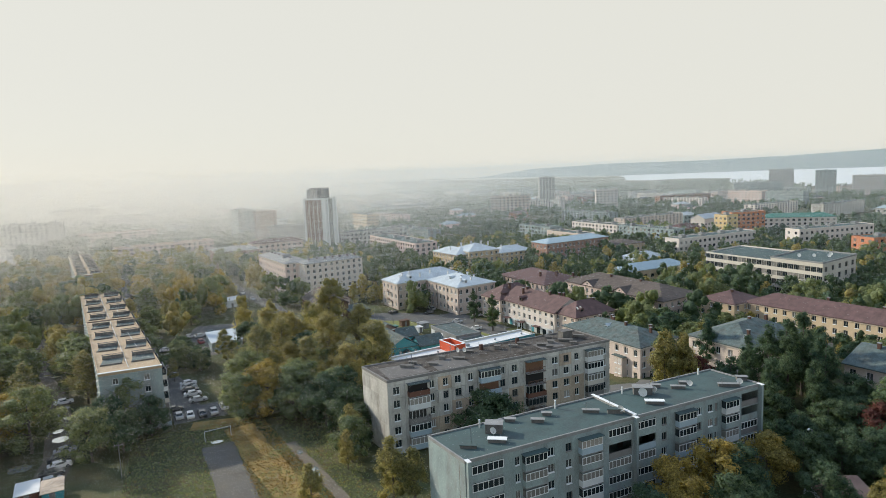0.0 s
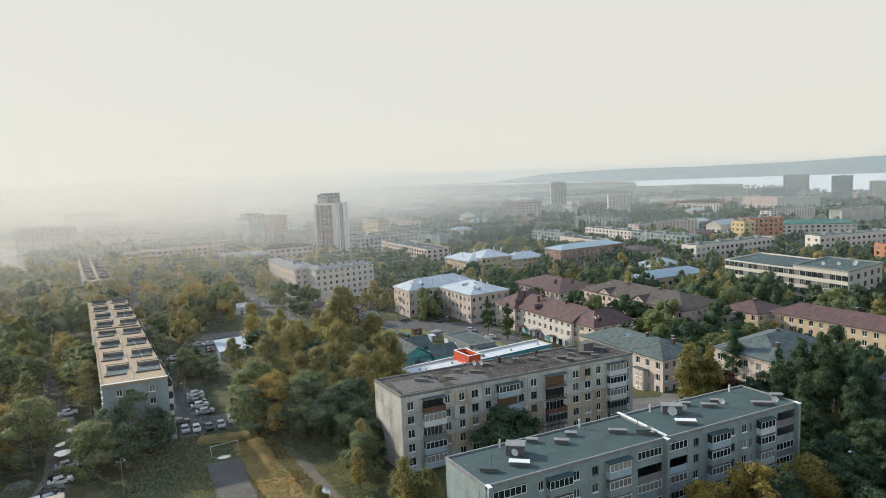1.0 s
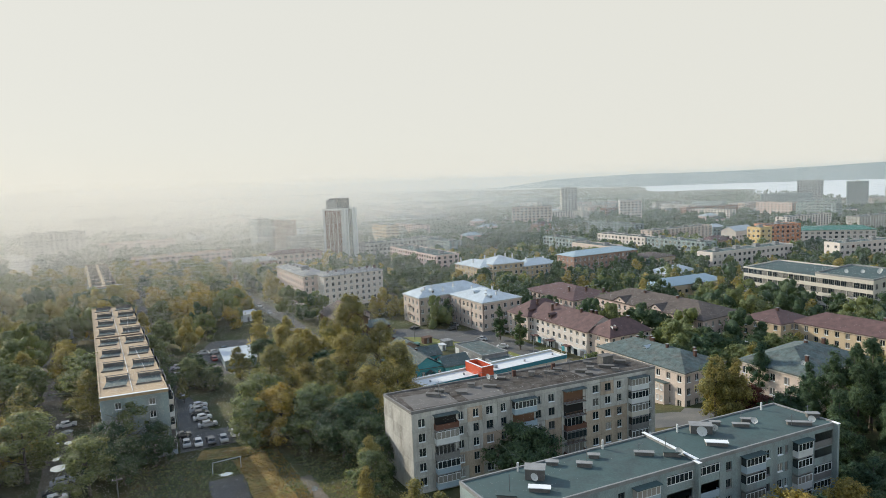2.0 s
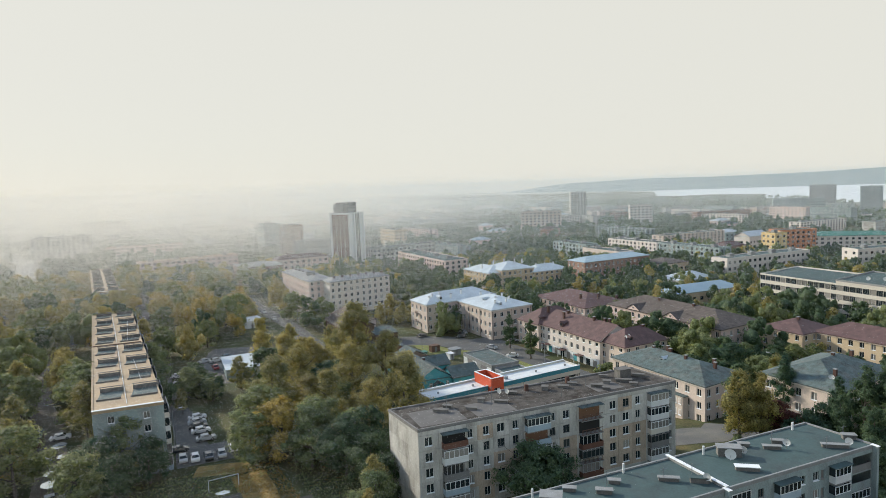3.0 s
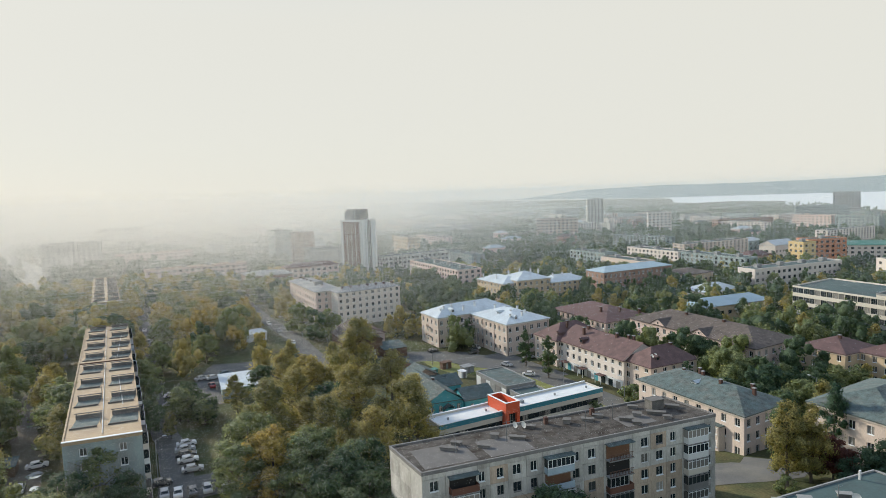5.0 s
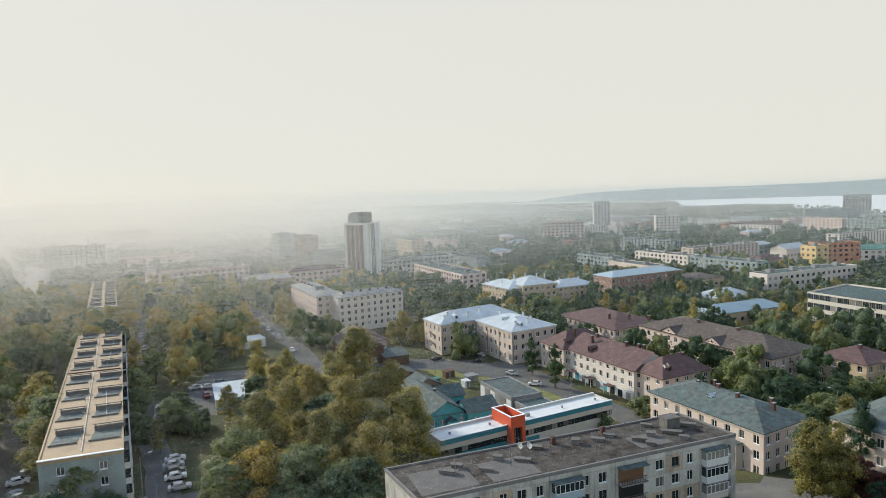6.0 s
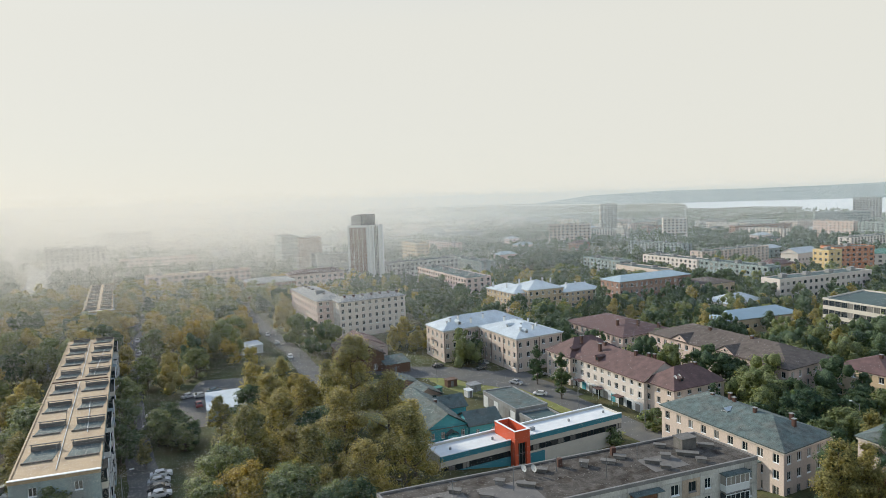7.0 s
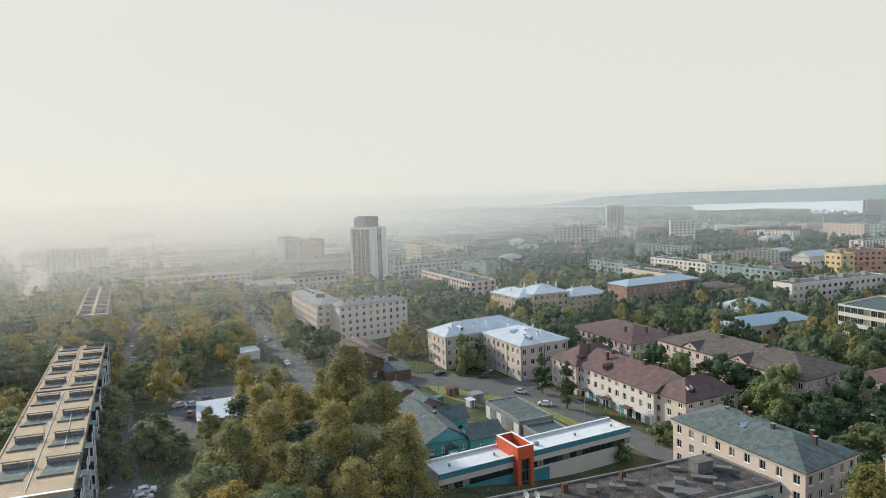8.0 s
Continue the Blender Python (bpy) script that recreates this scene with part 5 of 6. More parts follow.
def band(name, x0, x1, z0, z1, material, y0=0.0, y1=0.3):
    return part(name, Solid().box(x0, y0, z0, x1, y1, z1).mesh(name, material), shop, S0)


for x0, x1 in ((0, 17.0), (21.2, SL)):
    band("fascia", x0, x1, 1.25, 2.35, "teal_panel", -0.1)
    band("cladding", x0, x1, 0.05, 1.246, "cream_panel")
    band("cladding", x0, x1, -2.2, -1.254, "cream_panel" if x0 > 5 else "teal_panel")
    band("cladding", x0, x1, -6.5, -2.204, "teal_panel" if x0 < 5 else "cream_panel")
    n = int((x1 - x0) / 1.7)
    for k in range(n):
        put_window(shop, S0, x0 + (x1 - x0) * k / n + 0.04, -1.25, (x1 - x0) / n - 0.08, 1.3, "thin", 0.05, "dark")
band("cladding", 21.2, 26.0, -5.9, -1.7, "teal_panel", -0.06, -0.004)
band("wall", 0.0, 0.3, -6.5, 2.3, "cream_panel", 0.31, SD)
band("wall", SL - 0.3, SL, -6.5, 2.3, "cream_panel", 0.31, SD)
band("wall", 0.31, SL - 0.31, -6.5, 2.3, "cream_panel", SD - 0.3, SD)
band("roof", 0.31, SL - 0.31, 1.75, 1.9, "white_old", 0.31, SD - 0.31)
for y0 in (-0.12, SD - 0.35):
    band("parapet", -0.05, 17.2 if y0 < 0 else SL + 0.05, 2.36, 2.5, "white", y0, y0 + 0.45)
band("parapet", 21.0, SL + 0.05, 2.36, 2.5, "white", -0.12, 0.33)
for k in range(5):
    part("roof_vent", Solid().box(-0.2, -0.2, 0, 0.2, 0.2, 0.55).mesh("roof_vent", "metal"), shop, S0 @ Matrix.Translation((4 + 10.5 * k, 3.4, 1.9)))
band("air_unit", 24.6, 25.6, 1.9, 2.6, "metal", 3.0, 3.7)
for name, x0, x1, y0, y1, z0, z1 in (("leg", 17.1, 17.95, -1.6, 0.2, -6.5, 1.9), ("leg", 20.15, 21.0, -1.6, 0.2, -6.5, 1.9), ("lintel", 17.1, 21.0, -1.6, -1.25, 1.91, 4.6), ("side", 17.1, 17.45, -1.24, 6.2, 1.91, 4.6), ("side", 20.65, 21.0, -1.24, 6.2, 1.91, 4.6), ("back", 17.1, 21.0, 6.21, 6.5, 1.91, 4.6)):
    band("entrance_" + name, x0, x1, z0, z1, "orange", y0, y1)
band("entrance_coping", 17.0, 21.1, 4.61, 4.7, "white", -1.7, -1.2)
band("entrance_coping", 17.0, 17.5, 4.61, 4.7, "white", -1.19, 6.6)
band("entrance_coping", 20.6, 21.1, 4.61, 4.7, "white", -1.19, 6.6)
band("entrance_coping", 17.51, 20.59, 4.61, 4.7, "white", 6.1, 6.6)
band("entrance_deck", 17.5, 20.6, 2.0, 2.1, "metal", -1.2, 6.2)
put_window(shop, S0, 17.96, -5.6, 2.18, 7.4, "thin", -0.9, "metal")
for z in (-3.2, -0.8):
    band("transom", 17.96, 20.14, z, z + 0.12, "metal", -0.98, -0.91)

# ---- timber houses, garages and sheds in the yard ----
teal = block("timber_house", "turquoise timber house with grey slate gable roof", "house", quad_at((20.8, 67.3), 2, 10, 96, 24), 1.2, 1, "teal", base=-2.6, roof="gable", roof_mat="slate", rise=3.2, win=(0.95, 1.5), style="sash", cols=[4, 5, 2, 5])
wing(teal, noted(quad_at((30.9, 66.4), 5, 8.2, 96, 7.2)), -4.5, 1.0, "teal", [-1.5], roof="gable", roof_mat="slate", rise=2.4, win=(0.95, 1.5), style="sash", cols=[2, 1, 2, 0])
part("porch", Solid().box(25.2, 65.7, -4.2, 27.9, 67.2, -0.2).mesh("porch", "teal"), teal)
porch = Solid()
porch.quad((24.9, 65.4, -0.25), (26.55, 65.4, 0.8), (26.55, 67.3, 0.8), (24.9, 67.3, -0.25))
porch.quad((26.55, 65.4, 0.8), (28.2, 65.4, -0.25), (28.2, 67.3, -0.25), (26.55, 67.3, 0.8))
part("porch_roof", porch.mesh("porch_roof", "slate"), teal)
part("porch_window", Solid().box(25.7, 65.62, -1.7, 27.4, 65.69, -0.7).mesh("porch_window", "white"), teal)
chimney(teal, 26.5, 80, 2.6, 1.4)
block("timber_house", "small turquoise timber house with slate roof", "house", quad_at((27.8, 83.5), 5, 8.4, 96, 7.2), -0.2, 1, "teal", base=-3.4, roof="gable", roof_mat="slate", rise=2.4, win=(0.9, 1.3), cols=[0, 0, 2, 1])
block("timber_house", "brown brick cottage with grey slate roof", "house", quad_at((25.6, 97), 6, 8, 97, 8.2), -0.6, 1, "red_brick", base=-3.4, roof="gable", roof_mat="slate", rise=2.3, win=(1.2, 1.5), cols=[2, 1, 2, 2])
block("timber_house", "red brick cottage with pale slate roof", "house", quad_at((21.5, 108), 6, 9, 97, 9), -0.4, 1, "red_brick", base=-3.2, roof="gable", roof_mat="slate", rise=2.0, win=(1.0, 1.3), cols=[2, 1, 2, 2])
block("barn", "brown-roofed barn with a weathered timber wall", "barn", quad_at((13.5, 141), 6, 13, 97, 22), 1.8, 1, "brown_wood", roof="gable", roof_mat="brown_slate", rise=3.6, cols=[2, 2, 2, 2])

gar = thing("garages", "row of grey block garages under a flat felt roof", "garage")
GA = noted(quad_at((47.6, 77.6), 5, 9.6, 97, 18.2))
wing(gar, GA, -5.4, -0.5, "concrete", [], roof="flat", roof_mat="slate", cols=[0, 0, 0, 0], parapet=0.2)
GF = edge_frame(GA[3], GA[0])
for k in range(6):
    part("garage_door", Solid().box(0.5 + 3.0 * k, -0.08, -4.9, 2.9 + 3.0 * k, -0.005, -1.6).mesh("garage_door", ("white_old", "grey_board", "white_old", "concrete", "grey_board", "white_old")[k]), gar, GF)
wing(gar, noted(quad_at((49.4, 67.4), 5, 8.6, 97, 9.6)), -5.4, -1.3, "concrete", [], roof="flat", roof_mat="bitumen", cols=[0, 0, 0, 0], parapet=0.35)
for k in range(3):
    part("garage_door", Solid().box(0.5 + 3.0 * k, -0.08, -5.0, 2.8 + 3.0 * k, -0.005, -2.2).mesh("garage_door", "grey_board"), gar, edge_frame((48.2, 76.9), (49.4, 67.4)))


def hut(label, x, y, w, d, h, ang, wall, roof, slope=0.35):
    """A shed: walls, door and an overhanging lean-to roof."""
    z = ground_z(x, y)
    t = thing("shed", label, "shed", Matrix.Translation((x, y, z)) @ Matrix.Rotation(radians(ang), 4, "Z"), group="sheds")
    part("wall", Solid().box(0, 0, -0.3, w, d, h).mesh("wall", wall), t)
    s = Solid()
    v = [(-0.25, -0.25, h), (w + 0.25, -0.25, h), (w + 0.25, d + 0.25, h + slope), (-0.25, d + 0.25, h + slope)]
    s.v = v + [(a, b, c + 0.1) for a, b, c in v]
    s.f = [(3, 2, 1, 0), (4, 5, 6, 7), (0, 1, 5, 4), (1, 2, 6, 5), (2, 3, 7, 6), (3, 0, 4, 7)]
    part("roof", s.mesh("roof", roof), t)
    part("door", Solid().box(w * 0.35, -0.06, 0, w * 0.35 + 0.9, -0.004, min(1.95, h - 0.1)).mesh("door", "grey_board"), t)
    noted(quad_at((x, y), ang, w, ang + 90, d))
    return t


hut("small white kiosk with a flat lid on the grass", 43.8, 104.6, 1.8, 2.2, 2.1, 12, "white_old", "white_old", 0.1)
hut("green steel bin shelter by the yard", 35.4, 110.8, 2.6, 1.8, 1.9, 15, "green_roof", "green_roof", 0.1)
hut("rusty brown steel container on the lawn", 41.5, 117, 3.4, 2.2, 2.3, 12, "rust", "rust", 0.05)
hut("grey concrete service hut beside the kiosk", 46.4, 108.8, 3.6, 3.0, 2.2, 12, "concrete", "concrete", 0.1)
hut("pale-roofed garage shed beside the dirt lane", -64.6, 10.6, 3.4, 5, 2.0, 8, "brown_board", "white_old", 0.2)
hut("shed with a yellow corrugated roof by parked cars", -60.4, 9.4, 3.2, 5, 2.0, 8, "teal", "ochre_panel", 0.3)
hut("low grey warehouse with a pale sheet roof", -29, 98, 9.5, 15, 3.0, 5, "silicate", "zinc", 0.4)
hut("low outbuilding with a rusty red roof", 53.5, -50.5, 8.0, 6.5, 2.6, -28, "white_old", "red_brick", 0.5)
hut("small white-roofed shed under trees", 47, -55, 5, 3.4, 2.0, -20, "concrete", "white_old", 0.2)
hut("dark timber shed among trees", -74, 63, 5, 4.5, 2.2, 6, "brown_wood", "slate", 0.5)
hut("tin-roofed shed among trees", -86, 172, 9, 7, 3.0, 10, "silicate", "blue_roof", 0.6)
hut("blue-roofed shed behind the trees", -46, 255, 12, 8, 4.0, 8, "teal_panel", "blue_roof", 0.6)

block("timber_house", "long yard house with faded maroon roof and pale gable", "house", quad_at((18, 160), 8, 14, 98, 20), -0.2, 1, "render_pink", base=-4.0, roof="gable", roof_mat="maroon", rise=3.2, win=(1.1, 1.4), cols=[3, 1, 0, 4])
hut("slate-roofed timber shed between trees", 26, 138, 9, 8, 3.0, 8, "brown_wood", "slate", 1.2)
hut("sagging white sheet-roofed shed in the trees", -21, 168, 8, 6, 3.0, 20, "white_old", "white_old", 0.6)
hut("small white two-level service house in haze", -48, 417, 12, 10, 8, 8, "white_old", "white_old", 0.4)

# ---- cars ----
CARS = {}
PAINT = {"white": (0.75, 0.75, 0.73), "silver": (0.42, 0.44, 0.45), "dark": (0.025, 0.03, 0.035), "blue": (0.05, 0.12, 0.17), "red": (0.30, 0.03, 0.025), "green": (0.04, 0.10, 0.08)}


def car_meshes(colour):
    if colour in CARS:
        return CARS[colour]
    paint = bpy.data.materials.new(colour + "_car_paint")
    n, l, b = nodes_of(paint)
    b.inputs["Base Color"].default_value = (*PAINT[colour], 1)
    b.inputs["Roughness"].default_value = 0.28
    b.inputs["Coat Weight"].default_value = 0.6
    side = [(-2.1, 0.28), (-2.15, 0.62), (-2.05, 0.88), (-1.55, 0.95), (-1.05, 1.42), (0.45, 1.45), (1.15, 0.98), (1.95, 0.82), (2.12, 0.58), (2.1, 0.28)]
    half = lambda z: 0.84 if z < 0.97 else 0.64
    v = [(x, -half(z), z) for x, z in side] + [(x, half(z), z) for x, z in side]
    k = len(side)
    f = [tuple(range(k)), tuple(reversed(range(k, 2 * k)))] + [(i + k, (i + 1) % k + k, (i + 1) % k, i) for i in range(k)]
    body = mesh_of("body", v, f, paint)
    near_side, far_side = Solid(), Solid()
    near_side.quad((-1.48, -0.80, 1.0), (1.02, -0.80, 1.02), (0.43, -0.672, 1.38), (-1.05, -0.672, 1.36))
    far_side.quad((1.02, 0.80, 1.02), (-1.48, 0.80, 1.0), (-1.05, 0.672, 1.36), (0.43, 0.672, 1.38))
    screen = Solid()
    screen.quad((1.14, -0.70, 1.02), (1.14, 0.70, 1.02), (0.52, 0.60, 1.43), (0.52, -0.60, 1.43))
    rear = Solid()
    rear.quad((-1.56, 0.70, 0.98), (-1.56, -0.70, 0.98), (-1.12, -0.60, 1.40), (-1.12, 0.60, 1.40))
    wheel = Solid().tube((0, -0.1, 0), (0, 0.1, 0), 0.32, 12).mesh("wheel", "rubber")
    rim = Solid().tube((0, -0.115, 0), (0, 0.115, 0), 0.19, 8).mesh("rim", "metal")
    lamp = Solid().box(0, -0.16, 0, 0.06, 0.16, 0.13).mesh("headlight", "white")
    CARS[colour] = (body, near_side.mesh("side_window", "glass"), far_side.mesh("side_window", "glass"), screen.mesh("windscreen", "glass"), rear.mesh("rear_window", "glass"), wheel, rim, lamp)
    return CARS[colour]


def car(x, y, ang, colour, size=1.0):
    body, near_side, far_side, screen, rear, wheel, rim, lamp = car_meshes(colour)
    z = ground_z(x, y) + 0.1
    words = {"white": "white hatchback", "silver": "silver saloon", "dark": "black saloon", "blue": "dark blue car", "red": "red car", "green": "green off-roader"}[colour]
    t = thing("car", words + " parked on the asphalt", "car", Matrix.Translation((x, y, z)) @ Matrix.Rotation(radians(ang), 4, "Z") @ Matrix.Scale(size, 4), group="parked cars")
    part("body", body, t)
    part("windscreen", screen, t, Matrix.Translation((0.012, 0, 0.012)))
    part("rear_window", rear, t, Matrix.Translation((-0.012, 0, 0.012)))
    part("side_window", near_side, t)
    part("side_window", far_side, t)
    for wx in (-1.3, 1.3):
        for wy in (-0.76, 0.76):
            w = part("wheel", wheel, t, Matrix.Translation((wx, wy, 0.32)))
            part("rim", rim, w)
    for wy in (-0.6, 0.6):
        part("headlight", lamp, t, Matrix.Translation((2.08, wy, 0.58)))
    return t


for x, y, a, c in (
    (-36.4, 66.5, 8, "white"), (-36.4, 63.0, 6, "silver"), (-36.0, 59.6, 4, "dark"), (-35.4, 56.4, 6, "white"), (-34.2, 51.0, 5, "silver"), (-39.8, 46.5, 12, "dark"),
    (-38.6, 41.6, 96, "silver"), (-36.2, 41.0, 95, "white"), (-33.6, 40.6, 98, "dark"), (-31.0, 40.8, 96, "silver"), (-28.6, 43.0, 95, "white"),
    (-65.8, 66.5, 10, "white"), (-66.0, 55.5, 100, "white"), (-60.4, 32.4, 14, "silver"), (-60.8, 28.2, 12, "dark"),
    (-60.2, 24.8, 14, "white"), (-61.0, 21.4, 10, "dark"), (-60.6, 17.8, 12, "silver"),
    (-35.5, 121.3, 30, "silver"), (-32.1, 120.4, 20, "silver"), (-32.2, 111.8, 100, "red"), (-28.6, 123.5, 10, "blue"), (-38.0, 102.8, 110, "white"), (-42.8, 106.9, 0, "white"), (-42.4, 98.0, 0, "silver"), (-32.7, 93.6, 80, "dark"),
    (-1.4, 110.5, 10, "silver"), (-4.5, 160, 95, "white"), (-8, 186, 95, "silver"), (-11, 205, 95, "white"),
    (62.5, 111, -60, "silver"), (58.5, 131.9, 10, "dark"), (62.5, 139, 95, "silver"), (60.5, 136, 95, "dark"), (45.5, 141, 15, "dark"), (73.5, 116, 8, "silver"), (64.5, 98, 150, "white"), (73.6, 80, 97, "green"), (74.6, 48, 97, "white"),
    (-62.5, 212, 95, "white"), (-58, 186, 95, "silver"),
):
    car(x, y, a, c)

# ---- poles, wires, goal ----
def pole(x, y, h, lamp=False, ang=0.0):
    t = thing("street_lamp" if lamp else "utility_pole", "slim steel street lamp with a curved arm" if lamp else "weathered timber utility pole", "street lamp" if lamp else "pole", Matrix.Translation((x, y, ground_z(x, y))) @ Matrix.Rotation(radians(ang), 4, "Z"), group="poles")
    part("post", Solid().tube((0, 0, -0.3), (0, 0, h), 0.11, 7, 0.07).mesh("post", "concrete" if lamp else "grey_board"), t)
    if lamp:
        part("arm", Solid().tube((0, 0, h - 0.1), (1.6, 0, h + 0.5), 0.045, 5).mesh("arm", "metal"), t)
        part("lamp_head", Solid().box(1.45, -0.15, 0.0, 2.15, 0.15, 0.16).mesh("lamp_head", "white_old"), t, Matrix.Translation((0, 0, h + 0.42)))
    else:
        part("crossarm", Solid().box(-0.8, -0.06, h - 0.7, 0.8, 0.06, h - 0.58).mesh("crossarm", "grey_board"), t)
        for k in (-0.65, 0.65):
            part("insulator", Solid().tube((k, 0, h - 0.58), (k, 0, h - 0.38), 0.05, 6).mesh("insulator", "white"), t)
    return t


for x, y, h, lp, a in ((-40.6, 50, 8, True, 20), (-27.2, 46, 7, False, 10), (-43.5, 92, 9, False, 0), (-48, 118, 9, False, 0), (58.8, 128, 9, False, 10), (69.5, 84, 8, True, 180), (5, 132, 8, False, 90),
                       (-1, 158, 8, True, 0), (67, -38, 6.5, True, 200), (-48.5, 14.9, 7, False, 0), (76, 62, 8, True, 180), (40, 124, 8, False, 10), (120, 40, 8, True, 120)):
    pole(x, y, h, lp, a)
wire = Solid()
prev = None
for k in range(13):
    t = k / 12
    p = Vector((6.8 + 2.0 * t, 5.4 - 33.2 * t, 17.8 - 2.6 * t - 1.2 * math.sin(math.pi * t)))
    if prev is not None:
        wire.tube(prev, p, 0.011, 4)
    prev = p
tagged(new("cable", wire.mesh("cable", "concrete")), "slack aerial cable strung between two block roofs", "cable")
gz = ground_z(-31, 25.4)
goal = thing("goal", "rusty steel football goal frame without a net", "football goal", Matrix.Translation((-33.4, 24.8, gz)) @ Matrix.Rotation(radians(10), 4, "Z"))
for x in (0, 5.4):
    part("upright", Solid().tube((x, 0, -0.2), (x, 0, 2.2), 0.06, 6).mesh("upright", "white_old"), goal)
part("crossbar", Solid().tube((-0.05, 0, 2.25), (5.45, 0, 2.25), 0.06, 6).mesh("crossbar", "white_old"), goal)

# ---- the farther town ----
def far_block(name, label, p, au, lu, av, lv, zt, storeys, wall, roof="flat", roof_mat="bitumen", rise=2.5, windows=True):
    pts = noted(quad_at(p, au, lu, av, lv))
    gz = min(ground_z(*q) for q in pts)
    t = thing(name, label, "apartment block" if storeys > 2 else "house", group="far town")
    s, backs = Solid(), []
    step = (zt - gz - 0.8) / storeys
    for i, (a, b) in enumerate(zip(pts, pts[1:] + pts[:1])):
        m = edge_frame(a, b)
        ln = math.hypot(b[0] - a[0], b[1] - a[1])
        near = windows and math.hypot(p[0], p[1]) < 620
        n = max(1, int(ln / (3.8 if near else 4.6))) if i in (0, 3) else 0
        wide = 1.9 if near else 2.4
        spots = [(ln * (k + 0.5) / n - wide / 2, gz + 1.0 + step * f) for k in range(n) for f in range(storeys)]
        wall_into(s, m, ln, gz - 1.5, zt, [(x, x + wide, z, z + 1.6) for x, z in spots], 0.2)
        for x, z in spots:
            if near:
                far_window(t, m, x, z, wide, 1.6)
            else:
                backs += [tuple(m @ Vector(c)) for c in ((x, 0.2, z), (x + wide, 0.2, z), (x + wide, 0.2, z + 1.6), (x, 0.2, z + 1.6))]
    first = len(s.f)
    for k in range(0, len(backs), 4):
        s.quad(*backs[k:k + 4])
    shell = s.mesh("wall", wall)
    shell.materials.append(M["glass"])
    for face in shell.polygons[first:]:
        face.material_index = 1
    part("wall", shell, t)
    if roof == "flat":
        flat_roof(t, pts, zt - 0.2, roof_mat, 0.4, wall, 0.3, 0.35)
        n = max(1, int(max(lu, lv) / 16))
        for k in range(n):
            f = (k + 0.5) / n
            x = p[0] + math.cos(radians(au)) * lu * (f if lu > lv else 0.5) + math.cos(radians(av)) * lv * (0.5 if lu > lv else f)
            y = p[1] + math.sin(radians(au)) * lu * (f if lu > lv else 0.5) + math.sin(radians(av)) * lv * (0.5 if lu > lv else f)
            part("roof_hut", Solid().box(-1.6, -1.3, 0, 1.6, 1.3, 1.9).mesh("roof_hut", "concrete"), t, Matrix.Translation((x, y, zt - 0.2)))
    else:
        wing(t, pts, zt - 0.5, zt, wall, [], roof=roof, roof_mat=roof_mat, rise=rise, cols=[0, 0, 0, 0])
    return t


PALE, PINK = "pale five-storey panel slab in light haze", "pinkish five-storey slab in haze"
far_block("far_block", PALE, (218, 292), 8, 11, 95, 41, 9.5, 5, "silicate")
far_block("far_block", "long beige low block with a dark roof edge", (212.8, 244), 8, 12, 94, 40, 8.5, 3, "render_cream")
far_block("far_block", PALE, (266.2, 216), 8, 11, 95, 52, 9.5, 5, "silicate")
far_block("far_block", PALE, (261.4, 270), 8, 11, 95, 52, 9.5, 5, "render_white")
far_block("far_block", "white four-storey slab with turquoise tint", (232, 174), 4, 66, 94, 11, 9.5, 4, "render_white")
far_block("far_block", "white four-storey slab among trees", (318, 164), -6, 60, 84, 11, 9.5, 4, "render_white")
far_block("far_block", PINK, (100.5, 265), 12, 17, 96, 77, 9.2, 5, "render_pink")
far_block("far_block", "grey slab with a ribbed upper storey", (83, 380), 14, 58, 104, 12, 9, 4, "panel")
far_block("far_block", "yellow end-walled block in haze", (142, 530), 10, 14, 98, 40, 12, 5, "render_yellow")
far_block("far_block", "hazy white nine-storey block", (13, 525), 8, 16, 98, 34, 25, 9, "silicate")
far_block("far_block", "hazy red-brick nine-storey block", (29, 520), 8, 20, 98, 22, 23, 9, "red_brick")
far_block("far_block", "hazy white five-storey block", (50, 556), 8, 14, 98, 20, 12, 5, "white_old")
far_block("far_block", "low hazy factory hall", (40, 488), 4, 44, 94, 26, 9, 2, "concrete")
far_block("far_block", PINK, (-80, 372), 14, 66, 104, 12, 11, 5, "render_pink", roof_mat="sandy_roof")
far_block("far_block", PINK, (-122, 520), 6, 62, 96, 12, 12, 5, "render_pink", roof_mat="sandy_roof")
far_block("far_block", "hazy grey eight-storey block", (-188, 560), 5, 48, 95, 14, 22, 8, "panel")
far_block("far_block", "hazy grey nine-storey block", (-206, 900), 8, 60, 98, 14, 22, 9, "panel")
far_block("far_block", "brown-red brick house with a tin roof", (-17, 314), 8, 27, 98, 26, 8.5, 4, "red_brick", "hip", "concrete", 2.2)
far_block("far_block", "hazy pinkish house with a dark hip roof", (8, 345), 8, 36, 98, 12, 9, 4, "render_pink", "hip", "maroon", 2.4)
far_block("far_tower", "grey hazy fifteen-storey tower", (488, 758), -25, 24, 65, 20, 38, 15, "panel")
far_block("far_block", "cream seven-storey block in haze", (332, 620), -28, 50, 62, 14, 19, 7, "render_cream")
far_block("far_block", "white stepped block in haze", (504, 632), -30, 30, 60, 14, 19, 7, "render_white")
far_block("far_tower", "grey sixteen-storey tower by the lake", (1040, 806), -50, 44, 40, 22, 30, 15, "panel")
far_block("far_tower", "grey slab tower by the lake", (955, 640), -50, 30, 40, 18, 29, 13, "silicate")
far_block("far_block", "white stepped slab by the lake", (990, 600), -52, 60, 38, 16, 19, 9, "render_white")
far_block("far_block", "pale slab near the lake", (900, 760), -40, 80, 50, 14, 10, 6, "silicate")
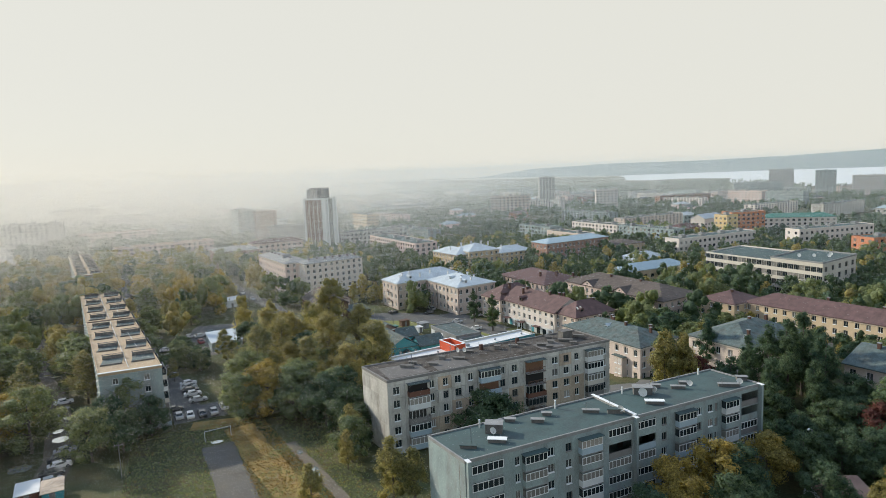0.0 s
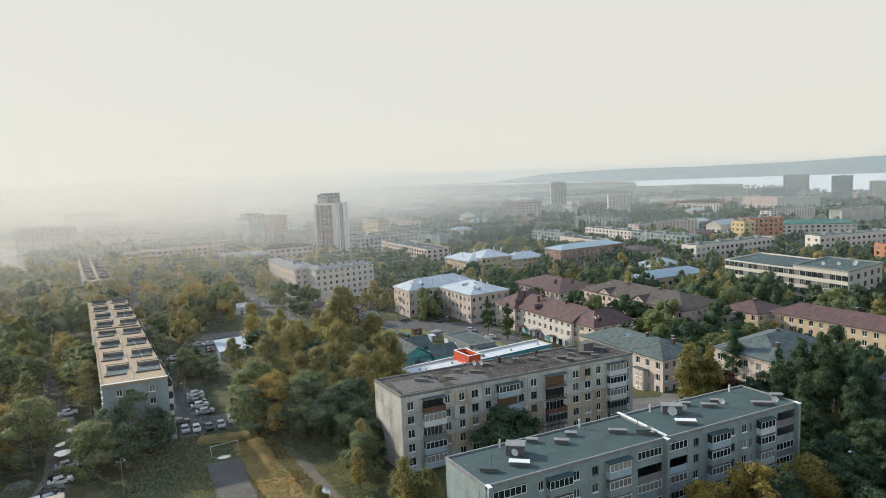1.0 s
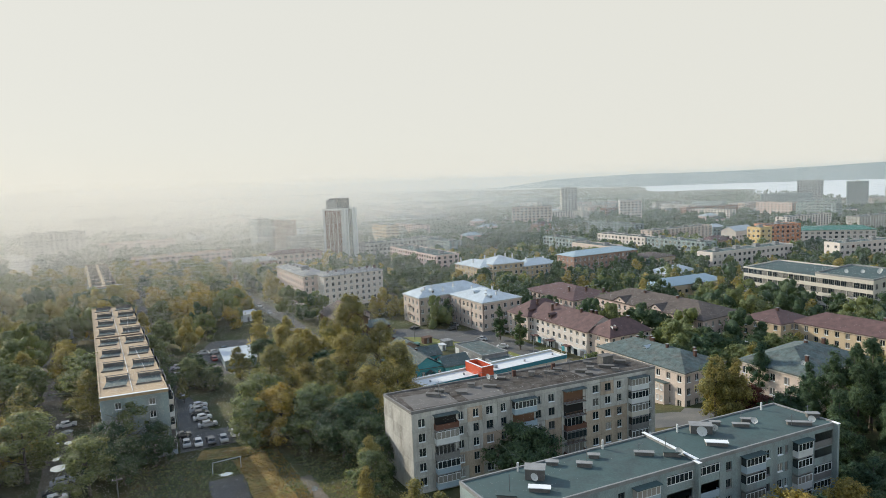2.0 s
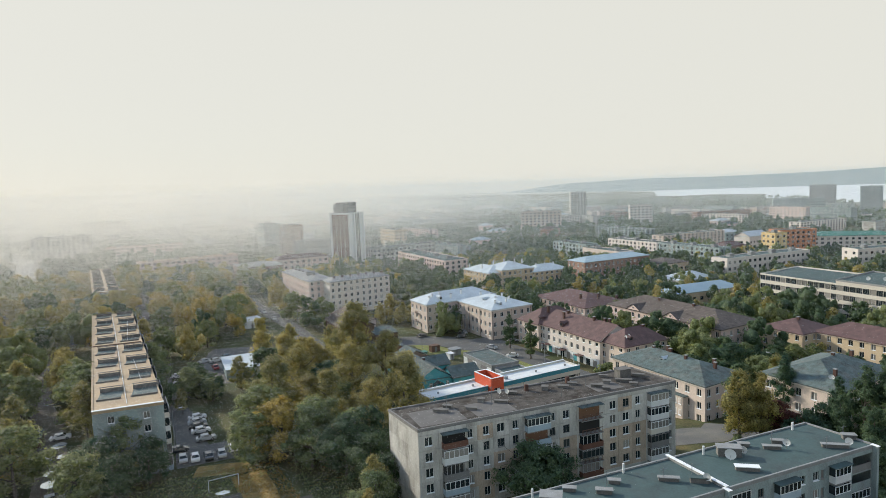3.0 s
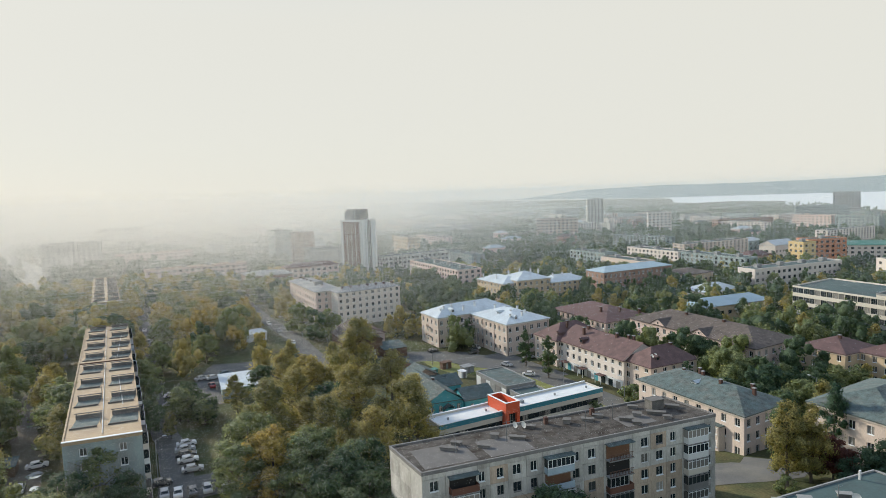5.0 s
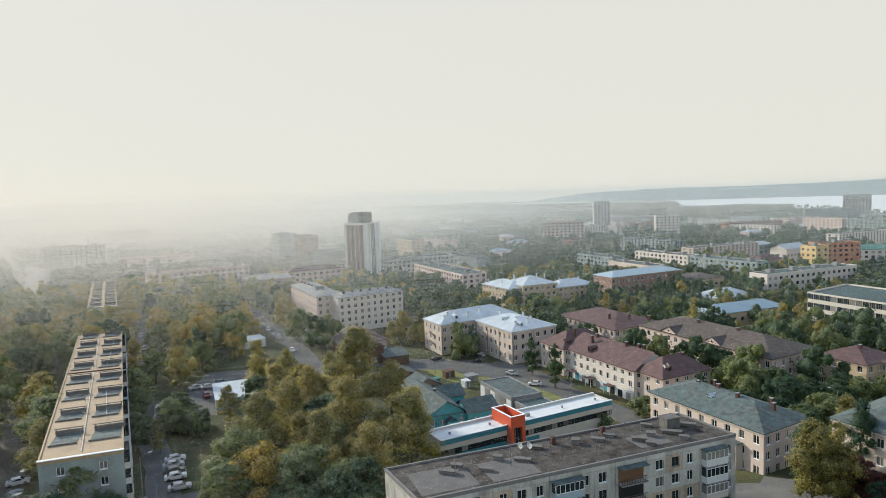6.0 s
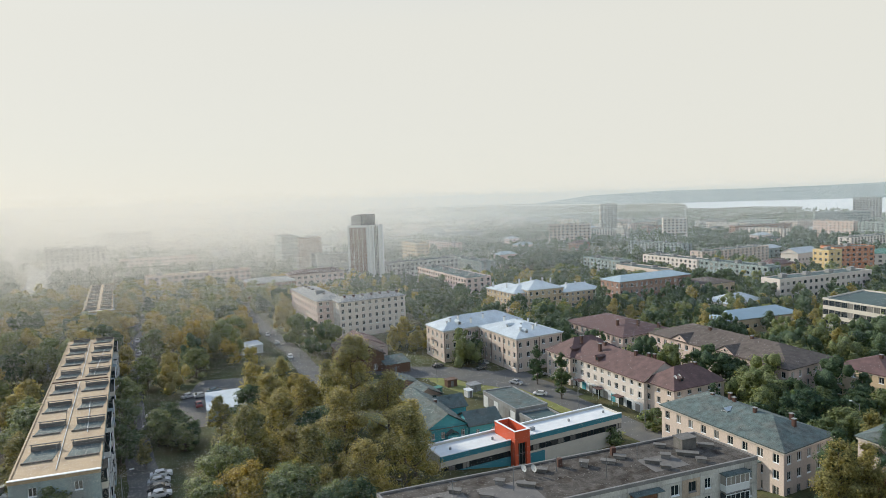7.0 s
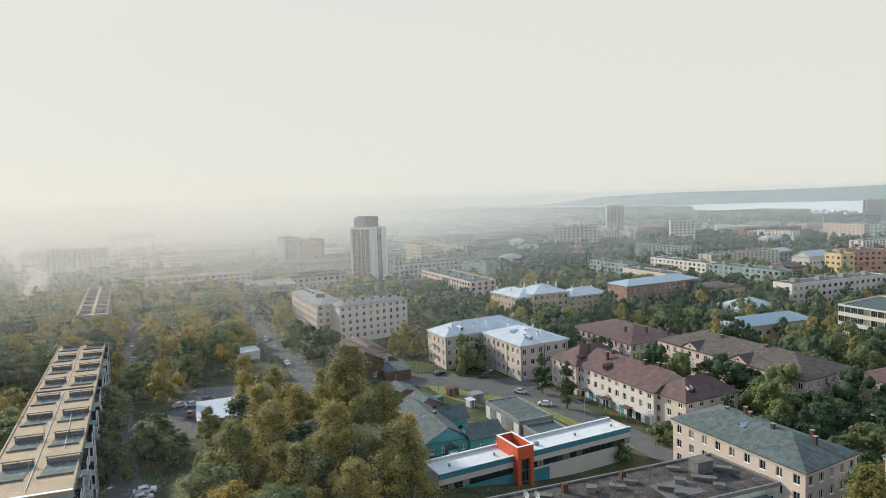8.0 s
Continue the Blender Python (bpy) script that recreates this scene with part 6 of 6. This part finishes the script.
far_block("far_block", PALE, (649, 422), 8, 12, 98, 48, 12.5, 6, "silicate")
far_block("far_block", PALE, (641, 474), 8, 12, 98, 48, 12.5, 6, "render_pink")
far_block("far_block", "long red-brick slab among trees", (567, 574), -8, 80, 82, 12, 8, 5, "red_brick")
far_block("far_block", "yellow stepped block beside a brick tower", (336, 238), 0, 11, 90, 12, 13.5, 5, "bright_yellow")
far_block("far_block", "orange-red brick block with a dark stair tower", (347, 244), -16, 27, 74, 14, 14.5, 6, "bright_brick")
far_block("far_block", "white block with a green sheet roof", (386, 250), -36, 52, 54, 14, 7.5, 4, "render_white", "hip", "green_roof", 2.8)
far_block("far_house", "white house with a pale gable roof", (360, 284), 12, 26, 102, 13, 6.5, 2, "render_white", "gable", "zinc", 3.5)
far_block("far_house", "small brick house with red roof", (304, 250), 10, 22, 100, 13, 5, 2, "red_brick", "hip", "maroon", 3)
far_block("far_house", "yellow two-storey house with brown roof", (215, 204), 9, 20, 97, 20, 4.5, 2, "render_yellow", "hip", "brown_slate", 2.4)
far_block("far_house", "low house with a bright sheet roof", (198, 171), 5, 24, 95, 15, 0.5, 1, "render_white", "hip", "zinc", 3.2)
far_block("far_house", "yellow house with a pale blue hip roof", (158.4, 127), 3, 38, 96, 12, 3.6, 2, "render_yellow", "hip", "blue_roof", 2.8)
far_block("far_block", "orange-brick block among trees", (318, 118), -6, 44, 84, 14, 8, 4, "bright_brick")
town_rng = random.Random(14)
made = 0
while made < 105:
    a, d = radians(town_rng.uniform(20, 100) if made < 80 else town_rng.uniform(26, 78)), math.sqrt(town_rng.uniform(520 ** 2, 1700 ** 2)) if made < 80 else town_rng.uniform(480, 1150)
    x, y = -25 + d * math.cos(a), -90 + d * math.sin(a)
    if not free(x, y, 35 if made < 80 else 22) or ground_z(x, y) < LAKE + 3:
        continue
    made += 1
    tall = town_rng.random()
    wall_kind = ("silicate", "render_white", "render_cream", "render_pink", "red_brick", "panel")[town_rng.randrange(6)]
    gzz = ground_z(x, y)
    if tall < 0.35:
        far_block("far_house", "small hazy house among far treetops", (x, y), 9, town_rng.uniform(14, 24), 98, 11, gzz + 8, 2, wall_kind, "hip", ("zinc", "slate", "maroon", "blue_roof")[town_rng.randrange(4)], 2.6, False)
    else:
        along = town_rng.random() < 0.5
        far_block("far_block", "hazy slab block among far treetops", (x, y), 8, 75 if along else 12, 98, 12 if along else 70, gzz + (12 if tall < 0.95 else 20), 5 if tall < 0.95 else 8, wall_kind, windows=False)


# ---- trees ----
def crown_lobes(rng, h, r, foot, kind="round", n=46):
    """Uneven lobes of a crown: place and radius of each."""
    lobes = []
    n = 16 if kind == "bush" else n
    grow = (46 / n) ** 0.36 if kind != "bush" else 1.0
    for k in range(n):
        t = rng.random() ** 0.8
        if kind == "tall":
            env = r * (0.35 + 0.75 * math.sin(math.pi * min(1, 0.12 + 0.85 * t)) ** 0.8) * (1 - 0.35 * t)
        elif kind == "spruce":
            env = r * (1.02 - t)
        else:
            env = r * math.sqrt(max(0.05, 1 - (1.55 * t - 0.62) ** 2))
        a = rng.random() * 2 * math.pi
        d = env * rng.uniform(0.25, 0.85)
        z = foot + (h - foot) * (0.06 + 0.88 * t)
        lobes.append((d * math.cos(a), d * math.sin(a), z, grow * (rng.uniform(0.27, 0.44) if kind == "tall" else rng.uniform(0.19, 0.36)) * r * (0.75 if t > 0.8 else 1)))
    lobes.append((0, 0, h - 0.18 * r, 0.25 * r))
    return np.array(lobes)


def crown_points(rng, lobes, h, foot, leaves, size):
    """Corners of leaf sprays set round the lobes, with gaps between."""
    w = lobes[:, 3] ** 2
    L = lobes[rng.choice(len(lobes), leaves, p=w / w.sum())]
    d = rng.normal(size=(leaves, 3))
    d /= np.linalg.norm(d, axis=1)[:, None]
    rad = L[:, 3] * (0.6 + 0.48 * rng.random(leaves) ** 0.6)
    c = L[:, :3] + d * rad[:, None] * np.array([1, 1, 0.85])
    core = c - np.array([0, 0, foot + 0.45 * (h - foot)])
    core /= np.linalg.norm(core * np.array([1, 1, 0.6]), axis=1)[:, None] + 1e-6
    out = 0.6 * d + 0.6 * core + rng.normal(size=(leaves, 3)) * 0.36 + np.array([0, 0, 0.15])
    out /= np.linalg.norm(out, axis=1)[:, None]
    a = np.cross(out, rng.normal(size=(leaves, 3)))
    a /= np.linalg.norm(a, axis=1)[:, None]
    b = np.cross(out, a)
    s = size * rng.uniform(0.55, 1.25, leaves)[:, None]
    e = s * rng.uniform(0.5, 0.9, leaves)[:, None]
    return np.stack([c - a * s, c - b * e + out * s * 0.25, c + a * s, c + b * e + out * s * 0.25], 1).reshape(-1, 3)


G5 = (1 + 5 ** 0.5) / 2
BALL = np.array([(x, y * G5, 0) for x in (-1, 1) for y in (-1, 1)] + [(0, x, y * G5) for x in (-1, 1) for y in (-1, 1)] + [(y * G5, 0, x) for x in (-1, 1) for y in (-1, 1)]) / math.sqrt(1 + G5 * G5)
BALL_FACES = np.array([f if np.dot(np.cross(BALL[f[1]] - BALL[f[0]], BALL[f[2]] - BALL[f[0]]), BALL[f[0]]) > 0 else (f[0], f[2], f[1])
                       for f in ((i, j, k) for i in range(12) for j in range(i + 1, 12) for k in range(j + 1, 12)) if all(np.linalg.norm(BALL[f[p]] - BALL[f[q]]) < 1.06 for p, q in ((0, 1), (1, 2), (0, 2)))])


def inner_foliage(rng, lobes, share=0.72, flat=0.85):
    """The dense inner foliage of each lobe as an uneven lump."""
    n = len(lobes)
    r = lobes[:, 3][:, None, None] * share * rng.uniform(0.6, 1.2, (n, 12, 1))
    v = lobes[:, None, :3] + BALL[None] * r * np.array([1, 1, flat])
    f = BALL_FACES[None] + 12 * np.arange(n)[:, None, None]
    return v.reshape(-1, 3), f.reshape(-1, 3)


def leaf_mesh(name, v, materials, index=None, corners=4, lumps=None, lump_index=None):
    me = bpy.data.meshes.new(name)
    v = np.asarray(v, dtype=np.float32)
    n, loops = len(v) // corners, np.arange(len(v), dtype=np.int32)
    starts = np.arange(0, len(v), corners, dtype=np.int32)
    index = np.zeros(n, dtype=np.int32) if index is None else np.asarray(index, dtype=np.int32)
    if lumps is not None:
        lv, lf = lumps
        starts = np.concatenate([starts, len(loops) + 3 * np.arange(len(lf), dtype=np.int32)]).astype(np.int32)
        loops = np.concatenate([loops, len(v) + lf.ravel()]).astype(np.int32)
        v = np.concatenate([v, lv]).astype(np.float32)
        index = np.concatenate([index, np.zeros(len(lf), dtype=np.int32) if lump_index is None else lump_index]).astype(np.int32)
    me.vertices.add(len(v))
    me.vertices.foreach_set("co", v.ravel())
    me.loops.add(len(loops))
    me.loops.foreach_set("vertex_index", loops)
    me.polygons.add(len(starts))
    me.polygons.foreach_set("loop_start", starts)
    for k in materials:
        me.materials.append(M[k])
    me.polygons.foreach_set("material_index", index)
    me.update(calc_edges=True)
    return me


def crown_mesh(name, seed, h, r, foot, leaves, size, material, kind="round", share=0.58):
    rng = np.random.default_rng(seed)
    lobes = crown_lobes(rng, h, r, foot, kind)
    return leaf_mesh(name, crown_points(rng, lobes, h, foot, leaves, size), [material], lumps=inner_foliage(rng, lobes, share, 1.15))


def trunk_mesh(name, seed, h, r, foot):
    rng = random.Random(seed)
    s = Solid()
    tr = 0.022 * h
    lean = (rng.uniform(-0.3, 0.3), rng.uniform(-0.3, 0.3))
    s.tube((0, 0, -0.4), (lean[0] * 0.4, lean[1] * 0.4, foot), tr, 7, tr * 0.8)
    s.tube((lean[0] * 0.4, lean[1] * 0.4, foot), (lean[0], lean[1], h * 0.86), tr * 0.8, 6, tr * 0.15)
    for k in range(7):
        z = foot + (h - foot) * rng.uniform(0.0, 0.6)
        a = rng.uniform(0, 6.28)
        q = r * rng.uniform(0.5, 0.8)
        s.tube((lean[0] * 0.7, lean[1] * 0.7, z), (q * math.cos(a), q * math.sin(a), z + q * rng.uniform(0.5, 1.1)), tr * 0.35, 4, tr * 0.08)
    return s.mesh(name, "bark")


KINDS = {}
for key, h, r, foot, kind, mat, words in (
    ("poplar", 17, 4.6, 0.9, "tall", "leaf_olive", "tall leafy poplar with green and gold leaves"),
    ("birch", 13, 3.2, 1.0, "tall", "leaf_olive", "slender birch with olive and yellow leaves"),
    ("alder", 15, 3.0, 1.0, "tall", "leaf_dark", "tall dark birch with a thin crown"),
    ("linden", 11, 4.4, 0.8, "round", "leaf_green", "broad green linden tree"),
    ("maple", 9, 3.8, 0.6, "round", "leaf_dark", "dense dark green tree"),
    ("gold", 9, 3.6, 0.7, "round", "leaf_gold", "tree with golden leaves"),
    ("rowan", 7, 2.8, 1.2, "round", "leaf_red", "rowan with reddish leaves"),
    ("spruce", 10, 2.8, 0.8, "spruce", "leaf_dark", "dark conifer standing close to a wall"),
    ("bush", 3.2, 2.2, 0.1, "bush", "leaf_green", "rounded green shrub beside the street"),
):
    variants = []
    for v in range(3):
        tk = trunk_mesh("trunk", 31 * v + len(key), h, r, foot)
        near = crown_mesh("crown", 100 + 7 * v + len(key), h, r, foot, 1200 if kind == "bush" else 8200 if key == "poplar" else 6000, 0.14, mat, kind)
        mid = crown_mesh("crown", 200 + 7 * v + len(key), h, r, foot, 2400 if kind != "bush" else 500, 0.25, mat, kind)
        variants.append((tk, near, mid))
    KINDS[key] = (h, kind, words, variants, r, foot, mat)

tree_rng = random.Random(5)
PLACED = []


def tree(key, x, y, height, near=True, spread=1.3):
    h, kind, words, variants, _, _, _ = KINDS[key]
    tk, cn, cm = variants[tree_rng.randrange(3)]
    s = height / h
    spread = 1.05 if key in ("birch", "alder") else spread
    m = Matrix.LocRotScale((x, y, ground_z(x, y)), Euler((0, 0, tree_rng.uniform(0, 6.28))), (s * spread, s * spread, s))
    t = thing("shrub" if kind == "bush" else "tree", words, "shrub" if kind == "bush" else "tree", m, group="shrubs" if kind == "bush" else "town trees")
    part("trunk" if kind != "bush" else "stems", tk, t)
    part("crown", cn if near else cm, t)
    PLACED.append((x, y))
    return t


# an open yard beside the side street keeps clear of trees
CLEARING = [(-18.3, 127.1), (-5.9, 93.4), (-1.3, 93.7), (-2.3, 184.2), (-16.3, 175.6)]

# trees that stand out singly
for key, x, y, h in (
    ("poplar", -14, 70, 18.5), ("poplar", -19, 50, 18), ("poplar", -12, 59, 18), ("poplar", 4, 71, 25), ("poplar", 11, 63, 18), ("poplar", 8, 37, 18.5), ("birch", 12.5, 47, 16),
    ("linden", -23, 41, 14), ("linden", -25, 33, 11), ("poplar", -8, 40, 16), ("linden", -14, 27, 13), ("poplar", -1, 50, 19), ("linden", -6, 26, 11), ("poplar", 0, 32, 15),
    ("maple", -8.5, 21, 12), ("maple", -5, 14, 10), ("linden", -12, 31, 13), ("maple", -3.5, 9, 8), ("linden", -7.5, 1, 9), ("maple", -4, 24, 12),
    ("birch", -6.5, 6, 10), ("maple", 18.5, -4.5, 11.5), ("maple", 22, -4.8, 10), ("linden", -48.5, 38, 13), ("maple", -53, 32, 11), ("maple", -44, 33.5, 9), ("linden", -54.5, 25, 11), ("maple", -49, 27, 9),
    ("linden", -62.5, 77, 15), ("poplar", -60, 64, 14), ("linden", -66, 90, 13), ("birch", -9, -2, 8), ("birch", -40, 72, 7), ("linden", -37, 84, 7), ("linden", -33, 80, 6.5),
    ("birch", 69.5, 2, 16), ("alder", 72, 4.5, 17), ("birch", 74.5, 1.5, 15), ("alder", 89.5, 9.5, 16), ("alder", 87, -6, 14), ("birch", 100, 21, 14), ("bush", 67, 0, 3), ("bush", 76, 3, 3.5), ("alder", 68.5, 108, 13), ("alder", 69, 93, 14),
    ("gold", 41.5, -41, 11), ("gold", 34, -40, 9.5), ("maple", 45, -43, 10), ("gold", 54, -40, 9.5), ("maple", 55, -50, 8), ("maple", 38, -47, 9), ("birch", -5, -18, 12), ("birch", -2, -19.5, 10),
    ("birch", -18, -15, 9), ("maple", 25, -44, 8.5), ("gold", 66, -55, 8), ("alder", 90, -14, 19), ("alder", 86, -12, 18), ("alder", 95, -14, 20), ("alder", 80, -12, 13), ("alder", 93, -20, 18), ("alder", 97, -9, 16), ("maple", 76, -6, 7), ("alder", 84, -19, 17), ("alder", 88.5, -24, 18), ("alder", 82, -27, 14), ("alder", 79.5, -19, 13), ("maple", 75, -22, 9), ("maple", 86, -31, 9), ("maple", 91, -29, 10), ("rowan", 94, -36, 9), ("maple", 72, -13, 8),
    ("rowan", 78, 0, 8.5), ("rowan", 83, -40, 9), ("maple", 80, -8, 10), ("bush", 63.3, 56.6, 4.5), ("bush", 78.6, 62.5, 5), ("bush", 55.7, 147.9, 4.5), ("linden", -39, 85, 9), ("maple", -37.5, 93, 8), ("linden", -50.3, 106, 12), ("linden", -47.8, 89, 11), ("maple", -45.4, 76, 9), ("linden", -48, 134, 11), ("birch", -43, 142, 11), ("linden", -35, 143, 10), ("maple", -33, 83, 7),
    ("linden", -52, 179, 11), ("poplar", -45, 175, 13), ("linden", -37, 176, 12), ("birch", -56, 150, 12), ("linden", 130, 119, 11), ("maple", 130, 101, 12), ("linden", 131, 87, 11), ("maple", 117, 57, 10), ("linden", 122, 120, 11), ("linden", 110, 98, 10), ("linden", 121, 52, 9), ("maple", 116, 78, 11), ("linden", 113, 68, 11),
    ("linden", 113, 58, 10), ("maple", 126, 45, 9), ("linden", 112, 88, 10), ("linden", 132, 44, 9), ("linden", 139, 43, 8),
):
    tree(key, x, y, h, near=math.hypot(x + 25, y + 70) < 150 and x < 110)

# the wooded yards: the nearest trees singly, those behind them as one mass
SPECIES = ("linden", "poplar", "birch", "maple", "poplar", "linden", "gold", "birch")
EAST = ("maple", "alder", "birch", "alder", "maple", "linden")
SPOTS = []
for x0, x1, y0, y1, gap, hs in (
    (-160, -66, -30, 330, 7.8, (10, 17)), (-40, 2, 80, 330, 8.0, (9, 16)), (-75, -40, 160, 330, 8.4, (9, 15)), (-45, -36, 60, 110, 6, (5, 8)),
    (5, 50, 160, 330, 8, (8, 13)), (85, 330, -60, 330, 7.4, (8, 14)), (55, 112, 128, 330, 8, (8, 14)), (-26, -1, 24, 66, 7, (9, 14)),
    (66, 100, -60, -20, 5.0, (5, 9)), (28, 62, -60, -38, 6.5, (7, 9)), (-30, 60, 330, 420, 8, (8, 12)),
):
    for _ in range(int((x1 - x0) * (y1 - y0) / (gap * gap) * 1.6)):
        x, y = tree_rng.uniform(x0, x1), tree_rng.uniform(y0, y1)
        if -42 < x < -25 and y < 38 or 16 < x < 70 and 40 < y < 128 or 10 < x < 58 and 180 < y < 206 or 96 < x < 150 and 196 < y < 212 and tree_rng.random() < 0.6 or 60 < x < 80 and -20 < y < 20:
            continue
        if free(x, y) and not inside(x, y, CLEARING, 0.5) and noise.noise((x * 0.03, y * 0.03, 4.0)) > -0.42 and all((x - a) ** 2 + (y - b) ** 2 > (gap * 0.72) ** 2 for a, b in PLACED):
            PLACED.append((x, y))
            SPOTS.append((math.hypot(x + 25, y + 90), x, y, tree_rng.uniform(*hs) * (0.55 if 112 < x < 160 and -50 < y < 52 else 1), SPECIES[tree_rng.randrange(8)] if x < 60 else EAST[tree_rng.randrange(6) if y > -15 else 4]))
SPOTS.sort()
for d, x, y, h, key in SPOTS[:205]:
    tree(key, x, y, h, near=d < 150)
mass, index, lump_v, lump_f, lump_index = [], [], [], [], []
mats = sorted({KINDS[k][6] for k in SPECIES + EAST})
mass_rng = np.random.default_rng(8)
for d, x, y, h, key in SPOTS[205:]:
    kh, kind, _, _, r, foot, mat = KINDS[key]
    n = 520 if d < 260 else 300
    lobes = crown_lobes(mass_rng, h, r * h / kh * mass_rng.uniform(1.1, 1.45), foot * h / kh, kind, 16)
    at = np.array([x, y, ground_z(x, y)])
    mass.append(crown_points(mass_rng, lobes, h, foot * h / kh, n, 0.37 if d < 260 else 0.5) + at)
    index.append(np.full(n, mats.index(mat)))
    lv, lf = inner_foliage(mass_rng, lobes, 0.66, 1.25)
    lump_f.append(lf + 12 * 17 * len(lump_v))
    lump_v.append(lv + at)
    lump_index.append(np.full(len(lf), mats.index(mat)))
tagged(new("yard_trees", leaf_mesh("yard_trees", np.concatenate(mass), mats, np.concatenate(index), lumps=(np.concatenate(lump_v), np.concatenate(lump_f)), lump_index=np.concatenate(lump_index))), "dense green and golden trees filling the yards", "trees", kind="stuff")

# far woods and gardens
def far_woods(name, label, count, near, far, seed, a0, a1, leaves, size, crowded):
    rng = np.random.default_rng(seed)
    blobs = []
    while len(blobs) < count:
        a = radians(rng.uniform(a0, a1))
        d = math.sqrt(rng.uniform(near ** 2, far ** 2))
        x, y = -25 + d * math.cos(a), -90 + d * math.sin(a)
        z = ground_z(x, y)
        if z < LAKE + 1 or not free(x, y, 5) or noise.noise((x * 0.008, y * 0.008, 1.0)) < -0.25:
            continue
        blobs.append((x, y, z, rng.uniform(6, 12)))
    tops = []
    for x, y, z, h in blobs:
        w = h * rng.uniform(0.26, 0.4)
        tops += [(x, y, z + 0.42 * h, w), (x + rng.uniform(-0.6, 0.6) * w, y + rng.uniform(-0.6, 0.6) * w, z + 0.74 * h, 0.66 * w)]
        if crowded:
            tops += [(x + rng.uniform(-0.9, 0.9) * w, y + rng.uniform(-0.9, 0.9) * w, z + rng.uniform(0.35, 0.6) * h, 0.6 * w)]
    lobes = np.array(tops)
    v = crown_points(rng, lobes, 8.0, 1.0, leaves * count, size)
    return tagged(new(name, leaf_mesh(name, v, ["leaf_far"], lumps=inner_foliage(rng, lobes, 0.86, 1.35))), label, "trees", kind="stuff")


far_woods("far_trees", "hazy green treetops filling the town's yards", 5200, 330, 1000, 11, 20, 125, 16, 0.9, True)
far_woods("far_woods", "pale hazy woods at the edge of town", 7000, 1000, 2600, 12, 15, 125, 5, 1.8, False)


# evening haze imitated: hair-thin pale slivers hanging level over the town, thicker to the west and far off
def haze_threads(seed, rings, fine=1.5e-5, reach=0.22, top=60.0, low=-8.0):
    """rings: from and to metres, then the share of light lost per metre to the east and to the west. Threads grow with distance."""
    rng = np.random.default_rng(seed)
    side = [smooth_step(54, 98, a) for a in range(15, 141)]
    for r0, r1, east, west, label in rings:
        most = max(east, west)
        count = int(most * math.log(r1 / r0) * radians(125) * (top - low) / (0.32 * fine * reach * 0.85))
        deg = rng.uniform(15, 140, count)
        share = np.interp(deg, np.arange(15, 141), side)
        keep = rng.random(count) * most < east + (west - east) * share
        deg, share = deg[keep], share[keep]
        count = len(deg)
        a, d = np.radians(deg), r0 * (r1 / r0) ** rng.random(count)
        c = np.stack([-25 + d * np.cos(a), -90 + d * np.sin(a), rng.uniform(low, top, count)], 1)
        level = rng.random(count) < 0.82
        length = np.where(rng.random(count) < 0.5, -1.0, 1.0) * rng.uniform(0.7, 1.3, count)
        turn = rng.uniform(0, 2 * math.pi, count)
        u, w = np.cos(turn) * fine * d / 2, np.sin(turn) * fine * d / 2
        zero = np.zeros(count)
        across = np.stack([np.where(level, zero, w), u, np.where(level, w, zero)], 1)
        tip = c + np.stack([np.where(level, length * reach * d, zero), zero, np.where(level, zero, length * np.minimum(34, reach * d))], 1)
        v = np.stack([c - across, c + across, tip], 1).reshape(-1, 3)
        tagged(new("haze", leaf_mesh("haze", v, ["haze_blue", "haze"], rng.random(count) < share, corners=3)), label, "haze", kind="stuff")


# the nearest ring is added to veil and lift the dark near yards
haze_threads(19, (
    (45, 130, 0.0, 0.00028, "sparse pale slivers veiling the near yards like haze"),
    (230, 470, 0.0005, 0.0022, "pale slivers standing in for haze between the blocks"),
    (470, 900, 0.0008, 0.0030, "pale slivers standing in for haze over the far town"),
    (900, 1900, 0.0006, 0.0030, "dense pale slivers standing in for haze at the edge of town"),
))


# rough grass round the pitch
def grass_tufts(count, seed):
    rng = np.random.default_rng(seed)
    pts, index = [], []
    while len(pts) < count:
        x, y = rng.uniform(-48, -6), rng.uniform(-45, 34)
        pitch, path = -29.2 - 0.08 * y, -14.3 - 0.165 * y
        dry = pitch + 3 < x < path - 0.8
        if abs(x - pitch) < 2.9 and y < 23 or abs(x - path) < 0.9 or not dry and rng.random() < 0.45:
            continue
        pts.append((x, y, ground_z(x, y)))
        index += [1 if rng.random() < (0.8 if dry else 0.1) * (0.4 + noise.noise((x * 0.2, y * 0.2, 3.0)) + 0.6) else 0] * 2
    c = np.repeat(np.array(pts), 2, 0)
    n = len(c)
    a = rng.uniform(0, 2 * math.pi, n)
    h, w = rng.uniform(0.06, 0.22, n), rng.uniform(0.04, 0.12, n)
    c[:, :2] += rng.normal(size=(n, 2)) * 0.12
    side = np.stack([np.cos(a) * w, np.sin(a) * w, np.zeros(n)], 1)
    up = np.stack([rng.normal(size=n) * 0.15, rng.normal(size=n) * 0.15, h], 1)
    v = np.stack([c - side, c + side, c + side * 0.6 + up, c - side * 0.7 + up * 0.9], 1).reshape(-1, 3)
    tagged(new("grass", leaf_mesh("grass", v, ["leaf_green", "leaf_straw"], index)), "rough green and golden grass round the pitch", "grass", kind="stuff")


grass_tufts(20000, 40)
